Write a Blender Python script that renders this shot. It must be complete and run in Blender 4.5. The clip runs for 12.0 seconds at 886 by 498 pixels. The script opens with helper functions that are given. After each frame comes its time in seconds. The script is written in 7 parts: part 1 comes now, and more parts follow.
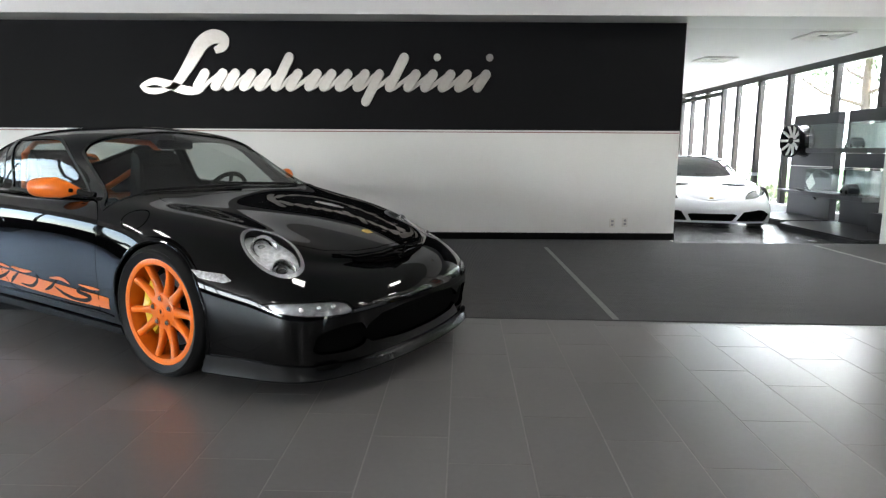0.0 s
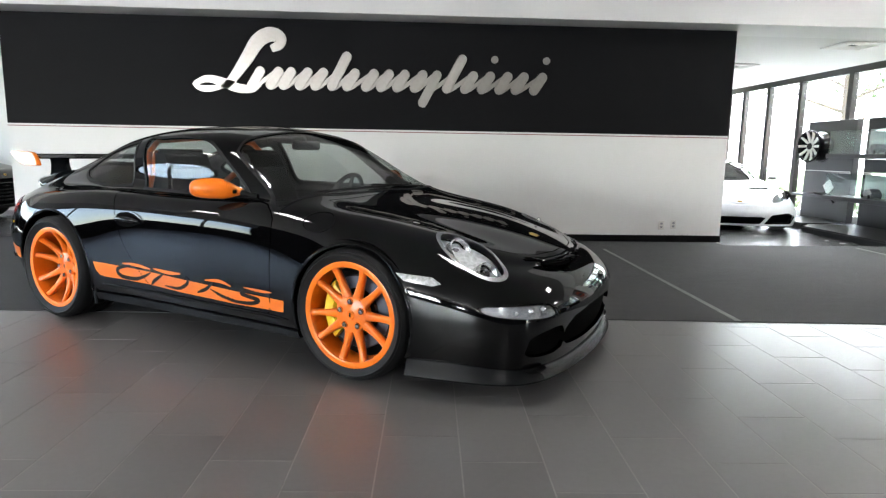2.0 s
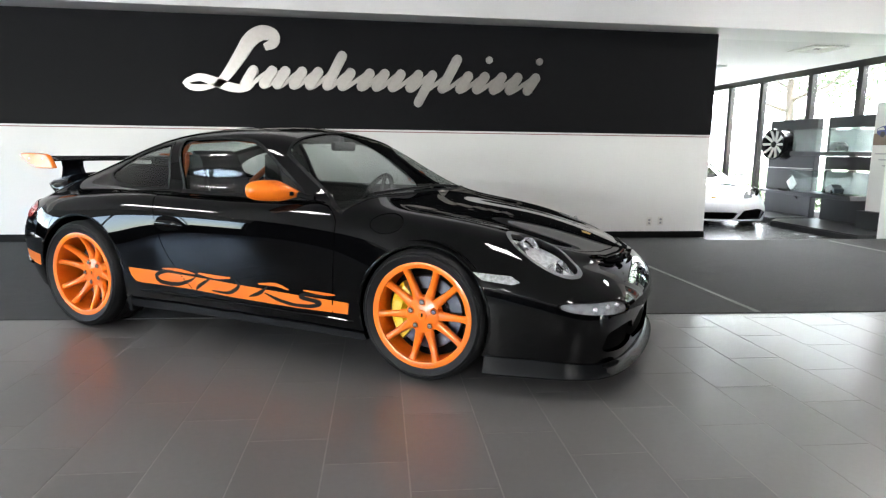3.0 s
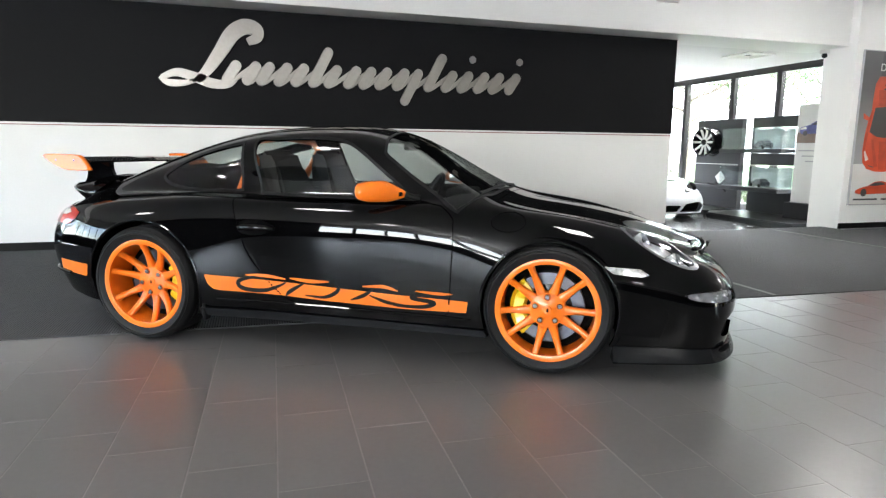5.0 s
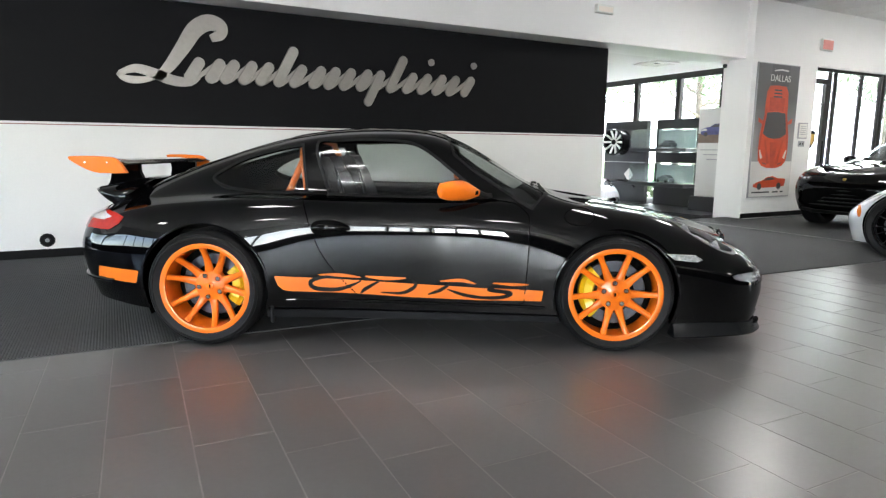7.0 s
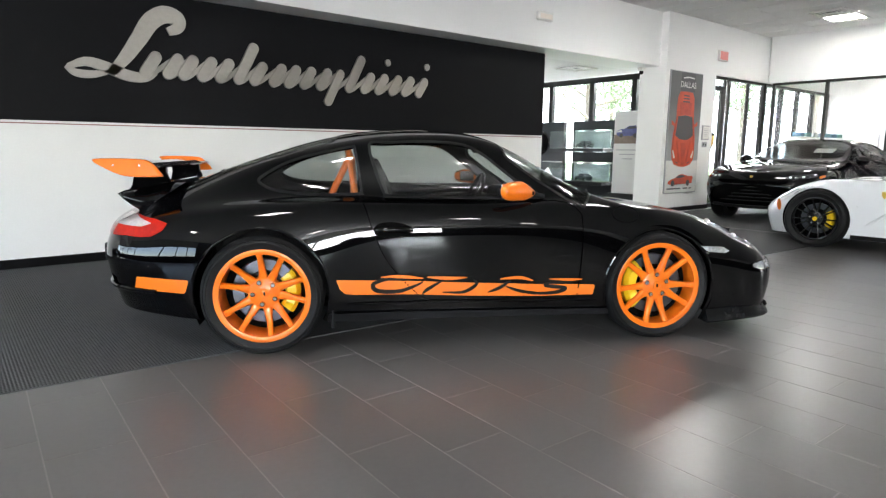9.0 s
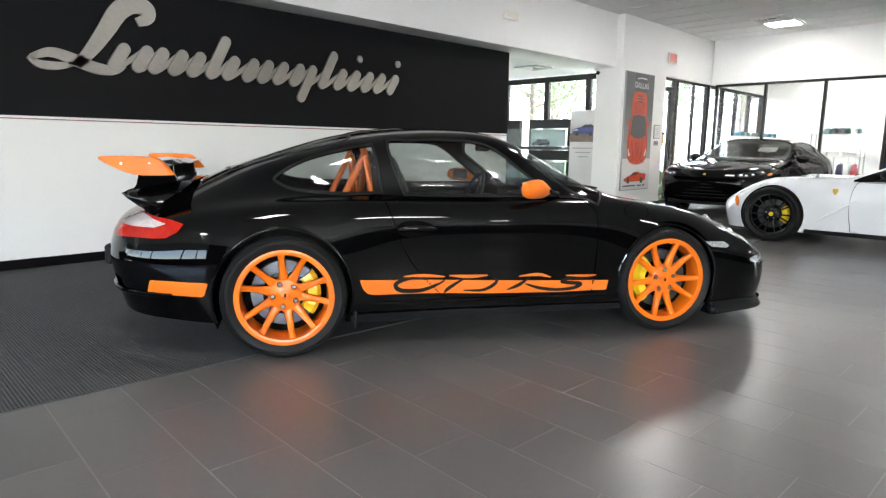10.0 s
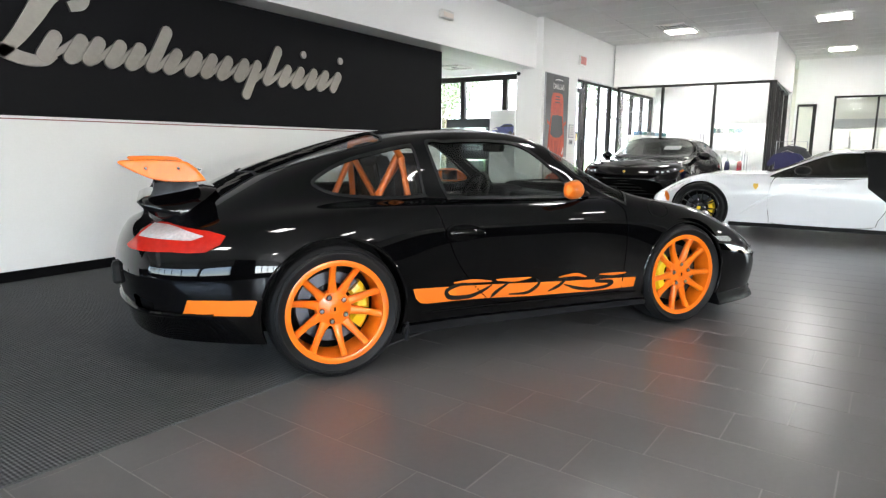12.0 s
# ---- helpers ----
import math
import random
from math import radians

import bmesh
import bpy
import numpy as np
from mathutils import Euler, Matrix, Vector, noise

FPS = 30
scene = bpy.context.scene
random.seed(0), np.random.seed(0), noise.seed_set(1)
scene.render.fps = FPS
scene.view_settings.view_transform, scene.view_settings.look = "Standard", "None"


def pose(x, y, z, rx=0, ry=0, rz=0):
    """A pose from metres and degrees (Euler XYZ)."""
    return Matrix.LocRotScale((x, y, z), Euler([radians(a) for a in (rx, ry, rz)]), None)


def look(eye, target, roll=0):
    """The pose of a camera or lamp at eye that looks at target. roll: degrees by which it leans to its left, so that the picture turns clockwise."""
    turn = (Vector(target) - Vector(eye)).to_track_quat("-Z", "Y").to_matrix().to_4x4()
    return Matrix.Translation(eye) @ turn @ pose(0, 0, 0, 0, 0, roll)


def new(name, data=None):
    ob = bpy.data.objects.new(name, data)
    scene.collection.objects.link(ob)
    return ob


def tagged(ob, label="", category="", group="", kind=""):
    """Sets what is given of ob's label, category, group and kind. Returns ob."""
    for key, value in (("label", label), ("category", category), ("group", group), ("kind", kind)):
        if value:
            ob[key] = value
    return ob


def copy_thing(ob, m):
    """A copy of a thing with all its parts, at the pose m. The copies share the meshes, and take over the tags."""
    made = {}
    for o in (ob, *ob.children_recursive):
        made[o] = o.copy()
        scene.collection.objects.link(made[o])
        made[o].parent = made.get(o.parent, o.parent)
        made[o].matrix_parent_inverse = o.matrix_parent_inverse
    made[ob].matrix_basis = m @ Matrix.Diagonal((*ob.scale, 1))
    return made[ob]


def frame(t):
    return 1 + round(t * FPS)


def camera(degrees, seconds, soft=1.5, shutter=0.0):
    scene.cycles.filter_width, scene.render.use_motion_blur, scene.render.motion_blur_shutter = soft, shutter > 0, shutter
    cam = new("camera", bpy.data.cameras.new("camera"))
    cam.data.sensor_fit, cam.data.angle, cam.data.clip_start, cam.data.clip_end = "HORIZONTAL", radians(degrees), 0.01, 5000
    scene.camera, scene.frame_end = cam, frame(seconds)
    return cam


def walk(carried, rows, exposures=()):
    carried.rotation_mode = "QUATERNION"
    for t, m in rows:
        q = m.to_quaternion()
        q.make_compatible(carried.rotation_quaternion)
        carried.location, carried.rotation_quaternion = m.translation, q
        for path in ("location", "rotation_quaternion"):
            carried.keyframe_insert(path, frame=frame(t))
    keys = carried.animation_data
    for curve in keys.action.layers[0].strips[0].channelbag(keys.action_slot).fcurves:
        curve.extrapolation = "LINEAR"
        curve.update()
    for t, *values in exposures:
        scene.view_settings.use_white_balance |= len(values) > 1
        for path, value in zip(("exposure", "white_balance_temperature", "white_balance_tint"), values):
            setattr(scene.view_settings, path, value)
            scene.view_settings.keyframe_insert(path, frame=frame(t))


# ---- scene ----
cam = camera(71.3, 12.0, soft=1.3)
METRES, EYE, TILT, LEAN, TURN = 6.35, 1.125, 0.0, 0.0, 0.0
ROWS = [
    (0.0, 0.0, 0.0, 0.0, 0.05, -9.03, -0.3),
    (0.5, -0.0396, 0.0011, 0.0002, -0.14, -8.95, -0.42),
    (1.0, -0.0822, 0.0021, 0.0005, -0.71, -8.88, -0.61),
    (1.5, -0.1263, 0.0007, 0.0016, -1.55, -8.92, -0.87),
    (2.0, -0.1725, 0.0009, 0.0013, -2.86, -9.0, -0.95),
    (2.5, -0.2194, 0.0012, 0.0012, -5.24, -9.02, -0.81),
    (3.0, -0.2651, 0.0034, 0.0016, -7.52, -9.04, -0.7),
    (5.0, -0.4392, 0.0323, 0.0016, -16.92, -9.16, -0.53),
    (5.5, -0.4822, 0.0403, 0.0019, -19.05, -9.17, -0.48),
    (6.0, -0.5251, 0.046, 0.002, -21.49, -9.08, -0.49),
    (6.5, -0.5677, 0.0527, 0.0023, -24.72, -9.07, -0.5),
    (7.0, -0.6086, 0.0644, 0.0025, -28.07, -9.17, -0.46),
    (9.0, -0.7495, 0.1419, 0.0038, -38.97, -9.16, -0.49),
    (9.5, -0.7787, 0.166, 0.004, -41.8, -9.25, -0.62),
    (10.0, -0.8059, 0.1931, 0.0038, -44.77, -9.34, -0.7),
    (10.5, -0.8304, 0.2226, 0.0039, -48.03, -9.4, -0.72),
    (11.0, -0.8505, 0.2544, 0.0038, -50.79, -9.41, -0.65),
    (11.5, -0.8687, 0.2869, 0.004, -53.31, -9.38, -0.57),
    (12.0, -0.8843, 0.3182, 0.0042, -55.9, -9.33, -0.47),
]
walk(cam, [(t, pose(0, 0, EYE, TILT, LEAN, TURN) @ pose(METRES * x, METRES * y, METRES * z, 90 + pitch, roll, yaw)) for t, x, y, z, yaw, pitch, roll in ROWS],
     exposures=[(0.0, 3.71), (1.5, 3.92), (3.2, 4.11), (5.0, 4.14), (7.0, 3.98), (9.0, 4.01), (12.0, 4.07)])

# ---- world, sun, exposure ----
SUN_AZ, SUN_EL = radians(150), radians(58)
world = bpy.data.worlds.new("sky")
scene.world = world
world.use_nodes = True
wn = world.node_tree.nodes
wl = world.node_tree.links
sky = wn.new("ShaderNodeTexSky")
sky.sky_type, sky.sun_disc, sky.sun_elevation, sky.sun_rotation = "NISHITA", False, SUN_EL, SUN_AZ
wn["Background"].inputs["Strength"].default_value = 0.15
wl.new(sky.outputs["Color"], wn["Background"].inputs["Color"])
sun = new("sun", bpy.data.lights.new("sun", "SUN"))
sun.data.energy, sun.data.angle, sun.data.color = 4.0, radians(0.5), (1.0, 0.95, 0.88)
sun.matrix_world = look((0, 0, 40), (-math.sin(SUN_AZ) * 40 / math.tan(SUN_EL), -math.cos(SUN_AZ) * 40 / math.tan(SUN_EL), 0))


def daylight_fill(name, eye, target, wide, high, watts):
    """An added area lamp that stands in for daylight at one window."""
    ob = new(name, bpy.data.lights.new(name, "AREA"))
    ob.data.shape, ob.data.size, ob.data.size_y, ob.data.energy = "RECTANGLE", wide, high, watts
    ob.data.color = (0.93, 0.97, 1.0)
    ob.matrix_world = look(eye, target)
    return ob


# ---- materials ----
def mat(name, col, rough=0.5, metal=0.0, coat=0.0, grain=None, rough_var=0.0, bump=None, stain=None, rand=0.0, spec=0.5, aniso=0.0, placed=False, coat_ior=1.5, island=False):
    """A plain surface: grain and stain are (scale, amount) of colour change, bump is (scale, depth in metres)."""
    m = bpy.data.materials.new(name)
    m.use_nodes = True
    nt = m.node_tree
    nd, ln = nt.nodes, nt.links
    b = nd["Principled BSDF"]
    b.inputs["Base Color"].default_value = (*col, 1)
    b.inputs["Roughness"].default_value = rough
    b.inputs["Metallic"].default_value = metal
    b.inputs["Coat Weight"].default_value = coat
    b.inputs["Coat Roughness"].default_value = 0.02
    b.inputs["Coat IOR"].default_value = coat_ior
    b.inputs["Specular IOR Level"].default_value = spec
    b.inputs["Anisotropic"].default_value = aniso
    tc = nd.new("ShaderNodeTexCoord")
    co = tc.outputs["Object"]
    if placed:
        co = nd.new("ShaderNodeNewGeometry").outputs["Position"]

    def noise_node(scale, detail=4.0):
        n = nd.new("ShaderNodeTexNoise")
        n.inputs["Scale"].default_value = scale
        n.inputs["Detail"].default_value = detail
        ln.new(co, n.inputs["Vector"])
        return n.outputs["Fac"]

    def remap(sock, lo, hi):
        r = nd.new("ShaderNodeMapRange")
        r.inputs["From Min"].default_value, r.inputs["From Max"].default_value = 0.2, 0.8
        r.inputs["To Min"].default_value, r.inputs["To Max"].default_value = lo, hi
        ln.new(sock, r.inputs["Value"])
        return r.outputs["Result"]

    val = None
    for pair in (grain, stain):
        if pair:
            s = remap(noise_node(pair[0]), 1 - pair[1], 1 + pair[1])
            if val is None:
                val = s
            else:
                mu = nd.new("ShaderNodeMath")
                mu.operation = "MULTIPLY"
                ln.new(val, mu.inputs[0])
                ln.new(s, mu.inputs[1])
                val = mu.outputs[0]
    if rand:
        oi = nd.new("ShaderNodeObjectInfo")
        r = nd.new("ShaderNodeMapRange")
        r.inputs["To Min"].default_value, r.inputs["To Max"].default_value = 1 - rand, 1 + rand
        ln.new(nd.new("ShaderNodeNewGeometry").outputs["Random Per Island"] if island else oi.outputs["Random"], r.inputs["Value"])
        if val is None:
            val = r.outputs["Result"]
        else:
            mu = nd.new("ShaderNodeMath")
            mu.operation = "MULTIPLY"
            ln.new(val, mu.inputs[0])
            ln.new(r.outputs["Result"], mu.inputs[1])
            val = mu.outputs[0]
    if val is not None:
        vm = nd.new("ShaderNodeVectorMath")
        vm.operation = "SCALE"
        vm.inputs[0].default_value = col
        ln.new(val, vm.inputs["Scale"])
        ln.new(vm.outputs[0], b.inputs["Base Color"])
    if rough_var:
        ln.new(remap(noise_node(2.2, 1.0), rough - rough_var, rough + rough_var), b.inputs["Roughness"])
    if bump:
        bp = nd.new("ShaderNodeBump")
        bp.inputs["Distance"].default_value = bump[1]
        ln.new(noise_node(bump[0], 6.0), bp.inputs["Height"])
        ln.new(bp.outputs["Normal"], b.inputs["Normal"])
    return m


def glow(name, col, strength):
    m = bpy.data.materials.new(name)
    m.use_nodes = True
    b = m.node_tree.nodes["Principled BSDF"]
    b.inputs["Base Color"].default_value = (*col, 1)
    b.inputs["Emission Color"].default_value = (*col, 1)
    b.inputs["Emission Strength"].default_value = strength
    return m


def pane(name, tint=(1, 1, 1), ior=1.45, gloss=0.0):
    """Thin sheet of glass: clear, with a Fresnel gloss."""
    m = bpy.data.materials.new(name)
    m.use_nodes = True
    nd, ln = m.node_tree.nodes, m.node_tree.links
    nd.remove(nd["Principled BSDF"])
    tr = nd.new("ShaderNodeBsdfTransparent")
    tr.inputs["Color"].default_value = (*tint, 1)
    gl = nd.new("ShaderNodeBsdfGlossy")
    gl.inputs["Roughness"].default_value = 0.01
    lw = nd.new("ShaderNodeLayerWeight")
    lw.inputs["Blend"].default_value = 0.5
    pw = nd.new("ShaderNodeMath")
    pw.operation, pw.inputs[1].default_value = "POWER", 5.0
    ln.new(lw.outputs["Facing"], pw.inputs[0])
    fr = nd.new("ShaderNodeMapRange")
    fr.inputs["To Min"].default_value, fr.inputs["To Max"].default_value = ((ior - 1) / (ior + 1)) ** 2 * 1.6, 0.9
    ln.new(pw.outputs[0], fr.inputs["Value"])
    mx = nd.new("ShaderNodeMixShader")
    ln.new(fr.outputs[0], mx.inputs[0])
    ln.new(tr.outputs[0], mx.inputs[1])
    ln.new(gl.outputs[0], mx.inputs[2])
    ln.new(mx.outputs[0], nd["Material Output"].inputs["Surface"])
    return m


WHITE = mat("white_wall_paint", (0.80, 0.79, 0.77), 0.55, grain=(60, 0.02), stain=(0.7, 0.03), bump=(180, 0.0006))
BAND = mat("charcoal_wall_panel", (0.0105, 0.0105, 0.0115), 0.55, spec=0.06, grain=(40, 0.05), stain=(0.8, 0.06), bump=(220, 0.0004))
REDLINE = mat("red_trim_line", (0.27, 0.09, 0.085), 0.4)
CEIL = mat("ceiling_tile_white", (0.74, 0.73, 0.71), 0.8, grain=(150, 0.06), bump=(160, 0.001))
BLACKBASE = mat("black_baseboard", (0.004, 0.004, 0.0044), 0.45, spec=0.1, grain=(20, 0.15))
TILE, TILEREST = [mat(nm, (0.120, 0.113, 0.112), 0.285, spec=0.95, grain=(38, 0.06), rand=0.09, placed=True, island=far)
                  for nm, far in (("dark_porcelain_tile", False), ("dark_porcelain_tile_far", True))]
GROUT = mat("light_grout", (0.215, 0.20, 0.19), 0.36, spec=0.9, grain=(50, 0.2), stain=(2.0, 0.15))
FARFLOOR = mat("polished_grey_floor", (0.17, 0.17, 0.178), 0.24, grain=(30, 0.1), rough_var=0.05)
STEEL = mat("brushed_steel", (0.36, 0.342, 0.315), 0.33, 1.0, grain=(25, 0.06), rough_var=0.05, aniso=0.5)
CHROME = mat("chrome", (0.8, 0.8, 0.8), 0.06, 1.0)
MULLION = mat("dark_bronze_aluminium", (0.018, 0.016, 0.015), 0.4, 0.3, grain=(30, 0.1))
GLASS = pane("window_glass")
PLASTICWHITE = mat("white_plastic", (0.72, 0.70, 0.66), 0.4)
PLASTICBLACK = mat("black_plastic", (0.007, 0.007, 0.0075), 0.5, spec=0.15, grain=(90, 0.2), bump=(400, 0.0003))


def rib_material(name, col, pitch, depth, rough=0.85):
    """Ribbed rubber matting, ribs along its own y."""
    m = mat(name, col, rough, grain=(14, 0.14), stain=(0.9, 0.12))
    nd, ln = m.node_tree.nodes, m.node_tree.links
    wv = nd.new("ShaderNodeTexWave")
    wv.wave_type, wv.bands_direction, wv.wave_profile = "BANDS", "X", "SIN"
    wv.inputs["Scale"].default_value = 0.314 / pitch
    wv.inputs["Distortion"].default_value = 0.15
    tc = nd.new("ShaderNodeTexCoord")
    ln.new(tc.outputs["Object"], wv.inputs["Vector"])
    wv2 = nd.new("ShaderNodeTexWave")
    wv2.wave_type, wv2.bands_direction = "BANDS", "Y"
    wv2.inputs["Scale"].default_value = 0.314 / (pitch * 1.6)
    ln.new(tc.outputs["Object"], wv2.inputs["Vector"])
    ad = nd.new("ShaderNodeMath")
    ln.new(wv.outputs["Fac"], ad.inputs[0])
    ln.new(wv2.outputs["Fac"], ad.inputs[1])
    bp = nd.new("ShaderNodeBump")
    bp.inputs["Distance"].default_value = depth
    ln.new(ad.outputs[0], bp.inputs["Height"])
    ln.new(bp.outputs["Normal"], nd["Principled BSDF"].inputs["Normal"])
    return m


MATTING = rib_material("charcoal_rib_matting", (0.054, 0.054, 0.0545), 0.016, 0.003)
TAPE = mat("grey_seam_tape", (0.16, 0.16, 0.155), 0.6, grain=(20, 0.2))


# ---- mesh helpers ----
def thing(name, at=None, label="", category="", group="", kind=""):
    ob = new(name)
    if at is not None:
        ob.matrix_world = at
    return tagged(ob, label, category, group, kind)


def put(name, me, material, parent=None, label=""):
    ob = new(name, me)
    if material is not None:
        me.materials.append(material)
    if parent is not None:
        ob.parent = parent
    if label:
        ob["label"] = label
    return ob


def part(name, bm, material, parent=None, label="", smooth=False):
    me = bpy.data.meshes.new(name)
    bm.to_mesh(me)
    bm.free()
    if smooth:
        me.polygons.foreach_set("use_smooth", [True] * len(me.polygons))
        me.set_sharp_from_angle(angle=radians(42))
    return put(name, me, material, parent, label)


def add_box(bm, lo, hi, bev=0.0, m=None, seg=1):
    c = [(a + b) / 2 for a, b in zip(lo, hi)]
    s = [abs(b - a) for a, b in zip(lo, hi)]
    r = bmesh.ops.create_cube(bm, size=1, matrix=(m or Matrix()) @ Matrix.Translation(c) @ Matrix.Diagonal((*s, 1)))
    if bev > 0:
        es = list({e for v in r["verts"] for e in v.link_edges})
        bmesh.ops.bevel(bm, geom=es, offset=min(bev, min(s) * 0.45), segments=seg, affect="EDGES", profile=0.5)
    return bm


def box(lo, hi, bev=0.0, m=None, seg=1):
    return add_box(bmesh.new(), lo, hi, bev, m, seg)


def add_tube(bm, pts, r, n=10, cap=True):
    """A round bar through the points."""
    pts = [Vector(p) for p in pts]
    rings = []
    up = Vector((0.13, 0.27, 0.95))
    for i, p in enumerate(pts):
        a, b = pts[max(0, i - 1)], pts[min(len(pts) - 1, i + 1)]
        t = (b - a).normalized()
        s = t.cross(up)
        if s.length < 0.05:
            s = t.cross(Vector((1, 0, 0)))
        s.normalize()
        w = s.cross(t)
        rr = r[i] if isinstance(r, (list, tuple)) else r
        rings.append([bm.verts.new(p + rr * (math.cos(k * 2 * math.pi / n) * s + math.sin(k * 2 * math.pi / n) * w)) for k in range(n)])
    for a, b in zip(rings, rings[1:]):
        for k in range(n):
            bm.faces.new((a[k], a[(k + 1) % n], b[(k + 1) % n], b[k]))
    if cap:
        bm.faces.new(rings[0][::-1])
        bm.faces.new(rings[-1])
    return bm


def add_lathe(bm, prof, n=48, axis="y", m=None, closed=False):
    """Turns a profile of (radius, along) round an axis."""
    m = m or Matrix()
    rings = []
    for r, h in prof:
        ring = []
        for k in range(n):
            a = 2 * math.pi * k / n
            c, s = r * math.cos(a), r * math.sin(a)
            p = (c, h, s) if axis == "y" else (c, s, h) if axis == "z" else (h, c, s)
            ring.append(bm.verts.new(m @ Vector(p)))
        rings.append(ring)
    pairs = list(zip(rings, rings[1:])) + ([(rings[-1], rings[0])] if closed else [])
    for a, b in pairs:
        for k in range(n):
            bm.faces.new((a[k], b[k], b[(k + 1) % n], a[(k + 1) % n]))
    return bm


def add_prism(bm, outline, lo, hi, m=None, plane="xz"):
    """A flat outline given depth: plane xz runs along y, xy along z, yz along x."""
    m = m or Matrix()

    def at(p, h):
        a, b = p
        return m @ Vector((a, h, b) if plane == "xz" else (a, b, h) if plane == "xy" else (h, a, b))

    A = [bm.verts.new(at(p, lo)) for p in outline]
    B = [bm.verts.new(at(p, hi)) for p in outline]
    k = len(A)
    bm.faces.new(A)
    bm.faces.new(B[::-1])
    for i in range(k):
        bm.faces.new((A[i], B[i], B[(i + 1) % k], A[(i + 1) % k]))
    bmesh.ops.recalc_face_normals(bm, faces=bm.faces)
    return bm


def structure(name, bm, material, label, category):
    return tagged(part(name, bm, material), label, category, kind="structure")
PAINT = mat("gloss_black_paint", (0.0012, 0.0012, 0.0014), 0.3, 0.0, coat=1.0, spec=0.0, coat_ior=1.40)
ORANGE = mat("orange_gloss_paint", (0.80, 0.165, 0.008), 0.28, coat=0.45, spec=0.25, grain=(60, 0.03))
ORANGEFILM = mat("orange_stripe_film", (0.78, 0.17, 0.012), 0.3, coat=0.3)
RUBBER = mat("tyre_rubber", (0.008, 0.008, 0.0085), 0.55, spec=0.22, grain=(80, 0.2), bump=(300, 0.0005))
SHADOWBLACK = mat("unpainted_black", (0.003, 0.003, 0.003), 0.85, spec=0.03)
SKIRT = mat("charcoal_skirt_plastic", (0.007, 0.0072, 0.0082), 0.42, spec=0.2, grain=(120, 0.15), bump=(500, 0.0003))
SPLIT = mat("grey_splitter_plastic", (0.006, 0.0063, 0.007), 0.26, spec=0.15, grain=(60, 0.15))
CARGLASS = pane("tinted_car_glass", (0.68, 0.72, 0.70), 1.5)
LENS = pane("clear_lens", (0.90, 0.91, 0.92), 1.38)
REFLECTOR = mat("lamp_reflector", (0.80, 0.81, 0.83), 0.3, 0.3, grain=(45, 0.4))
BEZEL = mat("silver_grey_bezel", (0.34, 0.34, 0.35), 0.3, 0.3)
REDLENS = mat("red_lamp_lens", (0.38, 0.012, 0.006), 0.2, coat=0.6, coat_ior=1.4, spec=0.1, grain=(40, 0.18))
WHITELENS = mat("frosted_white_lamp_lens", (0.50, 0.44, 0.44), 0.12, coat=1.0, grain=(70, 0.22))
AMBER = mat("amber_lens", (0.8, 0.2, 0.02), 0.15, coat=1.0)
CALIPER = mat("yellow_caliper_paint", (0.75, 0.50, 0.01), 0.35, coat=0.4)
DISC = mat("brake_disc_iron", (0.10, 0.106, 0.12), 0.45, 1.0, grain=(60, 0.1))
CABIN = mat("black_cabin_trim", (0.009, 0.009, 0.009), 0.7, spec=0.15, grain=(60, 0.2))
SEATCLOTH = mat("dark_seat_leather", (0.016, 0.015, 0.014), 0.55, spec=0.25, grain=(50, 0.2))
CAGE = mat("orange_cage_paint", (0.75, 0.15, 0.012), 0.35)
WHITEPAINT = mat("pearl_white_paint", (0.78, 0.79, 0.82), 0.25, coat=1.0)
GOLD = mat("gold_emblem", (0.7, 0.45, 0.1), 0.3, 0.8)
DARKRIM = mat("gloss_black_rim", (0.004, 0.004, 0.0045), 0.25, coat=0.5, spec=0.2)
DARKGLASS = pane("dark_tinted_car_glass", (0.10, 0.105, 0.10), 1.5)
BOLTGREY = mat("grey_wheel_bolt", (0.22, 0.21, 0.21), 0.4, 0.6)
MARKER = mat("clear_marker_lens", (0.40, 0.40, 0.41), 0.2, 0.3, coat=1.0, grain=(70, 0.6))
BOWL = mat("bright_lamp_bowl", (0.78, 0.79, 0.81), 0.22, 0.75)
MIDGLASS = pane("light_tinted_car_glass", (0.46, 0.48, 0.47), 1.5)
LAMPGREY = mat("silver_lamp_inside", (0.36, 0.365, 0.38), 0.22, 0.6, grain=(38, 0.8))
MODELLAMP = mat("dark_headlight_glass", (.05, .05, .055), .15, .3, coat=1.0, grain=(30, .4))
LAMPRING = mat("silver_lamp_ring", (0.20, 0.20, 0.21), 0.3, 0.35, coat=0.4, grain=(60, 0.08))

# ---- the showroom shell ----
CEIL_Z = 3.62
XL, XR, YB = -13.0, 14.6, -12.0       # side walls and the wall behind


def mat_edge(x):
    return 4.09 - 0.05 * x


FLOOR = structure("floor", box((XL - 0.2, YB - 0.2, -0.2), (18.2, 7.62, -0.0010)), GROUT, "concrete floor slab with light grey grout under the tiles", "floor")
structure("floor_far_room", box((XL - 0.2, 7.62, -0.3), (9.0, 19.0, -0.10)), FARFLOOR, "polished grey floor of the far showroom", "floor")

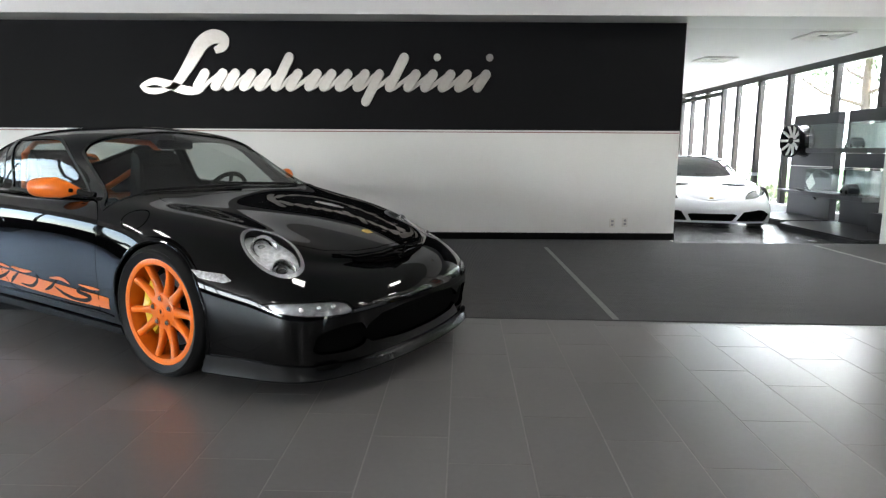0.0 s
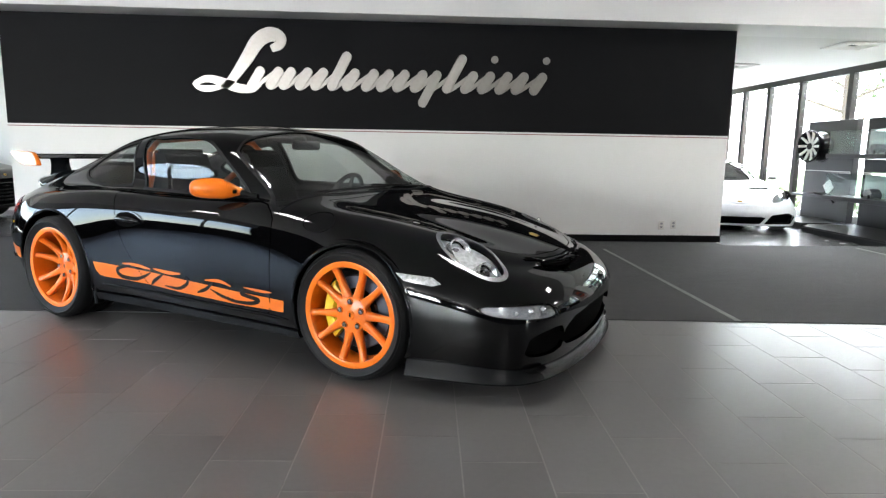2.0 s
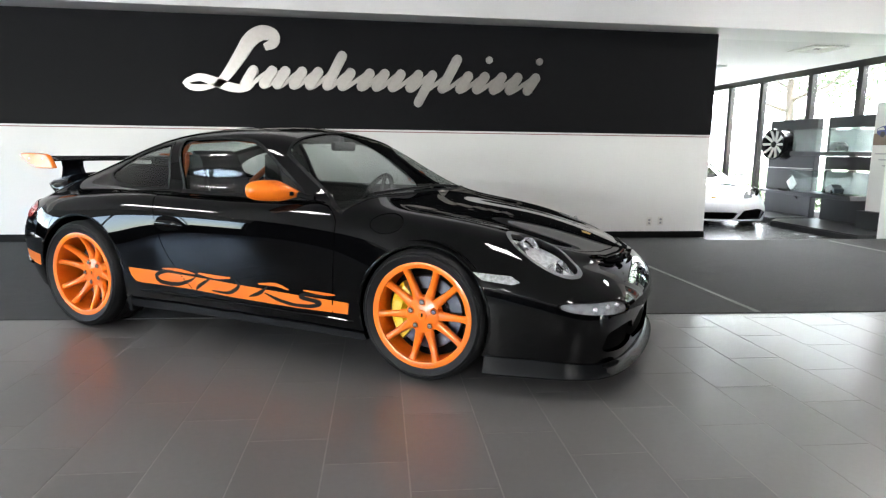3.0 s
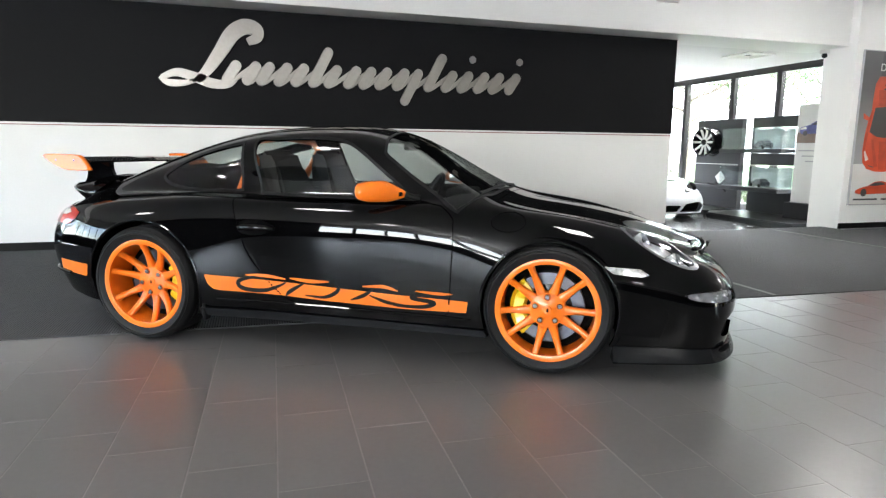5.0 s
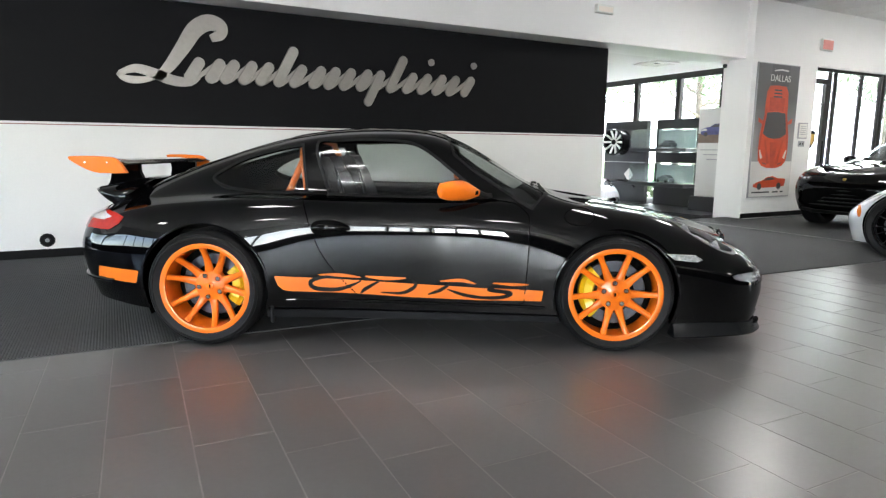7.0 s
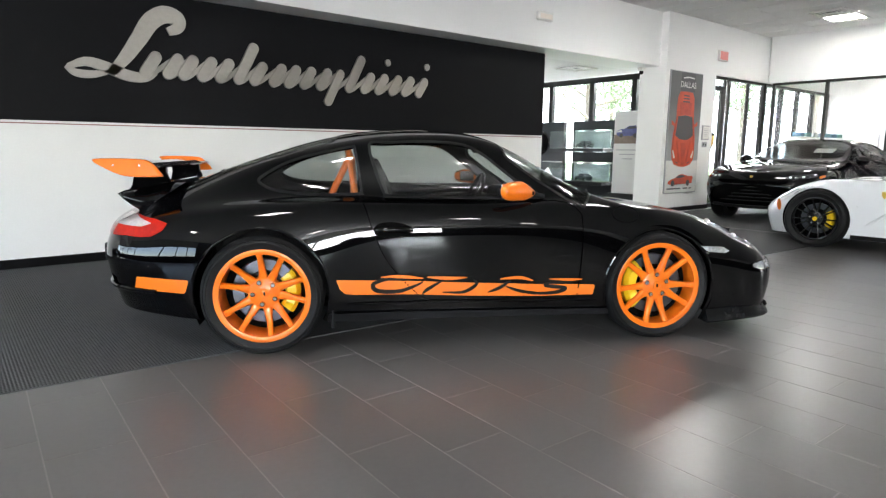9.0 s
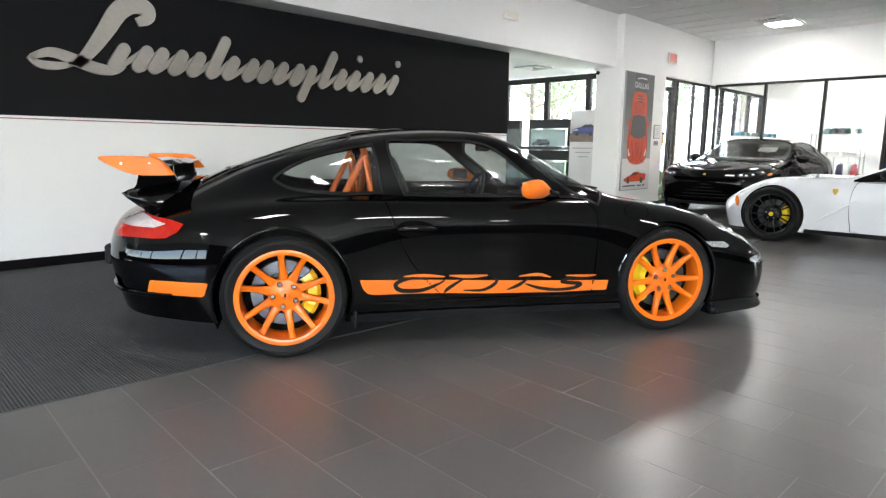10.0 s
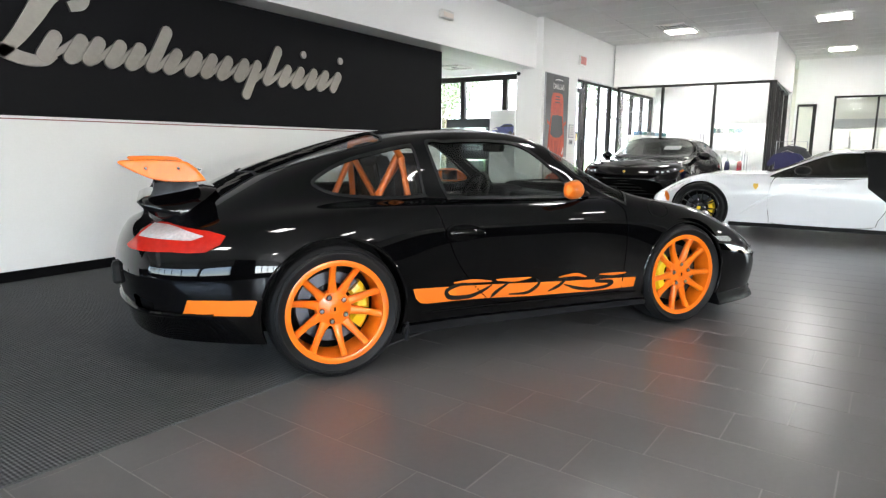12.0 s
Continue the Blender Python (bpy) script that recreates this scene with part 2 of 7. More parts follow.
# matting: one long dark sheet with two taped seams
bm = bmesh.new()
add_prism(bm, [(XL, mat_edge(XL)), (9.4, mat_edge(9.4)), (9.4, 7.25), (5.62, 7.25), (5.62, 7.62), (2.9, 7.62), (2.9, 7.86), (XL, 7.86)], -0.0024, 0.007, plane="xy")
structure("floor_matting", bm, MATTING, "charcoal ribbed rubber matting laid over the floor", "matting")
for x in (1.17, 4.49):
    bm = bmesh.new()
    add_prism(bm, [(x - 0.022, mat_edge(x) + 0.01), (x + 0.022, mat_edge(x) + 0.01), (x + 0.06, 7.2 if x < 2 else 7.45), (x + 0.02, 7.2 if x < 2 else 7.45)], 0.006, 0.0095, plane="xy")
    structure("seam_tape", bm, TAPE, "grey tape over a seam of the matting", "tape")

# sign wall with its dark band
SX0, SX1, SY = -5.97, 2.955, 7.87
HEAD_Z, HEAD_Y, PIER_X = 2.68, 7.47, 5.62      # the bulkhead over the opening, and the pier that ends it
structure("wall_sign", box((SX0, SY, -0.11), (SX1, SY + 0.22, HEAD_Z - 0.002)), WHITE, "white painted partition wall of the showroom", "wall")
structure("wall_band", box((SX0, SY - 0.012, 1.385), (SX1, SY - 0.001, HEAD_Z - 0.003), 0.002), BAND, "charcoal panel across the upper half of the partition wall", "wall panel")
structure("trim_line", box((SX0, SY - 0.009, 1.354), (SX1, SY - 0.001, 1.363), 0.001), REDLINE, "thin red line under the charcoal panel", "trim")
structure("wall_upper", box((XL, HEAD_Y, HEAD_Z), (PIER_X - 0.001, SY + 0.32, CEIL_Z)), WHITE, "white painted bulkhead over the partition and the opening", "wall")
structure("baseboard", box((SX0, SY - 0.014, 0.006), (SX1, SY - 0.001, 0.095), 0.003), BLACKBASE, "black baseboard of the partition wall", "baseboard")
structure("baseboard_end", box((SX1 + 0.001, SY - 0.014, 0.006), (SX1 + 0.012, SY + 0.2, 0.095), 0.003), BLACKBASE, "black baseboard at the end of the partition wall", "baseboard")

# pier with the poster, and the storefront beside it
PY = 7.33
structure("wall_pier", box((PIER_X, PY, -0.11), (7.40, PY + 0.55, CEIL_Z)), WHITE, "white painted pier between the opening and the glass front", "pier")
structure("wall_north_east_head", box((7.40, PY, 2.66), (9.75, PY + 0.3, CEIL_Z)), WHITE, "white wall over the glass front", "wall")
structure("baseboard_pier", box((PIER_X - 0.01, PY - 0.012, 0.006), (7.41, PY - 0.001, 0.09), 0.003), BLACKBASE, "black baseboard round the pier", "baseboard")


def glazing(name, a, b, z0, z1, posts, label, rails=(), w=0.05, d=0.1):
    """A glazed front from a to b on the plan, with posts at distances along it."""
    a, b = Vector((*a, 0)), Vector((*b, 0))
    run = b - a
    at = Matrix.Translation(a) @ Matrix.Rotation(math.atan2(run.y, run.x), 4, "Z")
    L = run.length
    root = thing(name, at, label, "window", kind="structure")
    marks = [0.0, *posts, L]
    part("window_frame", box((0, -d / 2, z1 - w), (L, d / 2, z1), 0.003), MULLION, root)
    part("window_sill", box((0, -d / 2, z0), (L, d / 2, z0 + w * 1.6), 0.003), MULLION, root)
    for k, s in enumerate(marks):
        lo, hi = (s, s + w) if k == 0 else (s - w, s) if k == len(marks) - 1 else (s - w / 2, s + w / 2)
        part("mullion", box((lo, -d / 2 - 0.002, z0), (hi, d / 2 + 0.002, z1 - 0.001), 0.003), MULLION, root)
    for zr in rails:
        part("transom", box((w, -d / 2 + 0.004, zr - w / 2), (L - w, d / 2 - 0.004, zr + w / 2), 0.003), MULLION, root)
    for s0, s1 in zip(marks, marks[1:]):
        p = part("pane", box((s0 + w * 0.6, -0.004, z0 + w), (s1 - w * 0.6, 0.004, z1 - w * 0.6)), GLASS, root)
        p.visible_shadow = False
    return root


SF = glazing("window_1", (7.40, PY + 0.12), (9.72, PY + 0.12), 0.0, 2.66, (0.60, 0.78, 1.62), "dark framed glass front with a narrow door to the outside", w=0.055, d=0.06)
part("door_head", box((0.06, -0.034, 2.38), (0.57, 0.034, 2.47), 0.004), MULLION, SF, "dark rail over the glass door")
part("door_stile", box((0.46, -0.036, 0.0), (0.565, 0.036, 2.38), 0.004), MULLION, SF, "dark door stile")
part("door_pull", box((0.40, -0.105, 0.95), (0.425, -0.08, 1.35), 0.006), BLACKBASE, SF, "black door pull")
# glazed office
OX = 9.66
glazing("window_2", (OX, 7.2), (OX, 3.83), 0.0, 2.64, (1.08, 2.23), "dark framed glass partition of the office", w=0.05)
glazing("window_3", (OX, 3.80), (13.4, 3.92), 0.0, 2.64, (0.9, 1.15, 2.1), "dark framed glass partition along the side of the office", w=0.06)
structure("wall_office_head", box((OX - 0.04, 3.80, 2.645), (OX + 0.2, 7.299, CEIL_Z)), WHITE, "white wall over the glazed office", "wall")
structure("wall_office_head_side", box((OX + 0.2, 3.80, 2.645), (13.4, 3.98, CEIL_Z)), WHITE, "white wall over the side of the glazed office", "wall")
structure("wall_office_back", box((13.4, 3.80, 0), (13.6, 7.6, CEIL_Z)), WHITE, "white back wall of the office", "wall")
glazing("window_4", (9.75, PY + 0.12), (13.4, PY + 0.12), 0.0, 2.66, (0.9, 1.8, 2.7), "dark framed windows of the office to the outside", w=0.07)
structure("wall_office_north_head", box((9.751, PY, 2.66), (13.4, PY + 0.3, CEIL_Z)), WHITE, "white wall over the windows of the office", "wall")

# far east wall with a doorway and a glazed room
structure("wall_east_a", box((XR, 3.74, 0), (XR + 0.2, 3.8, CEIL_Z)), WHITE, "white east wall beside the doorway", "wall")
structure("wall_east_b", box((XR, 2.88, 0), (XR + 0.2, 3.27, CEIL_Z)), WHITE, "white east wall between doorway and glazing", "wall")
structure("wall_east_head", box((XR, 3.27, 2.42), (XR + 0.2, 3.74, CEIL_Z)), WHITE, "white wall over the doorway", "wall")
structure("wall_east_head_b", box((XR, YB, 2.62), (XR + 0.2, 2.88, CEIL_Z)), WHITE, "white wall over the glazed room", "wall")
glazing("window_5", (XR + 0.1, 2.88), (XR + 0.1, -7.9), 0.0, 2.62, (1.0, 2.0, 3.2, 4.4, 5.6, 6.8, 8.0), "dark framed glazing of the room behind the showroom", w=0.05)
structure("wall_east_back", box((17.0, YB, 0), (17.2, 7.3, CEIL_Z)), mat("cream_wall_paint", (0.72, 0.70, 0.62), 0.6, grain=(30, 0.03)), "cream wall of the room behind the glazing", "wall")
bm = bmesh.new()
for lo, hi in (((XR - 0.02, 3.272, 0), (XR + 0.22, 3.36, 2.418)), ((XR - 0.02, 3.71, 0), (XR + 0.22, 3.738, 2.418)), ((XR - 0.02, 3.36, 2.37), (XR + 0.22, 3.71, 2.418))):
    add_box(bm, lo, hi, 0.004)
structure("door_2", bm, MULLION, "dark door frame of an open doorway", "doorway")

# window fronts behind and beside the camera
structure("wall_south_head", box((XL, YB - 0.2, 2.66), (XR, YB, CEIL_Z)), WHITE, "white wall over the south windows", "wall")
glazing("window_6", (-9.4, YB - 0.1), (XL, YB - 0.1), 0.95, 2.66, (1.2, 2.4), "dark framed window front behind the showroom", w=0.12)
# unseen wall, added dark so that the black car paint reflects little light
structure("wall_south", box((-9.4, YB - 0.2, 0), (XR, YB, 2.655)), BAND, "unseen charcoal wall added behind the showroom to darken the car's reflections", "wall")
structure("wall_west", box((XL - 0.2, -3.2, 0), (XL, 0.0, CEIL_Z)), BAND, "charcoal pier in the west wall", "wall")
structure("wall_west_head", box((XL - 0.2, 0.001, 2.66), (XL, 12.0, CEIL_Z)), WHITE, "white wall over the west windows", "wall")
structure("wall_west_head_b", box((XL - 0.2, YB, 2.66), (XL, -3.201, CEIL_Z)), WHITE, "white wall over the west windows", "wall")
# unseen low walls, added to narrow the bright window band reflected in the car
structure("wall_south_low", box((XL, YB - 0.2, 0), (-9.401, YB, 0.949)), BAND, "unseen charcoal low wall added under the south windows to narrow reflections", "wall")
structure("wall_west_low", box((XL - 0.2, 0.001, 0), (XL, 12.0, 0.949)), BAND, "unseen charcoal low wall added under the west windows to narrow reflections", "wall")
structure("wall_west_low_b", box((XL - 0.2, YB, 0), (XL, -3.201, 0.949)), BAND, "unseen charcoal low wall added under the west windows to narrow reflections", "wall")
glazing("window_7", (XL - 0.1, 0.0), (XL - 0.1, 12.0), 0.95, 2.66, tuple(1.5 * k for k in range(1, 8)), "dark framed window front on the west side", w=0.1)
glazing("window_9", (XL - 0.1, YB), (XL - 0.1, -3.2), 0.95, 2.66, tuple(1.467 * k for k in range(1, 6)), "dark framed window front in the south west corner", w=0.1)
structure("wall_far_west", box((XL - 0.2, 12.0, -0.11), (1.9, 12.2, CEIL_Z)), WHITE, "white wall behind the partition", "wall")
structure("wall_far_room_west", box((1.9, 8.2, -0.11), (2.0, 19.0, 2.8)), WHITE, "white west wall of the far showroom", "wall")

# far showroom beyond the opening
FZ = 2.80
structure("ceiling_far_room", box((2.0, 8.19, FZ), (7.1, 19.0, FZ + 0.15)), CEIL, "white ceiling of the far showroom", "ceiling")
FARW = glazing("window_8", (6.86, 18.2), (6.86, 7.86), -0.10, FZ - 0.04, (0.8, 1.74, 2.68, 3.46, 4.48, 5.63, 7.10, 8.3, 9.4), "tall dark framed windows of the far showroom", w=0.12)
for y0, y1 in ((15.52, 16.46), (16.46, 17.40), (17.40, 18.15)):
    part("door_head", box((18.2 - y1, -0.066, 2.50), (18.2 - y0, 0.066, 2.60), 0.004), MULLION, FARW, "dark rail over a glass door")
structure("window_curb", box((6.70, 8.0, -0.0995), (6.795, 18.2, 0.11), 0.006), WHITE, "low white curb under the far windows", "curb")
structure("wall_far_room_end", box((2.0, 18.4, -0.11), (7.1, 18.6, FZ)), WHITE, "white end wall of the far showroom", "wall")
structure("wall_far_room_corner", box((6.8, 18.2, -0.11), (7.0, 18.4, FZ)), WHITE, "white corner of the far showroom", "wall")

# suspended ceiling with its grid
bm = box((XL, YB, CEIL_Z), (17.2, 12.2, CEIL_Z + 0.1))
for k in range(50):
    x = XL + 0.61 * k
    add_box(bm, (x - 0.012, YB, CEIL_Z - 0.006), (x + 0.012, SY, CEIL_Z + 0.01))
for k in range(17):
    y = YB + 1.22 * k
    add_box(bm, (XL, y - 0.012, CEIL_Z - 0.0055), (XR, y + 0.012, CEIL_Z + 0.01))
structure("ceiling", bm, CEIL, "white suspended tile ceiling with a thin grid", "ceiling")

DIFFUSER = glow("lamp_diffuser", (1.0, 0.985, 0.955), 3.6)


def troffer(at):
    root = thing("ceiling_light", at, "lit rectangular ceiling light in a white frame", "ceiling light", "ceiling lights")
    bm = bmesh.new()
    for lo, hi in (((-0.32, -0.32, -0.02), (0.32, -0.27, 0)), ((-0.32, 0.27, -0.02), (0.32, 0.32, 0)), ((-0.32, -0.27, -0.02), (-0.27, 0.27, 0)), ((0.27, -0.27, -0.02), (0.32, 0.27, 0))):
        add_box(bm, lo, hi, 0.004)
    part("frame", bm, PLASTICWHITE, root)
    part("diffuser", box((-0.27, -0.27, -0.012), (0.27, 0.27, -0.002)), DIFFUSER, root)
    return root


first_lamp = None
for i in range(6):
    for j in (0, 1, 3) if i < 2 else (0, 5) if i == 2 else (1, 3, 5):
        at = pose(12.8 - 4.4 * i, 5.5 - 2.75 * j, CEIL_Z - 0.007, 0, 0, 90)
        if first_lamp is None:
            first_lamp = troffer(at)
        else:
            copy_thing(first_lamp, at)

# outdoors
GROUNDM = mat("pale_concrete_ground", (0.32, 0.31, 0.29), 0.8, grain=(3, 0.1), stain=(0.2, 0.1))
structure("ground", box((-700, -700, -0.6), (700, 700, -0.21)), GROUNDM, "pale concrete and lawn ground outside", "ground")
# added area lamps outside the glass, out of view, in place of sky light
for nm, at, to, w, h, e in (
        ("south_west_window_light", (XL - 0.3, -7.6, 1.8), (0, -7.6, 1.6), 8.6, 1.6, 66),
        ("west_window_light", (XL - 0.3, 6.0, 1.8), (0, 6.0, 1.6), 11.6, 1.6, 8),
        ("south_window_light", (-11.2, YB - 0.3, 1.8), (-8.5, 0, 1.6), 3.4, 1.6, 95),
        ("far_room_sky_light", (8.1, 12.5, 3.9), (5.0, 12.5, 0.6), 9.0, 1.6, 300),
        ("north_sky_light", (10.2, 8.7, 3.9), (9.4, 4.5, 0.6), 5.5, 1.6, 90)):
    daylight_fill(nm, at, to, w, h, e)

# ---- smooth car bodies: rails from tail to nose, joined by a cubic surface ----
def spline_weights(t, n):
    """Uniform cubic weights at t in 0..n-1 over n points and a phantom at each end."""
    i = np.clip(np.floor(t).astype(int), 0, n - 2)
    f = t - i
    w = np.stack([(1 - f) ** 3, 3 * f ** 3 - 6 * f ** 2 + 4, -3 * f ** 3 + 3 * f ** 2 + 3 * f + 1, f ** 3], -1) / 6
    return i, w


class Skin:
    """A half body (y >= 0) through rails of (x, half width, height); row 0 is the bottom edge, the last row the centre line."""

    def __init__(self, rails):
        P = np.array([np.array([x, w, z]).T for x, w, z in rails], float)   # rail, station, 3
        self.nv, self.nu = P.shape[:2]
        C = P
        for _ in range(2):
            self.C = self.padded(C)
            V, U = np.meshgrid(np.arange(self.nv), np.arange(self.nu), indexing="ij")
            C = C + (P - self.raw(U.ravel(), V.ravel()).reshape(P.shape))
            C[-1, :, 1] = 0
            C[:, 0, 1] = 0
            C[:, -1, 1] = 0
        self.C = self.padded(C)

    def padded(self, C):
        flip = np.array([1, -1, 1.0])
        C = np.concatenate([C[:, 1:2] * flip, C, C[:, -2:-1] * flip], 1)
        return np.concatenate([2 * C[0:1] - C[1:2], C, C[-2:-1] * flip], 0)

    def raw(self, u, v):
        u, v = np.asarray(u, float), np.asarray(v, float)
        iu, wu = spline_weights(u, self.nu)
        iv, wv = spline_weights(v, self.nv)
        out = np.zeros((len(u), 3))
        for a in range(4):
            for b in range(4):
                out += (wv[:, a] * wu[:, b])[:, None] * self.C[iv + a, iu + b]
        return out

    def at(self, uv):
        return self.raw(uv[:, 0], uv[:, 1])

    def normal(self, uv):
        e = 1e-3
        lo, hi = np.array([0, 0]), np.array([self.nu - 1, self.nv - 1])

        def der(d):
            a, b = np.clip(uv + d, lo, hi), np.clip(uv - d, lo, hi)
            return self.at(a) - self.at(b)

        n = np.cross(der(np.array([e, 0])), der(np.array([0, e])))
        k = np.linalg.norm(n, axis=1, keepdims=True)
        n = np.where(k > 1e-12, n / np.maximum(k, 1e-12), [0, 0, 1.0])
        return -n

    def sheet(self, nu, nv, u0=0.0, u1=None, v0=0.0, v1=None):
        u1 = self.nu - 1 if u1 is None else u1
        v1 = self.nv - 1 if v1 is None else v1
        U, V = np.meshgrid(np.linspace(u0, u1, nu + 1), np.linspace(v0, v1, nv + 1), indexing="ij")
        uv = np.stack([U.ravel(), V.ravel()], 1)
        k = nv + 1
        faces = [(i * k + j, (i + 1) * k + j, (i + 1) * k + j + 1, i * k + j + 1) for i in range(nu) for j in range(nv)]
        return uv, faces

    def cut(self, piece, f):
        """The part of a sheet where f (of the places) is positive, cut cleanly along f = 0."""
        uv, faces = piece
        if not len(faces):
            return piece
        val = f(self.at(uv))
        edges, out, ends = {}, [], []
        n = len(uv)
        for fc in faces:
            s = [val[i] >= 0 for i in fc]
            if all(s):
                out.append(tuple(fc))
                continue
            if not any(s):
                continue
            poly = []
            for a, b in zip(fc, fc[1:] + fc[:1]):
                if val[a] >= 0:
                    poly.append(a)
                if (val[a] >= 0) != (val[b] >= 0):
                    key = (min(a, b), max(a, b))
                    if key not in edges:
                        edges[key] = n + len(ends)
                        ends.append((a, b) if val[a] >= 0 else (b, a))
                    poly.append(edges[key])
            if len(poly) > 2:
                out.append(tuple(poly))
        if ends:
            A, B = uv[[e[0] for e in ends]], uv[[e[1] for e in ends]]
            for _ in range(14):
                M = (A + B) / 2
                ok = (f(self.at(M)) >= 0)[:, None]
                A, B = np.where(ok, M, A), np.where(ok, B, M)
            uv = np.concatenate([uv, A])
        used = sorted({i for fc in out for i in fc})
        ren = {a: i for i, a in enumerate(used)}
        return uv[used], [tuple(ren[i] for i in fc) for fc in out]

    def mesh(self, name, piece, side=0, lift=0.0, lip=None, both=None):
        """A mesh of a sheet; side 1 is the left, -1 the right, 0 both. lip: how far free edges are turned inwards."""
        uv, faces = piece
        P, N = self.at(uv), self.normal(uv)
        P = P + N * lift
        norm = N.copy()
        nf = len(faces)
        faces = list(faces)
        smooth_edge = []
        if lip:
            seen = {}
            for fc in faces:
                for a, b in zip(fc, fc[1:] + fc[:1]):
                    seen[(a, b)] = seen.get((a, b), 0) + 1
            free = [(a, b) for a, b in seen if (b, a) not in seen and not (P[a, 1] < 0.004 and P[b, 1] < 0.004)]
            idx = sorted({i for e in free for i in e})
            base = len(P)
            top = {i: base + k for k, i in enumerate(idx)}
            low = {i: base + len(idx) + k for k, i in enumerate(idx)}
            Pi = P[idx]
            P = np.concatenate([P, Pi, Pi - N[idx] * lip])
            side_n = np.zeros((len(idx), 3))
            pos = {i: k for k, i in enumerate(idx)}
            for a, b in free:
                d = np.cross(P[b] - P[a], N[a])
                for i in (a, b):
                    side_n[pos[i]] += d
            side_n /= np.maximum(np.linalg.norm(side_n, axis=1, keepdims=True), 1e-9)
            norm = np.concatenate([norm, side_n, side_n])
            faces += [(top[b], top[a], low[a], low[b]) for a, b in free]
        sets = []
        if side in (0, 1):
            sets.append((P, norm, [f[::-1] for f in faces]))
        if side in (0, -1):
            flip = np.array([1, -1, 1.0])
            sets.append((P * flip, norm * flip, faces))
        V = np.concatenate([s[0] for s in sets])
        NN = np.concatenate([s[1] for s in sets])
        F = [f for f in sets[0][2]]
        if len(sets) == 2:
            off = len(sets[0][0])
            F += [tuple(i + off for i in f) for f in sets[1][2]]
        me = bpy.data.meshes.new(name)
        me.from_pydata(V.tolist(), [], F)
        me.polygons.foreach_set("use_smooth", [True] * len(me.polygons))
        me.normals_split_custom_set_from_vertices(NN.tolist())
        return me


def all_of(*fs):
    return lambda p: np.min([f(p) for f in fs], axis=0)


def any_of(*fs):
    return lambda p: np.max([f(p) for f in fs], axis=0)


def without(f):
    return lambda p: -f(p)


def grown(f, d):
    return lambda p: f(p) + d


def ring(x, z, r):
    """Inside a circle seen from the side."""
    return lambda p: r - np.hypot(p[:, 0] - x, p[:, 2] - z)


def rounded(pts, steps=6):
    """A closed outline smoothed through its points."""
    pts = [np.array(p, float) for p in pts]
    n, out = len(pts), []
    for i in range(n):
        a, b, c, d = pts[i - 1], pts[i], pts[(i + 1) % n], pts[(i + 2) % n]
        for k in range(steps):
            t = k / steps
            out.append(0.5 * (2 * b + (c - a) * t + (2 * a - 5 * b + 4 * c - d) * t * t + (3 * b - a - 3 * c + d) * t ** 3))
    return out


def outline(pts, axes=(0, 2)):
    """Inside an outline seen along one axis: the distance to it, positive inside."""
    Q = np.array(pts, float)
    A, B = Q, np.roll(Q, -1, 0)

    def f(p):
        q = p[:, axes]
        d = np.full(len(q), 1e9)
        inside = np.zeros(len(q), bool)
        for a, b in zip(A, B):
            e = b - a
            t = np.clip(((q - a) @ e) / max(e @ e, 1e-12), 0, 1)
            d = np.minimum(d, np.linalg.norm(q - a - t[:, None] * e, axis=1))
            c = (a[1] > q[:, 1]) != (b[1] > q[:, 1])
            with np.errstate(divide="ignore", invalid="ignore"):
                xi = a[0] + (q[:, 1] - a[1]) / (b[1] - a[1] if b[1] != a[1] else 1e-9) * e[0]
            inside ^= c & (q[:, 0] < xi)
        return np.where(inside, d, -d)

    return f


def half(nx, ny, nz, d):
    """On the side of a plane where nx x + ny y + nz z > d."""
    return lambda p: nx * p[:, 0] + ny * p[:, 1] + nz * p[:, 2] - d


def oval(c, a, b, ra, rb, deep=0.35):
    """Inside an oval round c with half axes ra along a and rb along b."""
    c, a, b = np.array(c), np.array(a, float), np.array(b, float)
    a = a / np.linalg.norm(a)
    b = b - a * (a @ b)
    b = b / np.linalg.norm(b)

    def f(p):
        q = p - c
        r = np.hypot(q @ a / ra, q @ b / rb)
        return np.where(np.linalg.norm(q, axis=1) < deep, (1 - r) * min(ra, rb), -1.0)

    return f

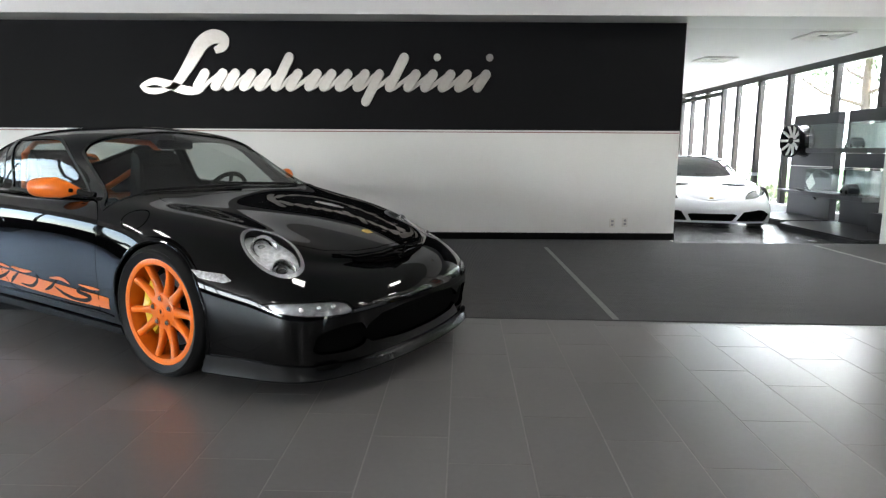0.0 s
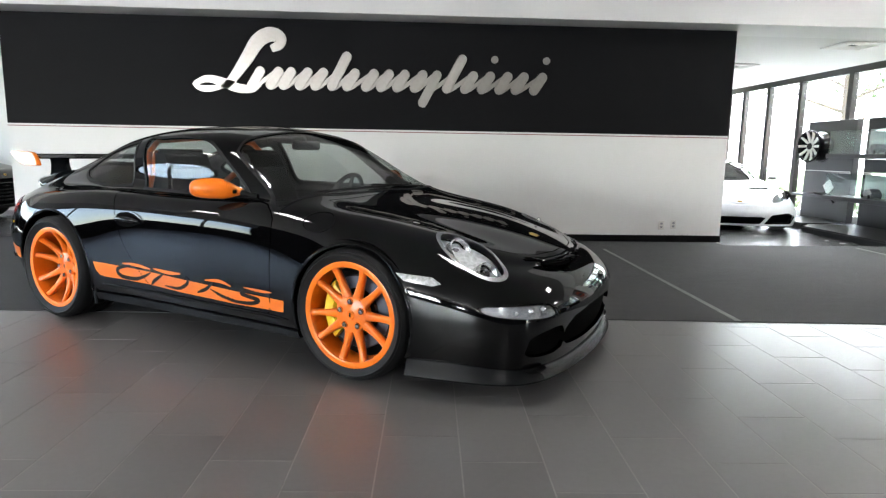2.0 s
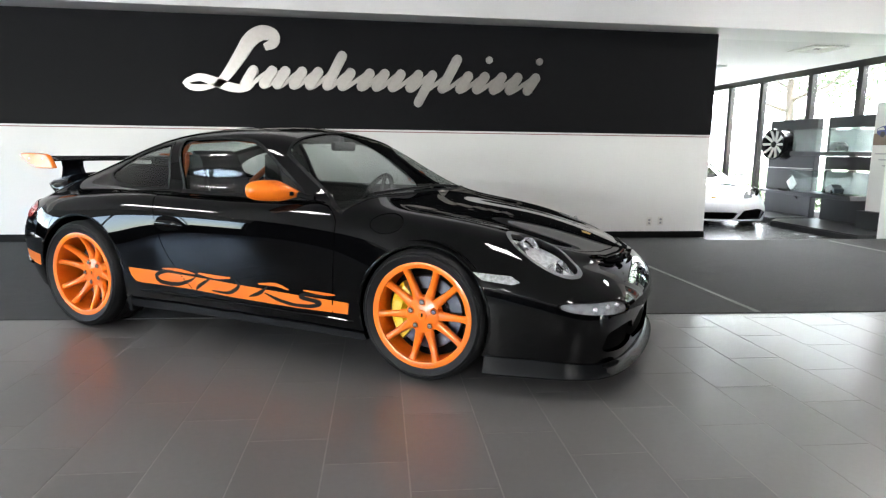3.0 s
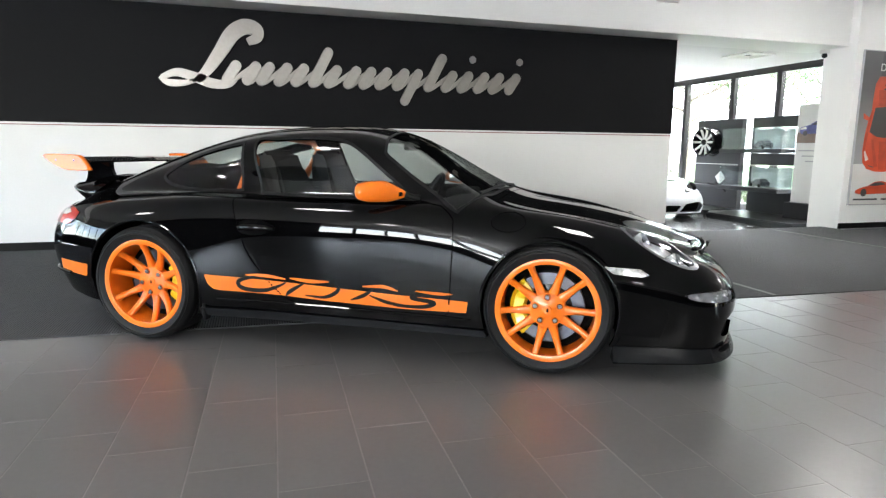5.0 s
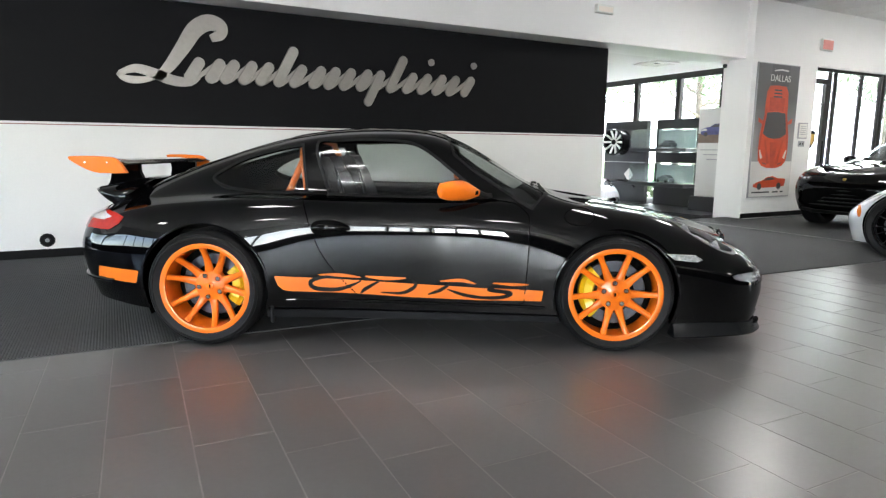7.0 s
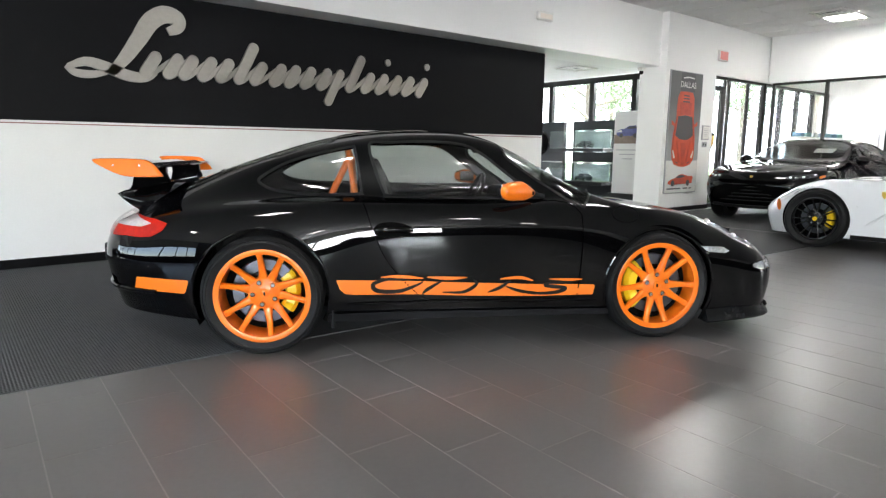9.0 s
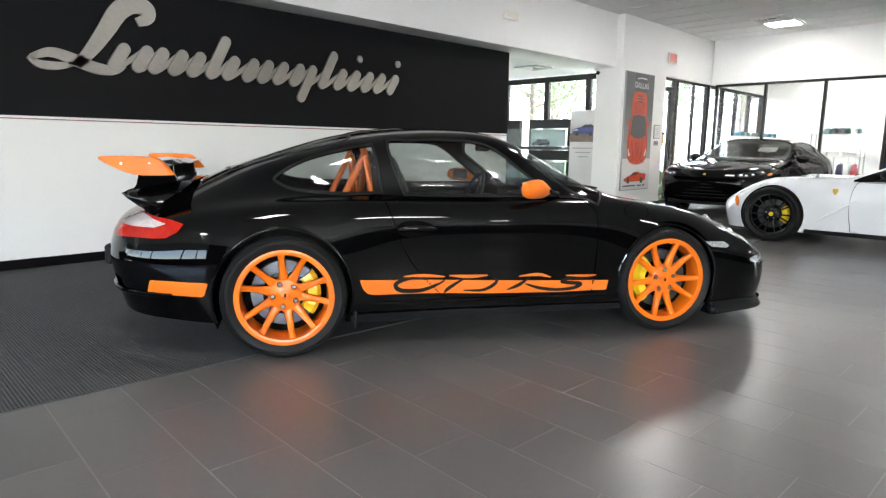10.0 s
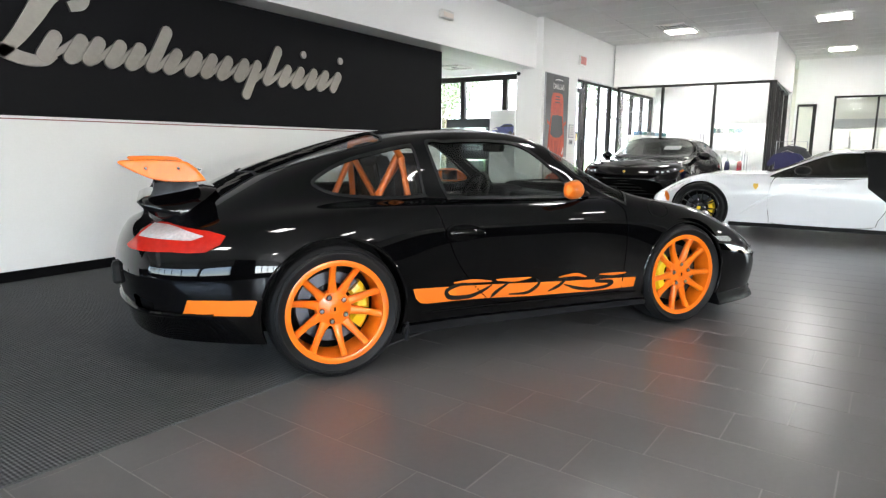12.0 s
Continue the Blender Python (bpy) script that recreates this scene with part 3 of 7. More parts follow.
# ---- wheels ----
def spoke_mesh(r0, r1, a0, a1, w0, w1, d, y0, y1, dish):
    """One curved spoke from hub to rim; angles in radians, the outer face towards -y."""
    bm = bmesh.new()
    rows = []
    prof = [(-1, 0.55), (-0.8, 0.12), (-0.45, 0.0), (0.45, 0.0), (0.8, 0.12), (1, 0.55), (0.8, 1.0), (-0.8, 1.0)]
    K = 9
    for k in range(K + 1):
        t = k / K
        r = r0 + (r1 - r0) * t
        a = a0 + (a1 - a0) * (t ** 0.8)
        w = (w1 + (w0 - w1) * (1 - t) ** 3 + 0.014 * (max(0, t - 0.75) / 0.25) ** 2) / 2
        y = y0 + (y1 - y0) * t + dish * math.sin(math.pi * t)
        c, s = math.cos(a), math.sin(a)
        rows.append([bm.verts.new((r * c - q * w * s, y + h * d, r * s + q * w * c)) for q, h in prof])
    n = len(prof)
    for A, B in zip(rows, rows[1:]):
        for k in range(n):
            bm.faces.new((A[k], A[(k + 1) % n], B[(k + 1) % n], B[k]))
    bm.faces.new(rows[0][::-1])
    bm.faces.new(rows[-1])
    bmesh.ops.recalc_face_normals(bm, faces=bm.faces)
    me = bpy.data.meshes.new("spoke")
    bm.to_mesh(me)
    bm.free()
    me.polygons.foreach_set("use_smooth", [True] * len(me.polygons))
    return me


def wheel(root, x, yc, R, width, rim_r, face, side, rim_mat, caliper_at, pairs=5, spread=(0.225, 0.30), turn=0.0, cal_mat=None, nut_mat=None, hub_r=0.083, bolt_r=0.062, arc=1.05, root_w=0.043, tip_w=0.030):
    """A road wheel with its brake; face: how far the hub face lies inside the tyre's outer wall."""
    out = width / 2
    bm = bmesh.new()
    prof = [(rim_r - 0.030, -out + 0.012), (rim_r - 0.012, -out + 0.006), (rim_r, -out + 0.010), (rim_r + 0.002, -out + 0.022), (rim_r - 0.012, -out + 0.030),
            (rim_r - 0.022, -out + 0.05), (rim_r - 0.028, out - 0.02), (rim_r - 0.034, out - 0.02), (rim_r - 0.034, -out + 0.04)]
    add_lathe(bm, prof, 64, closed=True)
    hub = [(0.001, -out + face + 0.004), (0.030, -out + face + 0.004), (0.036, -out + face + 0.007), (hub_r - 0.009, -out + face + 0.006), (hub_r, -out + face + 0.011), (hub_r + 0.005, -out + face + 0.05), (0.001, -out + face + 0.055)]
    add_lathe(bm, hub, 40)
    bmesh.ops.recalc_face_normals(bm, faces=bm.faces)
    at = Matrix.Translation((x, side * yc, R))
    if side > 0:
        at = at @ Matrix.Rotation(math.pi, 4, "Z")
    rim = part("wheel", bm, rim_mat, root, smooth=True)
    rim.matrix_local = at
    bm = bmesh.new()
    h = out
    tp = [(rim_r - 0.004, -h + 0.012), (rim_r + 0.012, -h + 0.001), (rim_r + 0.03, -h - 0.005), ((rim_r + R) / 2 - .006, -h - 0.0065), ((rim_r + R) / 2 - .003, -h - 0.0095), ((rim_r + R) / 2 + .001, -h - 0.0095), ((rim_r + R) / 2 + .004, -h - 0.006), (R - 0.024, -h + 0.000), (R - 0.021, -h - 0.003), (R - 0.016, -h + 0.005), (R - 0.006, -h + 0.016), (R - 0.001, -h + 0.035)]
    for k in range(1, 6):
        g = -h + 0.035 + (2 * h - 0.07) * k / 6
        tp += [(R, g - 0.006), (R - 0.007, g - 0.004), (R - 0.007, g + 0.004), (R, g + 0.006)]
    tp += [(R - 0.001, h - 0.035), (R - 0.006, h - 0.016), (R - 0.018, h - 0.004), ((rim_r + R) / 2, h + 0.006), (rim_r, h - 0.006)]
    add_lathe(bm, tp, 72)
    bmesh.ops.recalc_face_normals(bm, faces=bm.faces)
    part("tyre", bm, RUBBER, rim, "black low-profile rubber tyre", smooth=True)
    hy0, hy1 = -out + face + 0.010, -out + 0.014
    for k in range(pairs):
        for s in (-1, 1):
            c = 2 * math.pi * k / pairs + turn + math.pi / 2
            me = spoke_mesh(hub_r - 0.017, rim_r - 0.016, c + s * spread[0], c + s * spread[1], root_w, tip_w, 0.034, hy0, hy1, 0.006 + face * 0.12)
            put("spoke", me, rim_mat, rim)
    for k in range(5):
        a = 2 * math.pi * k / 5 + turn + math.pi / 2
        bm = bmesh.new()
        m = Matrix.Translation((bolt_r * math.cos(a), 0, bolt_r * math.sin(a)))
        add_lathe(bm, [(0.001, hy0 - 0.008), (0.005, hy0 - 0.008), (0.006, hy0 - 0.013), (0.0095, hy0 - 0.0125), (0.0105, hy0 - 0.0055)], 12, m=m)
        bmesh.ops.recalc_face_normals(bm, faces=bm.faces)
        part("wheel_bolt", bm, nut_mat or BOLTGREY, rim, "grey wheel bolt")
        bm = bmesh.new()
        add_lathe(bm, [(0.0135, hy0 - 0.0065), (0.0155, hy0 - 0.0095), (0.0175, hy0 - 0.0085), (0.019, hy0 - 0.004), (0.0125, hy0 - 0.0045)], 16, m=m, closed=True)
        part("bolt_seat", bm, rim_mat, rim, smooth=True)
        # flat black disc inside the seat, shade of a deeper well put in as colour
        bm = bmesh.new()
        add_lathe(bm, [(0.001, hy0 - 0.0052), (0.0138, hy0 - 0.0052), (0.0138, hy0 - 0.004)], 16, m=m)
        part("bolt_well", bm, SHADOWBLACK, rim)
    bm = bmesh.new()
    add_lathe(bm, [(0.001, hy0 - 0.010), (0.022, hy0 - 0.009), (0.027, hy0 - 0.004), (0.028, hy0 + 0.004)], 28)
    part("hub_cap", bm, rim_mat, rim, smooth=True)
    part("emblem", box((-0.005, hy0 - 0.0115, -0.010), (0.005, hy0 - 0.009, 0.010), 0.001), SHADOWBLACK, rim)
    bm = bmesh.new()
    dy = hy0 + 0.075
    add_lathe(bm, [(0.122, dy - 0.012), (0.183, dy - 0.012), (0.186, dy - 0.008), (0.186, dy + 0.016), (0.122, dy + 0.016)], 56, closed=True)
    bmesh.ops.recalc_face_normals(bm, faces=bm.faces)
    disc = part("brake_disc", bm, DISC, rim, "grey iron brake disc", smooth=False)
    bm = bmesh.new()
    add_lathe(bm, [(0.001, dy - 0.045), (0.072, dy - 0.045), (0.078, dy - 0.038), (0.082, dy - 0.016), (0.121, dy - 0.014), (0.121, dy + 0.01)], 40)
    bmesh.ops.recalc_face_normals(bm, faces=bm.faces)
    part("disc_bell", bm, DARKRIM, rim, "black disc bell", smooth=False)
    # caliper: a curved block over the disc
    bm = bmesh.new()
    A = []
    n = 10
    for i in range(n + 1):
        a = (caliper_at if side < 0 else math.pi - caliper_at) + (i / n - 0.5) * arc
        c, s = math.cos(a), math.sin(a)
        bulge = 0.010 * math.sin(math.pi * i / n) + (0.008 if i in (2, 5, 8) else 0)
        A.append([bm.verts.new((r * c, y, r * s)) for r, y in ((0.112, dy - 0.030), (0.128, dy - 0.046 - bulge), (0.175, dy - 0.046 - bulge), (0.197, dy - 0.030), (0.197, dy + 0.03), (0.112, dy + 0.03))])
    for P, Q in zip(A, A[1:]):
        for k in range(6):
            bm.faces.new((P[k], P[(k + 1) % 6], Q[(k + 1) % 6], Q[k]))
    bm.faces.new(A[0][::-1])
    bm.faces.new(A[-1])
    bmesh.ops.recalc_face_normals(bm, faces=bm.faces)
    part("brake_caliper", bm, cal_mat or CALIPER, rim, "yellow brake caliper")
    bm = bmesh.new()
    add_lathe(bm, [(0.001, dy + 0.02), (rim_r - 0.05, dy + 0.02), (rim_r - 0.03, dy + 0.03)], 40)
    part("inner_hub", bm, SHADOWBLACK, rim)
    return rim

# ---- black sports coupe with orange wheels ----
# rails from the tail's centre to the nose's centre: x, half width, height
COUPE = Skin([
    ([-0.947, -0.913, -0.787, -0.569, -0.342, 0, 0.35, 0.7, 1.1, 1.5, 1.85, 2.12, 2.36, 2.65, 2.895, 3.1, 3.255, 3.314],
     [0.0, 0.364, 0.632, 0.773, 0.861, 0.88, 0.855, 0.83, 0.83, 0.83, 0.835, 0.845, 0.85, 0.845, 0.797, 0.736, 0.545, 0.0],
     [0.252, 0.245, 0.23, 0.218, 0.205, 0.19, 0.175, 0.17, 0.17, 0.17, 0.17, 0.17, 0.17, 0.17, 0.165, 0.155, 0.14, 0.135]),
    ([-0.989, -0.947, -0.821, -0.594, -0.342, 0, 0.35, 0.7, 1.1, 1.5, 1.85, 2.12, 2.36, 2.65, 2.916, 3.122, 3.276, 3.335],
     [0.0, 0.39, 0.678, 0.81, 0.896, 0.915, 0.89, 0.852, 0.845, 0.845, 0.85, 0.865, 0.872, 0.862, 0.811, 0.757, 0.557, 0.0],
     [0.42, 0.41, 0.39, 0.37, 0.35, 0.33, 0.31, 0.3, 0.3, 0.3, 0.3, 0.31, 0.32, 0.32, 0.31, 0.3, 0.29, 0.29]),
    ([-1.006, -0.964, -0.838, -0.602, -0.342, 0, 0.35, 0.7, 1.1, 1.5, 1.85, 2.12, 2.36, 2.65, 2.913, 3.117, 3.281, 3.34],
     [0.0, 0.398, 0.69, 0.82, 0.909, 0.926, 0.9, 0.862, 0.858, 0.858, 0.862, 0.877, 0.885, 0.865, 0.803, 0.744, 0.542, 0.0],
     [0.56, 0.56, 0.55, 0.54, 0.53, 0.52, 0.51, 0.5, 0.49, 0.49, 0.49, 0.5, 0.51, 0.5, 0.47, 0.44, 0.42, 0.41]),
    ([-0.972, -0.93, -0.804, -0.577, -0.334, 0, 0.35, 0.7, 1.1, 1.5, 1.85, 2.12, 2.36, 2.62, 2.862, 3.05, 3.207, 3.266],
     [0.0, 0.38, 0.664, 0.788, 0.876, 0.895, 0.878, 0.858, 0.858, 0.858, 0.853, 0.85, 0.848, 0.819, 0.763, 0.698, 0.500, 0.0],
     [0.68, 0.68, 0.675, 0.69, 0.7, 0.705, 0.705, 0.7, 0.7, 0.7, 0.7, 0.685, 0.67, 0.63, 0.58, 0.54, 0.52, 0.51]),
    ([-0.951, -0.905, -0.779, -0.565, -0.33, 0.0, 0.35, 0.7, 1.1, 1.5, 1.84, 2.11, 2.345, 2.6, 2.819, 2.998, 3.152, 3.211],
     [0.0, 0.375, 0.647, 0.756, 0.811, 0.834, 0.826, 0.806, 0.806, 0.806, 0.8, 0.817, 0.806, 0.772, 0.719, 0.648, 0.460, 0.0],
     [0.713, 0.723, 0.723, 0.755, 0.794, 0.823, 0.844, 0.84, 0.836, 0.835, 0.825, 0.768, 0.74, 0.698, 0.643, 0.593, 0.562, 0.54]),
    ([-0.93, -0.88, -0.754, -0.552, -0.325, 0, 0.35, 0.7, 1.1, 1.5, 1.83, 2.1, 2.33, 2.58, 2.787, 2.96, 3.114, 3.173],
     [0.0, 0.346, 0.606, 0.7, 0.705, 0.7, 0.7, 0.7, 0.705, 0.712, 0.735, 0.76, 0.74, 0.705, 0.66, 0.585, 0.392, 0.0],
     [0.745, 0.745, 0.75, 0.8, 0.845, 0.868, 0.88, 0.876, 0.872, 0.871, 0.866, 0.83, 0.79, 0.745, 0.685, 0.625, 0.585, 0.57]),
    ([-0.888, -0.838, -0.72, -0.535, -0.317, 0, 0.35, 0.7, 1.1, 1.45, 1.78, 2.08, 2.33, 2.58, 2.808, 2.991, 3.136, 3.195],
     [0.0, 0.286, 0.505, 0.585, 0.6, 0.6, 0.645, 0.665, 0.672, 0.672, 0.665, 0.65, 0.62, 0.59, 0.543, 0.475, 0.309, 0.0],
     [0.77, 0.77, 0.79, 0.855, 0.915, 0.955, 1.01, 1.025, 1.03, 1.015, 0.935, 0.85, 0.812, 0.768, 0.708, 0.645, 0.6, 0.58]),
    ([-0.863, -0.812, -0.703, -0.527, -0.317, 0, 0.35, 0.7, 1.08, 1.38, 1.7, 2.02, 2.3, 2.58, 2.829, 3.014, 3.147, 3.211],
     [0.0, 0.199, 0.379, 0.456, 0.48, 0.505, 0.56, 0.59, 0.6, 0.59, 0.55, 0.5, 0.465, 0.43, 0.386, 0.331, 0.214, 0.0],
     [0.785, 0.785, 0.815, 0.89, 0.965, 1.06, 1.145, 1.19, 1.2, 1.17, 1.03, 0.87, 0.8, 0.757, 0.7, 0.65, 0.61, 0.585]),
    ([-0.854, -0.804, -0.695, -0.527, -0.325, 0, 0.35, 0.7, 1.05, 1.36, 1.68, 2.0, 2.3, 2.6, 2.862, 3.045, 3.168, 3.227],
     [0.0, 0.104, 0.208, 0.252, 0.287, 0.31, 0.33, 0.34, 0.345, 0.34, 0.31, 0.28, 0.25, 0.23, 0.203, 0.166, 0.107, 0.0],
     [0.795, 0.795, 0.83, 0.91, 1.0, 1.11, 1.205, 1.25, 1.257, 1.215, 1.055, 0.88, 0.815, 0.772, 0.713, 0.658, 0.615, 0.59]),
    ([-0.854, -0.804, -0.695, -0.527, -0.334, 0, 0.35, 0.7, 1.04, 1.36, 1.68, 2.0, 2.3, 2.6, 2.873, 3.057, 3.179, 3.238],
     [0.0, 0.0, 0.0, 0.0, 0.0, 0.0, 0.0, 0.0, 0.0, 0.0, 0.0, 0.0, 0.0, 0.0, 0.0, 0.0, 0.0, 0.0],
     [0.8, 0.8, 0.84, 0.92, 1.01, 1.125, 1.225, 1.273, 1.28, 1.237, 1.07, 0.885, 0.825, 0.778, 0.718, 0.663, 0.62, 0.592]),
])
car = thing("sports_coupe", pose(-2.974, 4.892, 0, 0, 0, -30.97), "glossy black sports coupe with orange wheels and orange side stripe", "car")


def ramp(xs, zs):
    return lambda p: np.interp(p[:, 0], xs, zs)


arch_r, arch_f = ring(0, .344, .370), ring(2.356, .334, .349)
arches = any_of(arch_r, arch_f)
outer = half(0, 1, 0, 0.5)
quarter = all_of(outer, outline(rounded([(-.044, .956), (.024, 1.019), (.163, 1.085), (.351, 1.136), (.489, 1.162), (.525, 1.15), (.562, .90), (.555, .884), (.322, .878), (.07, .90)], 5)))
door_glass = all_of(outer, outline(rounded([(.60, 1.168), (.734, 1.191), (.906, 1.198), (1.072, 1.194), (1.19, 1.175), (1.292, 1.12), (1.413, 1.026), (1.516, .946), (1.60, .872), (1.57, .862), (1.155, .862), (.72, .870), (.685, .885)], 5)))
a_line = ramp([1.30, 1.338, 1.45, 1.576, 1.803, 2.0], [1.188, 1.163, 1.080, .988, .842, .74])
windscreen = all_of(lambda p: (p[:, 2] - a_line(p)) * 0.85,
                    lambda p: p[:, 0] - 1.335 - 0.05 * (p[:, 1] / 0.5) ** 2,
                    lambda p: 2.0 - 0.10 * (p[:, 1] / 0.78) ** 6 - p[:, 0])
rear_glass = all_of(outline(rounded([(-.30, -.1), (-.30, .30), (-.26, .40), (.02, .455), (.33, .49), (.40, .44), (.42, .25), (.42, -.1)], 4), (0, 1)), half(0, 0, 1, .95))
door = all_of(half(0, 1, 0, .6), outline([(.560, .853), (.577, .815), (.595, .760), (.611, .704), (.636, .645), (.659, .583), (.70, .51), (.754, .44), (.815, .372), (.877, .312), (.93, .285), (1.0, .278), (1.80, .262), (1.838, .28), (1.85, .475), (1.859, .664), (1.854, .774), (1.825, .81), (1.778, .842), (1.70, .853), (1.62, .850), (1.17, .850), (.72, .853)]))
hood = outline([(2.04, -.2), (2.04, .60), (2.3, .60), (2.6, .565), (2.8, .53), (2.93, .485), (3.03, .40), (3.10, .27), (3.14, .12), (3.146, 0), (3.146, -.2)], (0, 1))
hood = all_of(hood, half(0, 0, 1, .50))
slot = all_of(outline([(3.070, .40), (3.132, .28), (3.171, .12), (3.178, -.1), (3.198, -.1), (3.19, .12), (3.152, .28), (3.088, .40)], (0, 1)), half(0, 0, 1, .5))
head = oval((2.885, .602, .640), (.375, .08, -.19), (.05, .21, -.12), .214, .112)
tail = all_of(half(0, 1, 0, .35), half(-1, 0, 0, .2), outline(rounded([(-.498, .735), (-.592, .661), (-.743, .661), (-.915, .655), (-.905, .69), (-.80, .774), (-.665, .766)], 2)))
grille_mid = all_of(half(1, 0, 0, 3.05), outline(rounded([(-.37, .215), (.37, .215), (.33, .352), (-.33, .352)], 3), (1, 2)))
grille_side = all_of(half(1, 0, 0, 2.9), outline(rounded([(.43, .215), (.66, .215), (.68, .27), (.65, .318), (.46, .332)], 3), (1, 2)))
rear_vent = all_of(half(-1, 0, 0, .75), outline([(.52, .36), (.66, .36), (.68, .42), (.54, .45)], (1, 2)))
sill = all_of(half(0, 1, 0, .5), outline([(.34, .0), (2.06, .0), (2.04, .205), (.36, .222)]))

fog = all_of(half(1, 0, 0, 2.9), outline(rounded([(.780, .446), (.72, .456), (.62, .454), (.54, .444), (.515, .422), (.502, .398), (.54, .388), (.68, .398), (.772, .412)], 3), (1, 2)))
holes = [quarter, door_glass, windscreen, rear_glass, arches, head, tail, fog, grille_mid, grille_side, rear_vent]
whole = COUPE.sheet(190, 104)
skin = whole
for f in holes:
    skin = COUPE.cut(skin, without(f))
skin = COUPE.cut(skin, without(sill))
GAP = 0.0025
body = COUPE.cut(COUPE.cut(skin, without(grown(door, GAP))), without(grown(hood, GAP)))
put("body", COUPE.mesh("body", body, lip=0.025), PAINT, car)
put("front_lid", COUPE.mesh("front_lid", COUPE.cut(skin, grown(hood, -GAP)), lip=0.012), PAINT, car)
door_sheet = COUPE.cut(skin, grown(door, -GAP))
doors = [put("door", COUPE.mesh("door", door_sheet, side=s, lip=0.012), PAINT, car) for s in (-1, 1)]

# dark liner behind the gaps
liner = COUPE.sheet(90, 50)
for f in (quarter, door_glass, windscreen, rear_glass, arches, head):
    liner = COUPE.cut(liner, without(grown(f, 0.006)))
put("body_liner", COUPE.mesh("body_liner", liner, lift=-0.022), SHADOWBLACK, car)

# glass and its black seals
for nm, f, sides in (("side_window", door_glass, (-1, 1)), ("quarter_window", quarter, (-1, 1)), ("windscreen", windscreen, (0,)), ("rear_window", rear_glass, (0,))):
    for s in sides:
        p = put(nm, COUPE.mesh(nm, COUPE.cut(whole, grown(f, -0.008)), side=s, lift=-0.004), CARGLASS, car, "tinted glass")
        p.visible_shadow = False
        seal = COUPE.cut(COUPE.cut(whole, grown(f, 0.003)), without(grown(f, -0.014)))
        put("window_seal", COUPE.mesh("window_seal", seal, side=s, lift=0.0015), PLASTICBLACK, p, "black rubber seal")

# sill skirts, stripes, patches
for s in (-1, 1):
    put("side_skirt", COUPE.mesh("side_skirt", COUPE.cut(COUPE.cut(whole, sill), without(arches)), side=s, lift=0.014, lip=0.05), SKIRT, car, "matt charcoal side skirt")
stripe = outline([(.408, .418), (.60, .408), (.79, .399), (1.18, .380), (1.59, .362), (1.945, .354), (1.935, .291), (1.59, .288), (1.165, .300), (.865, .316), (.50, .327), (.455, .334), (.425, .365)])
fine = COUPE.sheet(240, 70, 4.5, 12.2, 0.2, 3.2)
band = COUPE.cut(fine, stripe)
band = COUPE.cut(COUPE.cut(band, without(arches)), lambda p: np.abs(door(p)) - 0.004)
for s in (-1, 1):
    put("side_stripe", COUPE.mesh("side_stripe", band, side=s, lift=0.0018), ORANGEFILM, car, "orange film stripe along the sill")


def brush(pts, w):
    """A pen stroke seen from the side: distance inside a tapering line."""
    Q = np.array(rounded_line(pts), float)
    n = len(Q)

    def f(p):
        q = p[:, (0, 2)]
        best = np.full(len(q), -1.0)
        for i in range(n - 1):
            a, b = Q[i], Q[i + 1]
            e = b - a
            t = np.clip(((q - a) @ e) / (e @ e), 0, 1)
            d = np.linalg.norm(q - a - t[:, None] * e, axis=1)
            u = (i + t) / (n - 1)
            best = np.maximum(best, w * (0.35 + 0.65 * np.sin(np.pi * np.clip(u, 0, 1))) - d)
        return best

    return f


def rounded_line(pts, steps=6):
    pts = [np.array(p, float) for p in pts]
    P = [2 * pts[0] - pts[1], *pts, 2 * pts[-1] - pts[-2]]
    out = []
    for i in range(1, len(P) - 2):
        a, b, c, d = P[i - 1:i + 3]
        for k in range(steps):
            t = k / steps
            out.append(0.5 * (2 * b + (c - a) * t + (2 * a - 5 * b + 4 * c - d) * t * t + (3 * b - a - 3 * c + d) * t ** 3))
    out.append(pts[-1])
    return out


# dark pen marks over the stripe, and orange flecks over its upper edge
strokes = [
    ([(.80, .402), (.70, .412), (.615, .385), (.64, .345), (.76, .338), (.85, .365), (.90, .39)], .013),
    ([(1.02, .398), (.93, .345), (.90, .318)], .011),
    ([(1.20, .398), (1.22, .375), (1.19, .345), (1.13, .322), (1.02, .325)], .011),
    ([(1.42, .385), (1.36, .345), (1.29, .318)], .011), ([(1.40, .350), (1.50, .318), (1.62, .305)], .010),
    ([(1.80, .372), (1.68, .372), (1.64, .352), (1.76, .335), (1.70, .308), (1.56, .306), (1.47, .325)], .012)]
marks = any_of(*[brush(a, w) for a, w in strokes])
ink = COUPE.cut(COUPE.sheet(420, 120, 5.8, 11.2, 0.4, 2.6), marks)
fleck_lines = (([(.66, .425), (.78, .424), (.90, .412)], .010), ([(.93, .418), (1.05, .408), (1.16, .412)], .011), ([(1.36, .398), (1.48, .404), (1.56, .385)], .010), ([(1.66, .392), (1.78, .386), (1.86, .388)], .008))
fleck_sheet = COUPE.sheet(420, 60, 5.8, 11.2, 0.8, 2.6)
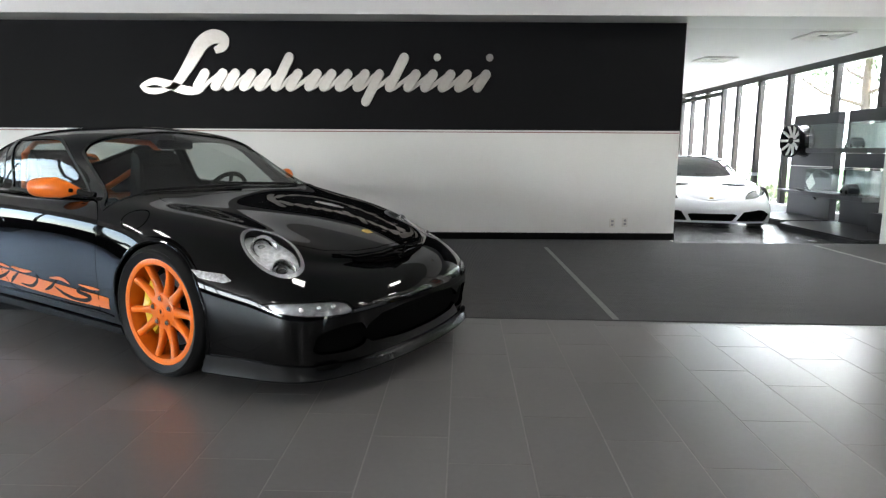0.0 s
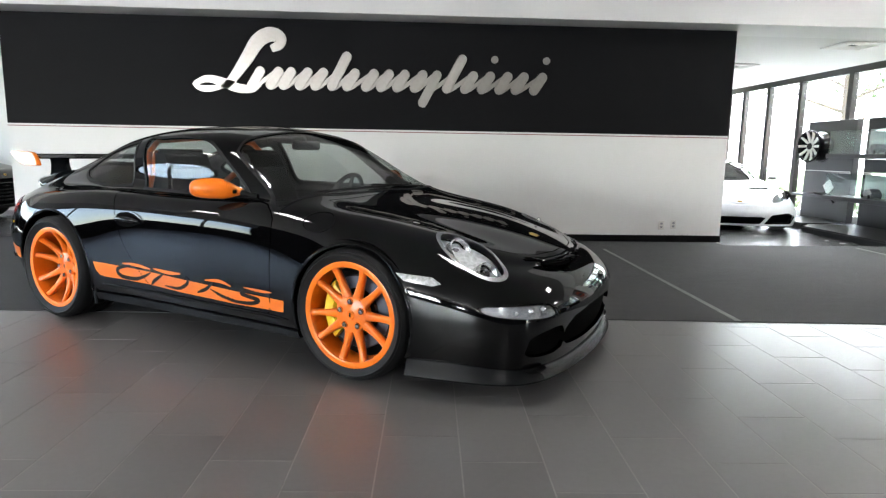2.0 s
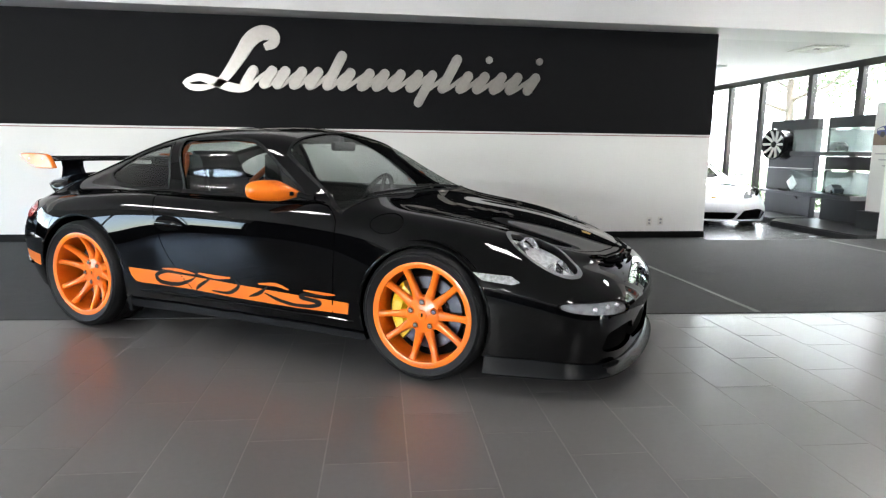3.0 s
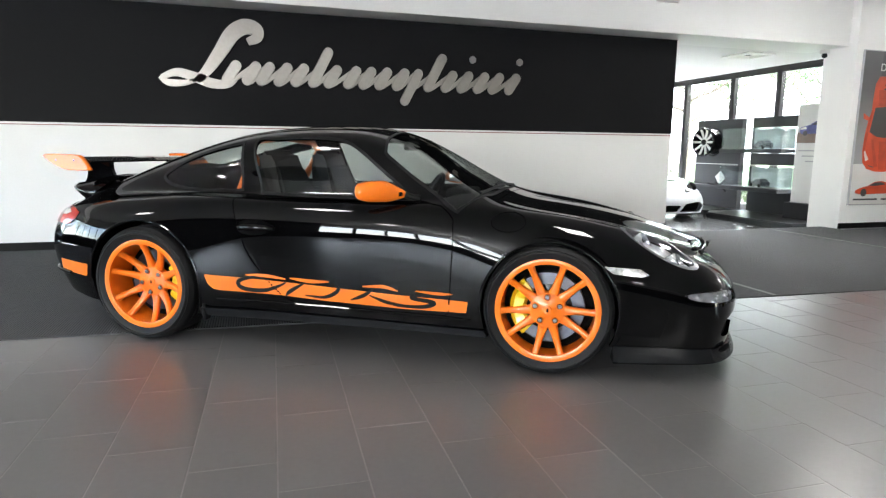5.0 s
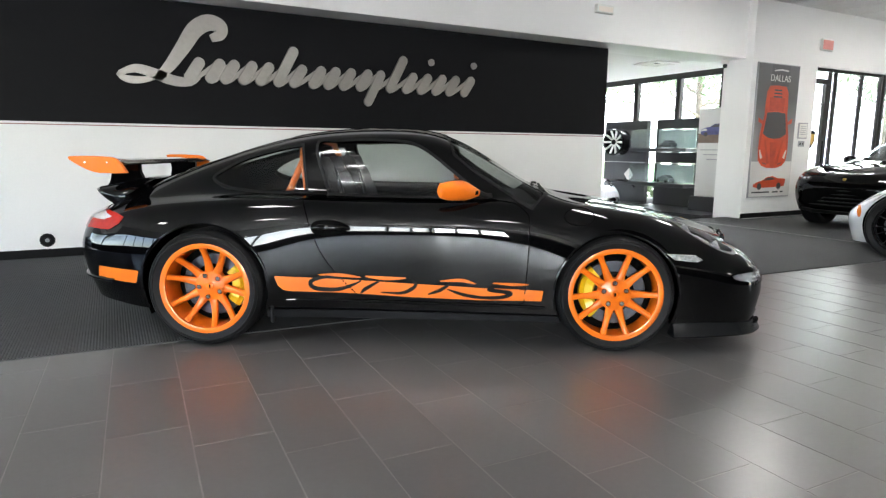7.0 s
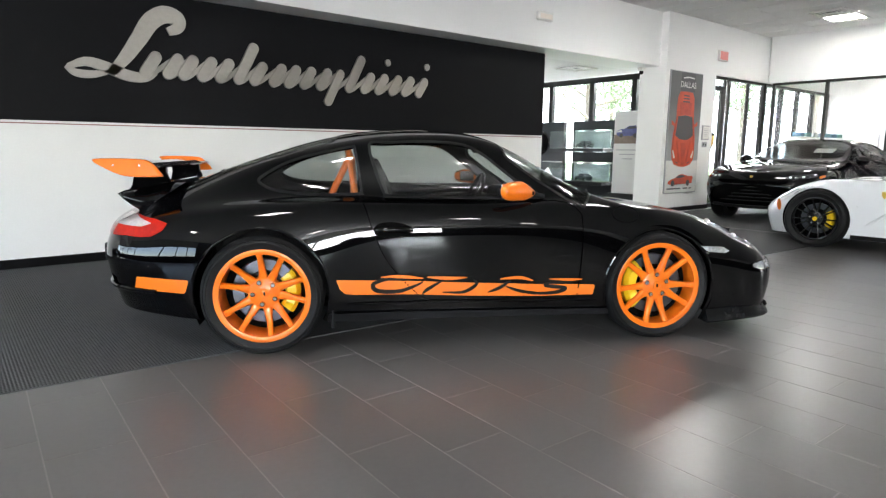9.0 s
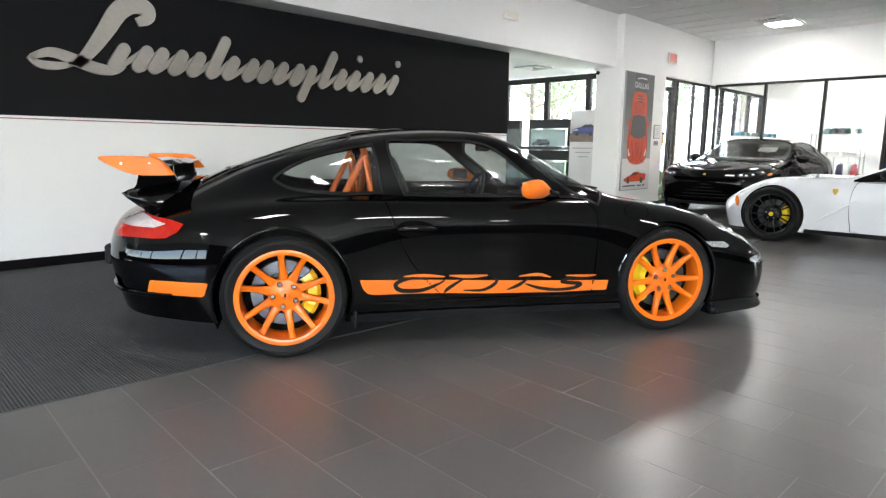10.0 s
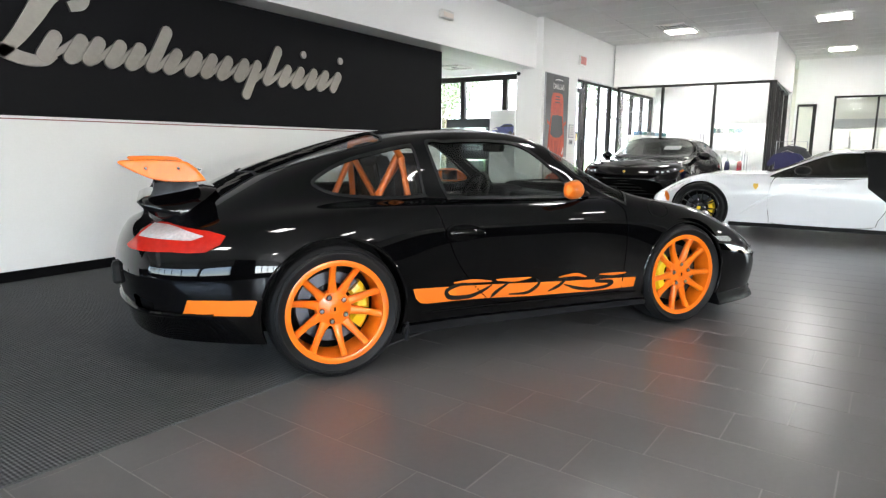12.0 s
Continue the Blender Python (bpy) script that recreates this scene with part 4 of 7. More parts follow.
for s in (-1, 1):
    put("stripe_lettering", COUPE.mesh("stripe_lettering", ink, side=s, lift=0.0032), PLASTICBLACK, car, "black pen-like marks on the stripe")
    for pts, w in fleck_lines:
        put("stripe_fleck", COUPE.mesh("stripe_fleck", COUPE.cut(fleck_sheet, brush(pts, w)), side=s, lift=0.0025), ORANGEFILM, car, "orange fleck over the stripe")
patch = outline(rounded([(-.705, .366), (-.683, .441), (-.39, .436), (-.383, .43), (-.405, .366), (-.415, .358)], 1))
rear_fine = COUPE.sheet(160, 100, 0.6, 5.2, 0.3, 6.2)
for s in (-1, 1):
    put("bumper_stripe", COUPE.mesh("bumper_stripe", COUPE.cut(rear_fine, all_of(half(0, 1, 0, .4), patch)), side=s, lift=0.002), ORANGEFILM, car, "orange film patch on the rear bumper")

# lamps
front_fine = COUPE.sheet(220, 170, 11.5, 17.0, 0.8, 7.6)
marker = all_of(half(0, 1, 0, .6), outline(rounded([(2.615, .575), (2.79, .562), (2.835, .535), (2.80, .524), (2.665, .540)], 1)))
for s in (-1, 1):
    ring_f = COUPE.cut(COUPE.cut(front_fine, grown(head, 0.002)), without(grown(head, -0.012)))
    lamp = put("headlight", COUPE.mesh("headlight", ring_f, side=s, lift=0.002, lip=0.03), LAMPRING, car, "oval headlight with a silver-grey surround")
    g = put("lens", COUPE.mesh("lens", COUPE.cut(front_fine, grown(head, -0.010)), side=s, lift=0.003), LENS, lamp, "clear lens")
    g.visible_shadow = False
    put("reflector", COUPE.mesh("reflector", COUPE.cut(front_fine, grown(head, -0.004)), side=s, lift=-0.040), REFLECTOR, lamp, "bright reflector")
    for c, r in (((2.80, .585, .652), .060), ((2.965, .625, .562), .056)):
        m = Matrix.Translation((c[0] - .011, s * (c[1] - .004), c[2] - .006)) @ Vector((0.86, s * 0.28, 0.42)).to_track_quat("Y", "Z").to_matrix().to_4x4()
        bm = bmesh.new()
        add_lathe(bm, [(0.001, -0.015), (r * .5, -0.008), (r * .8, 0.012), (r * .96, 0.045), (r, 0.047), (r * 1.03, 0.04), (r * .9, -0.02)], 32, m=m)
        add_lathe(bm, [(0.001, 0.022), (r * .3, 0.018), (r * .42, 0.004), (r * .42, -0.01)], 20, m=m)
        part("lamp_bowl", bm, BOWL, lamp, "chrome lamp bowl", smooth=True)
        bm = bmesh.new()
        add_lathe(bm, [(r * .72, 0.016), (r * .80, 0.024), (r * .88, 0.020), (r * .82, 0.010)], 32, m=m, closed=True)
        part("lamp_ring", bm, SHADOWBLACK, lamp, "dark ring in the bowl", smooth=True)
        if c[0] > 2.9:
            bm = bmesh.new()
            add_lathe(bm, [(0.001, 0.042), (r * .25, 0.039), (r * .44, 0.030), (r * .52, 0.015), (r * .52, 0.0)], 24, m=m)
            part("projector_eye", bm, MODELLAMP, lamp, "dark glassy projector eye", smooth=True)
    mk = put("side_marker", COUPE.mesh("side_marker", COUPE.cut(front_fine, marker), side=s, lift=0.006, lip=0.008), MARKER, car, "clear side marker lamp")
    fg = put("front_indicator", COUPE.mesh("front_indicator", COUPE.cut(front_fine, grown(fog, 0.004)), side=s, lift=-0.016), LAMPGREY, car, "clear front lamp strip")
    g = put("lens", COUPE.mesh("lens", COUPE.cut(front_fine, grown(fog, 0.004)), side=s, lift=0.006, lip=0.01), LENS, fg)
    g.visible_shadow = False
    spots = COUPE.at(COUPE.cut(front_fine, grown(fog, -0.018))[0])
    for yt in (.71, .65, .585):
        c = spots[np.argmin(np.hypot(spots[:, 1] - yt, (spots[:, 2] - .425) * .7))]
        bm = bmesh.new()
        bmesh.ops.create_icosphere(bm, subdivisions=2, radius=0.013, matrix=Matrix.Translation((c[0] - 0.014, s * c[1], c[2])))
        part("lamp_bowl", bm, BOWL, fg, smooth=True)
    # tail lamps: red outside, white bar along the top
    tw = all_of(grown(tail, -.007), outline([(-.590, .732), (-.650, .712), (-.76, .714), (-.885, .716), (-.90, .722), (-.82, .780), (-.74, .778), (-.66, .752)]))
    tl = put("tail_light", COUPE.mesh("tail_light", COUPE.cut(COUPE.cut(rear_fine, tail), without(tw)), side=s, lift=0.004, lip=0.02), REDLENS, car, "red tail light with a white bar")
    put("reversing_lens", COUPE.mesh("reversing_lens", COUPE.cut(rear_fine, tw), side=s, lift=0.005), WHITELENS, tl, "white lens")

# fuel flap line, door handles, emblem
flap = lambda p: .088 - np.hypot((p[:, 0] - 2.138), (p[:, 2] - .772) * 1.9 + (p[:, 1] - .80) * 0.1)
flap_sheet = COUPE.cut(COUPE.cut(COUPE.sheet(160, 120, 10.6, 13.0, 2.6, 6.4), all_of(flap, half(0, 1, 0, .6))), without(grown(flap, -0.004)))
put("fuel_flap", COUPE.mesh("fuel_flap", flap_sheet, side=-1, lift=0.0012), SHADOWBLACK, car, "round fuel flap seam")
handle_sheet = COUPE.sheet(120, 90, 6.4, 8.2, 2.0, 4.6)
bowl = outline(rounded([(.612, .702), (.645, .738), (.73, .748), (.81, .730), (.858, .693), (.79, .656), (.70, .642), (.63, .660)], 4))
for d, s in zip(doors, (-1, 1)):
    put("handle_bowl", COUPE.mesh("handle_bowl", COUPE.cut(COUPE.cut(handle_sheet, grown(bowl, 0.002)), without(grown(bowl, -0.008))), side=s, lift=0.006, lip=0.008), PAINT, d, "raised edge of the handle bowl")
    # flat black sheet over the door paints in the shade of the bowl
    put("handle_recess", COUPE.mesh("handle_recess", COUPE.cut(handle_sheet, bowl), side=s, lift=0.0012), SHADOWBLACK, d)
    bm = bmesh.new()
    add_tube(bm, [(.632, s * .872, .695), (.67, s * .884, .700), (.735, s * .887, .701), (.80, s * .884, .698), (.842, s * .870, .692)], [.012, .018, .020, .017, .010], 12)
    part("door_handle", bm, PAINT, d, "black grab handle", smooth=True)
bm = bmesh.new()
add_prism(bm, [(-.024, -.02), (.024, -.02), (.03, .02), (.0, .034), (-.03, .02)][::-1], 0, .004, m=Matrix.Translation((2.985, 0, .683)) @ Matrix.Rotation(radians(18), 4, "Y") @ Matrix.Rotation(radians(90), 4, "Z"), plane="xy")
part("emblem", bm, GOLD, car, "small gold shield emblem")

# grilles
dark = COUPE.sheet(60, 40, 14, 17, 0, 3)
for nm, f in (("front_grille", grille_mid), ("front_grille", grille_side)):
    for s in ((0,) if f is grille_mid else (-1, 1)):
        gr = put(nm, COUPE.mesh(nm, COUPE.cut(COUPE.sheet(90, 60, 13, 17, 0, 3), f), side=s, lift=-0.05), SHADOWBLACK, car, "black intake mesh")
for zz in (.235, .258, .281, .304, .327):
    bm = bmesh.new()
    add_tube(bm, [(3.235 - 0.25 * (y / .5) ** 2, y, zz) for y in (-.32, -.2, -.1, 0, .1, .2, .32)], 0.006, 6)
    part("grille_slat", bm, PLASTICBLACK, car)
# no opening is cut: a black sheet on the skin carries the slot's shade
sl = put("lid_slot", COUPE.mesh("lid_slot", COUPE.cut(COUPE.sheet(320, 240, 14, 17, 3.5, 9), slot), lift=0.006), SHADOWBLACK, car, "black sheet for the shade of the air slot under the front lid")
bm = bmesh.new()
lip_pts = COUPE.at(COUPE.sheet(320, 240, 14, 17, 3.5, 9)[0])
lip_pts = lip_pts[lip_pts[:, 2] > .5]
bar_line = []
for y in (-.37, -.30, -.22, -.14, -.07, 0, .07, .14, .22, .30, .37):
    q = lip_pts[np.argmin(np.hypot(lip_pts[:, 0] - np.interp(abs(y), [0, .12, .28, .40], [3.196, 3.188, 3.150, 3.086]), lip_pts[:, 1] - abs(y)))]
    bar_line.append((q[0] + .004, y, q[2] + .010))
add_tube(bm, bar_line, 0.006, 8)
part("slot_bar", bm, PAINT, sl)
for s in (-1, 1):
    put("rear_vent", COUPE.mesh("rear_vent", COUPE.cut(COUPE.sheet(60, 40, 0.5, 3.5, 0.3, 2.2), rear_vent), side=s, lift=-0.04), SHADOWBLACK, car)

# front splitter lip
bm = bmesh.new()
rows = []
for s in (1, -1):
    us = np.linspace(13.12, 17, 34)
    if s < 0:
        us = us[::-1]
    for u in us if s > 0 else us[1:]:
        q = COUPE.at(np.array([[u, 0.0]]))[0]
        nn = COUPE.normal(np.array([[u, 0.6]]))[0]
        nn = np.array([nn[0], nn[1], 0]) / max(np.hypot(nn[0], nn[1]), 1e-6)
        f = min(1.0, max(0.0, (u - 14.0) / 2.6))
        pr = [(-.010, .180 - .032 * f), (.010, .174 - .030 * f), (.020, .152 - .018 * f), (.031, .130 - .010 * f), (.040, .104), (.032, .095), (-.06, .098)]
        rows.append([bm.verts.new((q[0] + o * nn[0], s * (q[1] + o * nn[1]), z)) for o, z in pr])
for A, B in zip(rows, rows[1:]):
    for k in range(len(A) - 1):
        bm.faces.new((A[k], A[k + 1], B[k + 1], B[k]))
bm.faces.new(rows[0])
bm.faces.new(rows[-1][::-1])
bmesh.ops.recalc_face_normals(bm, faces=bm.faces)
part("front_splitter", bm, SPLIT, car, "grey plastic front splitter lip", smooth=True)

MX, MY, MZ, MW, MA, MB, MC = 1.471, .833, .914, .976, .042, .150, .056
for s in (-1, 1):
    for u0, u1 in ((15.55, 15.95),):
        # black bead on the splitter, its colour stands for the shade in a cutout
        bm = bmesh.new()
        line = []
        for u in np.linspace(u0, u1, 8):
            q = COUPE.at(np.array([[u, 0.0]]))[0]
            nn = COUPE.normal(np.array([[u, 0.6]]))[0]
            nn = np.array([nn[0], nn[1], 0]) / max(np.hypot(nn[0], nn[1]), 1e-6)
            line.append((q[0] + .018 * nn[0], s * (q[1] + .018 * nn[1]), .150))
        add_tube(bm, line, [.004, .012, .014, .014, .014, .014, .012, .004], 8)
        part("splitter_slot", bm, SHADOWBLACK, car, "dark bead for the shade of a slot in the splitter", smooth=True)

# mirrors: long swept shells, the inner end tapering into the foot
for s in (-1, 1):
    out = 0.065 if s > 0 else 0.0        # the far one is folded further out
    cm = Matrix.Translation((MX + out * .45, s * (MY + out), MZ + out * .17)) @ Matrix.Rotation(s * MW, 4, "Z")
    bm = bmesh.new()
    bmesh.ops.create_uvsphere(bm, u_segments=36, v_segments=22, radius=1)
    for v in bm.verts:
        x, y, z = v.co
        k = 1.0 if y < 0.1 else 1 - 0.62 * ((y - 0.1) / 0.9) ** 1.2
        if y < 0:
            k = min(1.9, (1 - abs(y) ** 3.2) ** .3125 / max(1e-3, math.sqrt(max(0, 1 - y * y)))) if y > -.999 else 1.0
        x = max(x, -0.55)
        v.co = Vector((x * MA * k, -s * y * MB, z * MC * k - 0.020 * max(0.0, y)))
    bm.transform(cm)
    bmesh.ops.recalc_face_normals(bm, faces=bm.faces)
    mir = part("door_mirror", bm, ORANGE, car, "orange door mirror", smooth=True)
    bm = bmesh.new()
    add_tube(bm, [cm @ Vector((0.0, -s * MB * .80, -.020)), cm @ Vector((.005, -s * MB * 1.12, -.035)), cm @ Vector((.0, -s * (MB * 1.35 + out), -.042))], [.018, .016, .02], 10)
    part("mirror_arm", bm, PLASTICBLACK, mir, "black mirror arm", smooth=True)
    part("mirror_glass", box((-MA * .64, -.085, -.042), (-MA * .57, .085, .042), .001, m=cm @ Matrix.Translation((0, s * .045, .002))), CHROME, mir, "mirror glass")
    part("mirror_slot", box((MA * .38, -.012, -.026), (MA * .66, .012, -.004), .004, m=cm @ Matrix.Translation((0, -s * MB * .60, 0))), SHADOWBLACK, mir)

# rear wing
CARBON = mat("black_carbon_wing", (0.006, 0.006, 0.007), 0.18, coat=1.0, grain=(200, 0.3))
bm = bmesh.new()
foil = [(-.88, 1.052), (-.84, 1.062), (-.74, 1.066), (-.64, 1.058), (-.575, 1.040), (-.585, 1.030), (-.66, 1.036), (-.76, 1.040), (-.86, 1.044)]
add_prism(bm, foil, -.60, .60)
wing = part("rear_wing", bm, CARBON, car, "black carbon rear wing")
for s in (-1, 1):
    bm = bmesh.new()
    leaf = rounded([(-.935, 1.072), (-.87, 1.084), (-.68, 1.080), (-.62, 1.060), (-.565, .995), (-.572, .982), (-.66, .980), (-.76, .985), (-.85, 1.018)], 5)
    rows = []
    for off, k in ((-.016, .90), (-.012, .97), (-.004, 1.0), (.006, 1.0), (.012, .96)):
        rows.append([bm.verts.new((-.745 + (a[0] + .745) * k, s * (.615 - off * 1.0 + 0.10 * (1.03 - a[1])), 1.032 + (a[1] - 1.032) * k)) for a in leaf])
    for A, B in zip(rows, rows[1:]):
        for k in range(len(A)):
            bm.faces.new((A[k], A[(k + 1) % len(A)], B[(k + 1) % len(A)], B[k]))
    bm.faces.new(rows[0][::-1])
    bm.faces.new(rows[-1])
    bmesh.ops.recalc_face_normals(bm, faces=bm.faces)
    ep = part("wing_endplate", bm, ORANGE, wing, "orange leaf-shaped wing end plate", smooth=False)
    for xx in (-.82, -.68):
        bm = bmesh.new()
        add_lathe(bm, [(.001, -.003), (.006, -.002), (.007, .002)], 10, m=Matrix.Translation((xx, s * .633, 1.045)))
        part("screw", bm, CHROME, wing)
    bm = bmesh.new()
    add_prism(bm, [(-.80, 1.045), (-.60, 1.042), (-.60, .985), (-.57, .92), (-.55, .84), (-.80, .80), (-.84, .865), (-.80, .92), (-.785, .98)], s * .40 - .02, s * .40 + .02)
    bmesh.ops.bevel(bm, geom=[e for e in bm.edges], offset=.006, segments=2, affect="EDGES")
    part("wing_strut", bm, PAINT, wing, "black wing strut")
# raised engine lid under the wing, its ends drawn in
bm = bmesh.new()
rows = []
lid = [(-.50, .925), (-.56, .935), (-.70, .905), (-.84, .882), (-.872, .866), (-.85, .84), (-.80, .80), (-.74, .76)]
for y, q in [(-.53, .25), (-.515, .62), (-.49, .85), *[(v, 1.0) for v in np.linspace(-.45, .45, 13)], (.49, .85), (.515, .62), (.53, .25)]:
    k = 1 - (abs(y) / .53) ** 4
    rows.append([bm.verts.new((-.66 + (x + .66) * q, y, .82 + (z + .018 * k - .82) * q)) for x, z in lid])
for A, B in zip(rows, rows[1:]):
    for k in range(len(A) - 1):
        bm.faces.new((A[k], B[k], B[k + 1], A[k + 1]))
for r in (rows[0], rows[-1]):
    bm.faces.new(r)
bmesh.ops.recalc_face_normals(bm, faces=bm.faces)
lid_me = bpy.data.meshes.new("engine_lid")
bm.to_mesh(lid_me)
bm.free()
lid_me.polygons.foreach_set("use_smooth", [True] * len(lid_me.polygons))
put("engine_lid", lid_me, PAINT, car, "black engine lid with a raised tail")

# rear bumper guards, exhaust, flaps
for y in (-.30, .30):
    part("bumper_guard", box((-1.012, y - .05, .45), (-.94, y + .05, .570), .02, seg=2), PLASTICBLACK, car, "black rubber bumper guard")
bm = bmesh.new()
for y in (-.06, .06):
    add_lathe(bm, [(.04, -.10), (.043, -.10), (.043, .1), (.036, .1), (.036, -.09)], 24, axis="x", m=Matrix.Translation((-.85, y, .29)))
part("exhaust_pipe", bm, DARKRIM, car, "dark twin exhaust pipes", smooth=True)
for s in (-1, 1):
    part("mud_flap", box((.372, s * .85 - .03, .135), (.395, s * .85 + .03, .24), .008), SKIRT, car, "black stone guard behind the sill")

# glossy ridge along the sill under the stripe
sill_pool = COUPE.at(COUPE.sheet(200, 80, 5.0, 12.0, 0.0, 2.0)[0])
for s in (-1, 1):
    pts = []
    for xx in np.linspace(.47, 1.96, 18):
        q = sill_pool[np.argmin(np.hypot(sill_pool[:, 0] - xx, sill_pool[:, 2] - (.275 - .012 * (xx - .4))))]
        pts.append((xx, s * (q[1] + .002), q[2]))
    bm = bmesh.new()
    add_tube(bm, pts, [.003] + [.008] * 16 + [.003], 8)
    part("sill_ridge", bm, PAINT, car, "glossy ridge along the sill", smooth=True)

# polished ridge round the rear bumper
ridge = []
for s in (1, -1):
    us = np.linspace(0, 3.1, 16)
    pts = []
    for u in us:
        vs = np.linspace(.2, 2.2, 60)
        q = COUPE.at(np.stack([np.full(60, u), vs], 1))
        q = q[np.argmin(abs(q[:, 2] - (.372 - .004 * u)))]
        nn = COUPE.normal(np.array([[u, 1.0]]))[0]
        pts.append((q[0] + nn[0] * .006, s * (q[1] + nn[1] * .006), q[2]))
    ridge = ridge + pts[::-1] if s > 0 else ridge + pts[1:]
bm = bmesh.new()
add_tube(bm, ridge, .013, 8)
part("bumper_ridge", bm, PAINT, car, "glossy ridge along the rear bumper", smooth=True)

# floor pan and wheel housings
bm = box((-.60, -.60, .19), (3.05, .60, .26), .02)
add_box(bm, (.42, -.80, .17), (1.95, .80, .22), .01)
part("floor_pan", bm, SHADOWBLACK, car)
for x, R in ((0, .390), (2.356, .375)):
    for s in (-1, 1):
        bm = bmesh.new()
        prof = [(R, .845), (R, .50), (.02, .48)]
        rings = []
        for k in range(25):
            a = -0.45 + (math.pi + 0.9) * k / 24
            rings.append([bm.verts.new((x + r * math.cos(a), s * y, .335 + r * math.sin(a))) for r, y in prof])
        for A, B in zip(rings, rings[1:]):
            for k in range(2):
                bm.faces.new((A[k], A[k + 1], B[k + 1], B[k]))
        part("wheel_housing", bm, SHADOWBLACK, car)

for s in (-1, 1):
    wheel(car, 2.352, .7485, .334, .235, .268, .022, s, ORANGE, math.pi, turn=0.04, spread=(.362, .356), hub_r=.090, bolt_r=.066, arc=1.7, root_w=.062, tip_w=.034)
    wheel(car, 0.004, .766, .338, .300, .265, .080, s, ORANGE, 0.0, turn=0.42, spread=(.362, .356), hub_r=.090, bolt_r=.066, arc=1.4, root_w=.062, tip_w=.034)

# cabin
bm = bmesh.new()
add_box(bm, (1.62, -.66, .60), (1.95, .66, .84), .05, seg=2)
add_box(bm, (1.50, -.66, .70), (1.66, .66, .80), .03, seg=2)
add_box(bm, (1.56, .18, .78), (1.75, .52, .875), .03, seg=2)
part("dashboard", bm, CABIN, car)
bm = bmesh.new()
add_box(bm, (.60, -.74, .24), (1.95, -.68, .80), .02)
add_box(bm, (.60, .68, .24), (1.95, .74, .80), .02)
add_box(bm, (-.30, -.62, .24), (.62, .62, .70), .05)
add_box(bm, (.50, -.11, .24), (1.75, .11, .48), .04)
part("cabin_trim", bm, CABIN, car)
for s in (-1, 1):
    bm = bmesh.new()
    add_box(bm, (.80, s * .36 - .25, .26), (1.32, s * .36 + .25, .42), .05, seg=3)
    add_prism(bm, [(.62, .36), (.86, .36), (.80, .75), (.70, 1.02), (.64, 1.115), (.58, 1.12), (.56, 1.05), (.60, .70)], s * .36 - .24, s * .36 + .24)
    bmesh.ops.bevel(bm, geom=[e for e in bm.edges if e.calc_length() > .2], offset=.03, segments=2, affect="EDGES")
    for v in bm.verts:
        if v.co.z > .80:
            k = 1 - 0.28 * min(1, (v.co.z - .80) / .25)
            v.co.y = s * .36 + (v.co.y - s * .36) * k
    part("seat", bm, SEATCLOTH, car, "dark bucket seat", smooth=False)
bm = bmesh.new()
m = Matrix.Translation((1.42, .36, .80)) @ Matrix.Rotation(radians(-65), 4, "Y")
pts = [m @ Vector((.175 * math.cos(a), .175 * math.sin(a), 0)) for a in np.linspace(0, 2 * math.pi, 33)]
add_tube(bm, pts, .016, 8, cap=False)
for a in (0, math.pi * .75, -math.pi * .75):
    add_tube(bm, [m @ Vector((0, 0, -.02)), m @ Vector((.17 * math.cos(a), .17 * math.sin(a), 0))], .014, 6)
add_lathe(bm, [(.001, .01), (.05, .0), (.06, -.03)], 20, axis="z", m=m)
part("steering_wheel", bm, CABIN, car, "black steering wheel", smooth=True)
# cage behind the seats
tubes = [[(.52, -.56, .40), (.52, -.55, .85), (.49, -.51, 1.09), (.47, -.42, 1.175), (.46, 0, 1.205), (.47, .42, 1.175), (.49, .51, 1.09), (.52, .55, .85), (.52, .56, .40)],
         [(.49, -.45, 1.10), (.27, -.42, .66)], [(.49, .45, 1.10), (.27, .42, .66)],
         [(.50, -.46, 1.08), (.52, .50, .55)], [(.50, .46, 1.08), (.52, -.50, .55)], [(.52, -.55, .78), (.52, .55, .78)]]
for t in tubes:
    bm = bmesh.new()
    add_tube(bm, t, .021, 12)
    part("cage_tube", bm, CAGE, car, "orange roll cage tube", smooth=True)
bm = bmesh.new()
add_box(bm, (1.36, -.13, 1.125), (1.395, .13, 1.185), .02, seg=2)
add_tube(bm, [(1.38, 0, 1.17), (1.36, 0, 1.215)], .01, 6)
part("rear_view_mirror", bm, CABIN, car)
# wipers
for y0, y1 in ((-.62, .02), (-.08, .50)):
    bm = bmesh.new()
    def on(x, y, up):
        i = np.argmin(np.hypot(*(COUPE.at(whole[0])[:, :2] - [x, abs(y)]).T) + 9 * (COUPE.at(whole[0])[:, 2] < .7))
        q = COUPE.at(whole[0])[i]
        return (x, y, q[2] + up)
    add_tube(bm, [on(1.955, y0, .012), on(1.965, (y0 + y1) / 2, .016), on(1.985, y1, .012)], .008, 6)
    part("wiper", bm, PLASTICBLACK, car, "black wiper arm")

# rolled lips round the wheel arches
pool = COUPE.at(COUPE.sheet(500, 160, 2.0, 15.0, 0.0, 5.0)[0])
pool = pool[pool[:, 1] > .6]
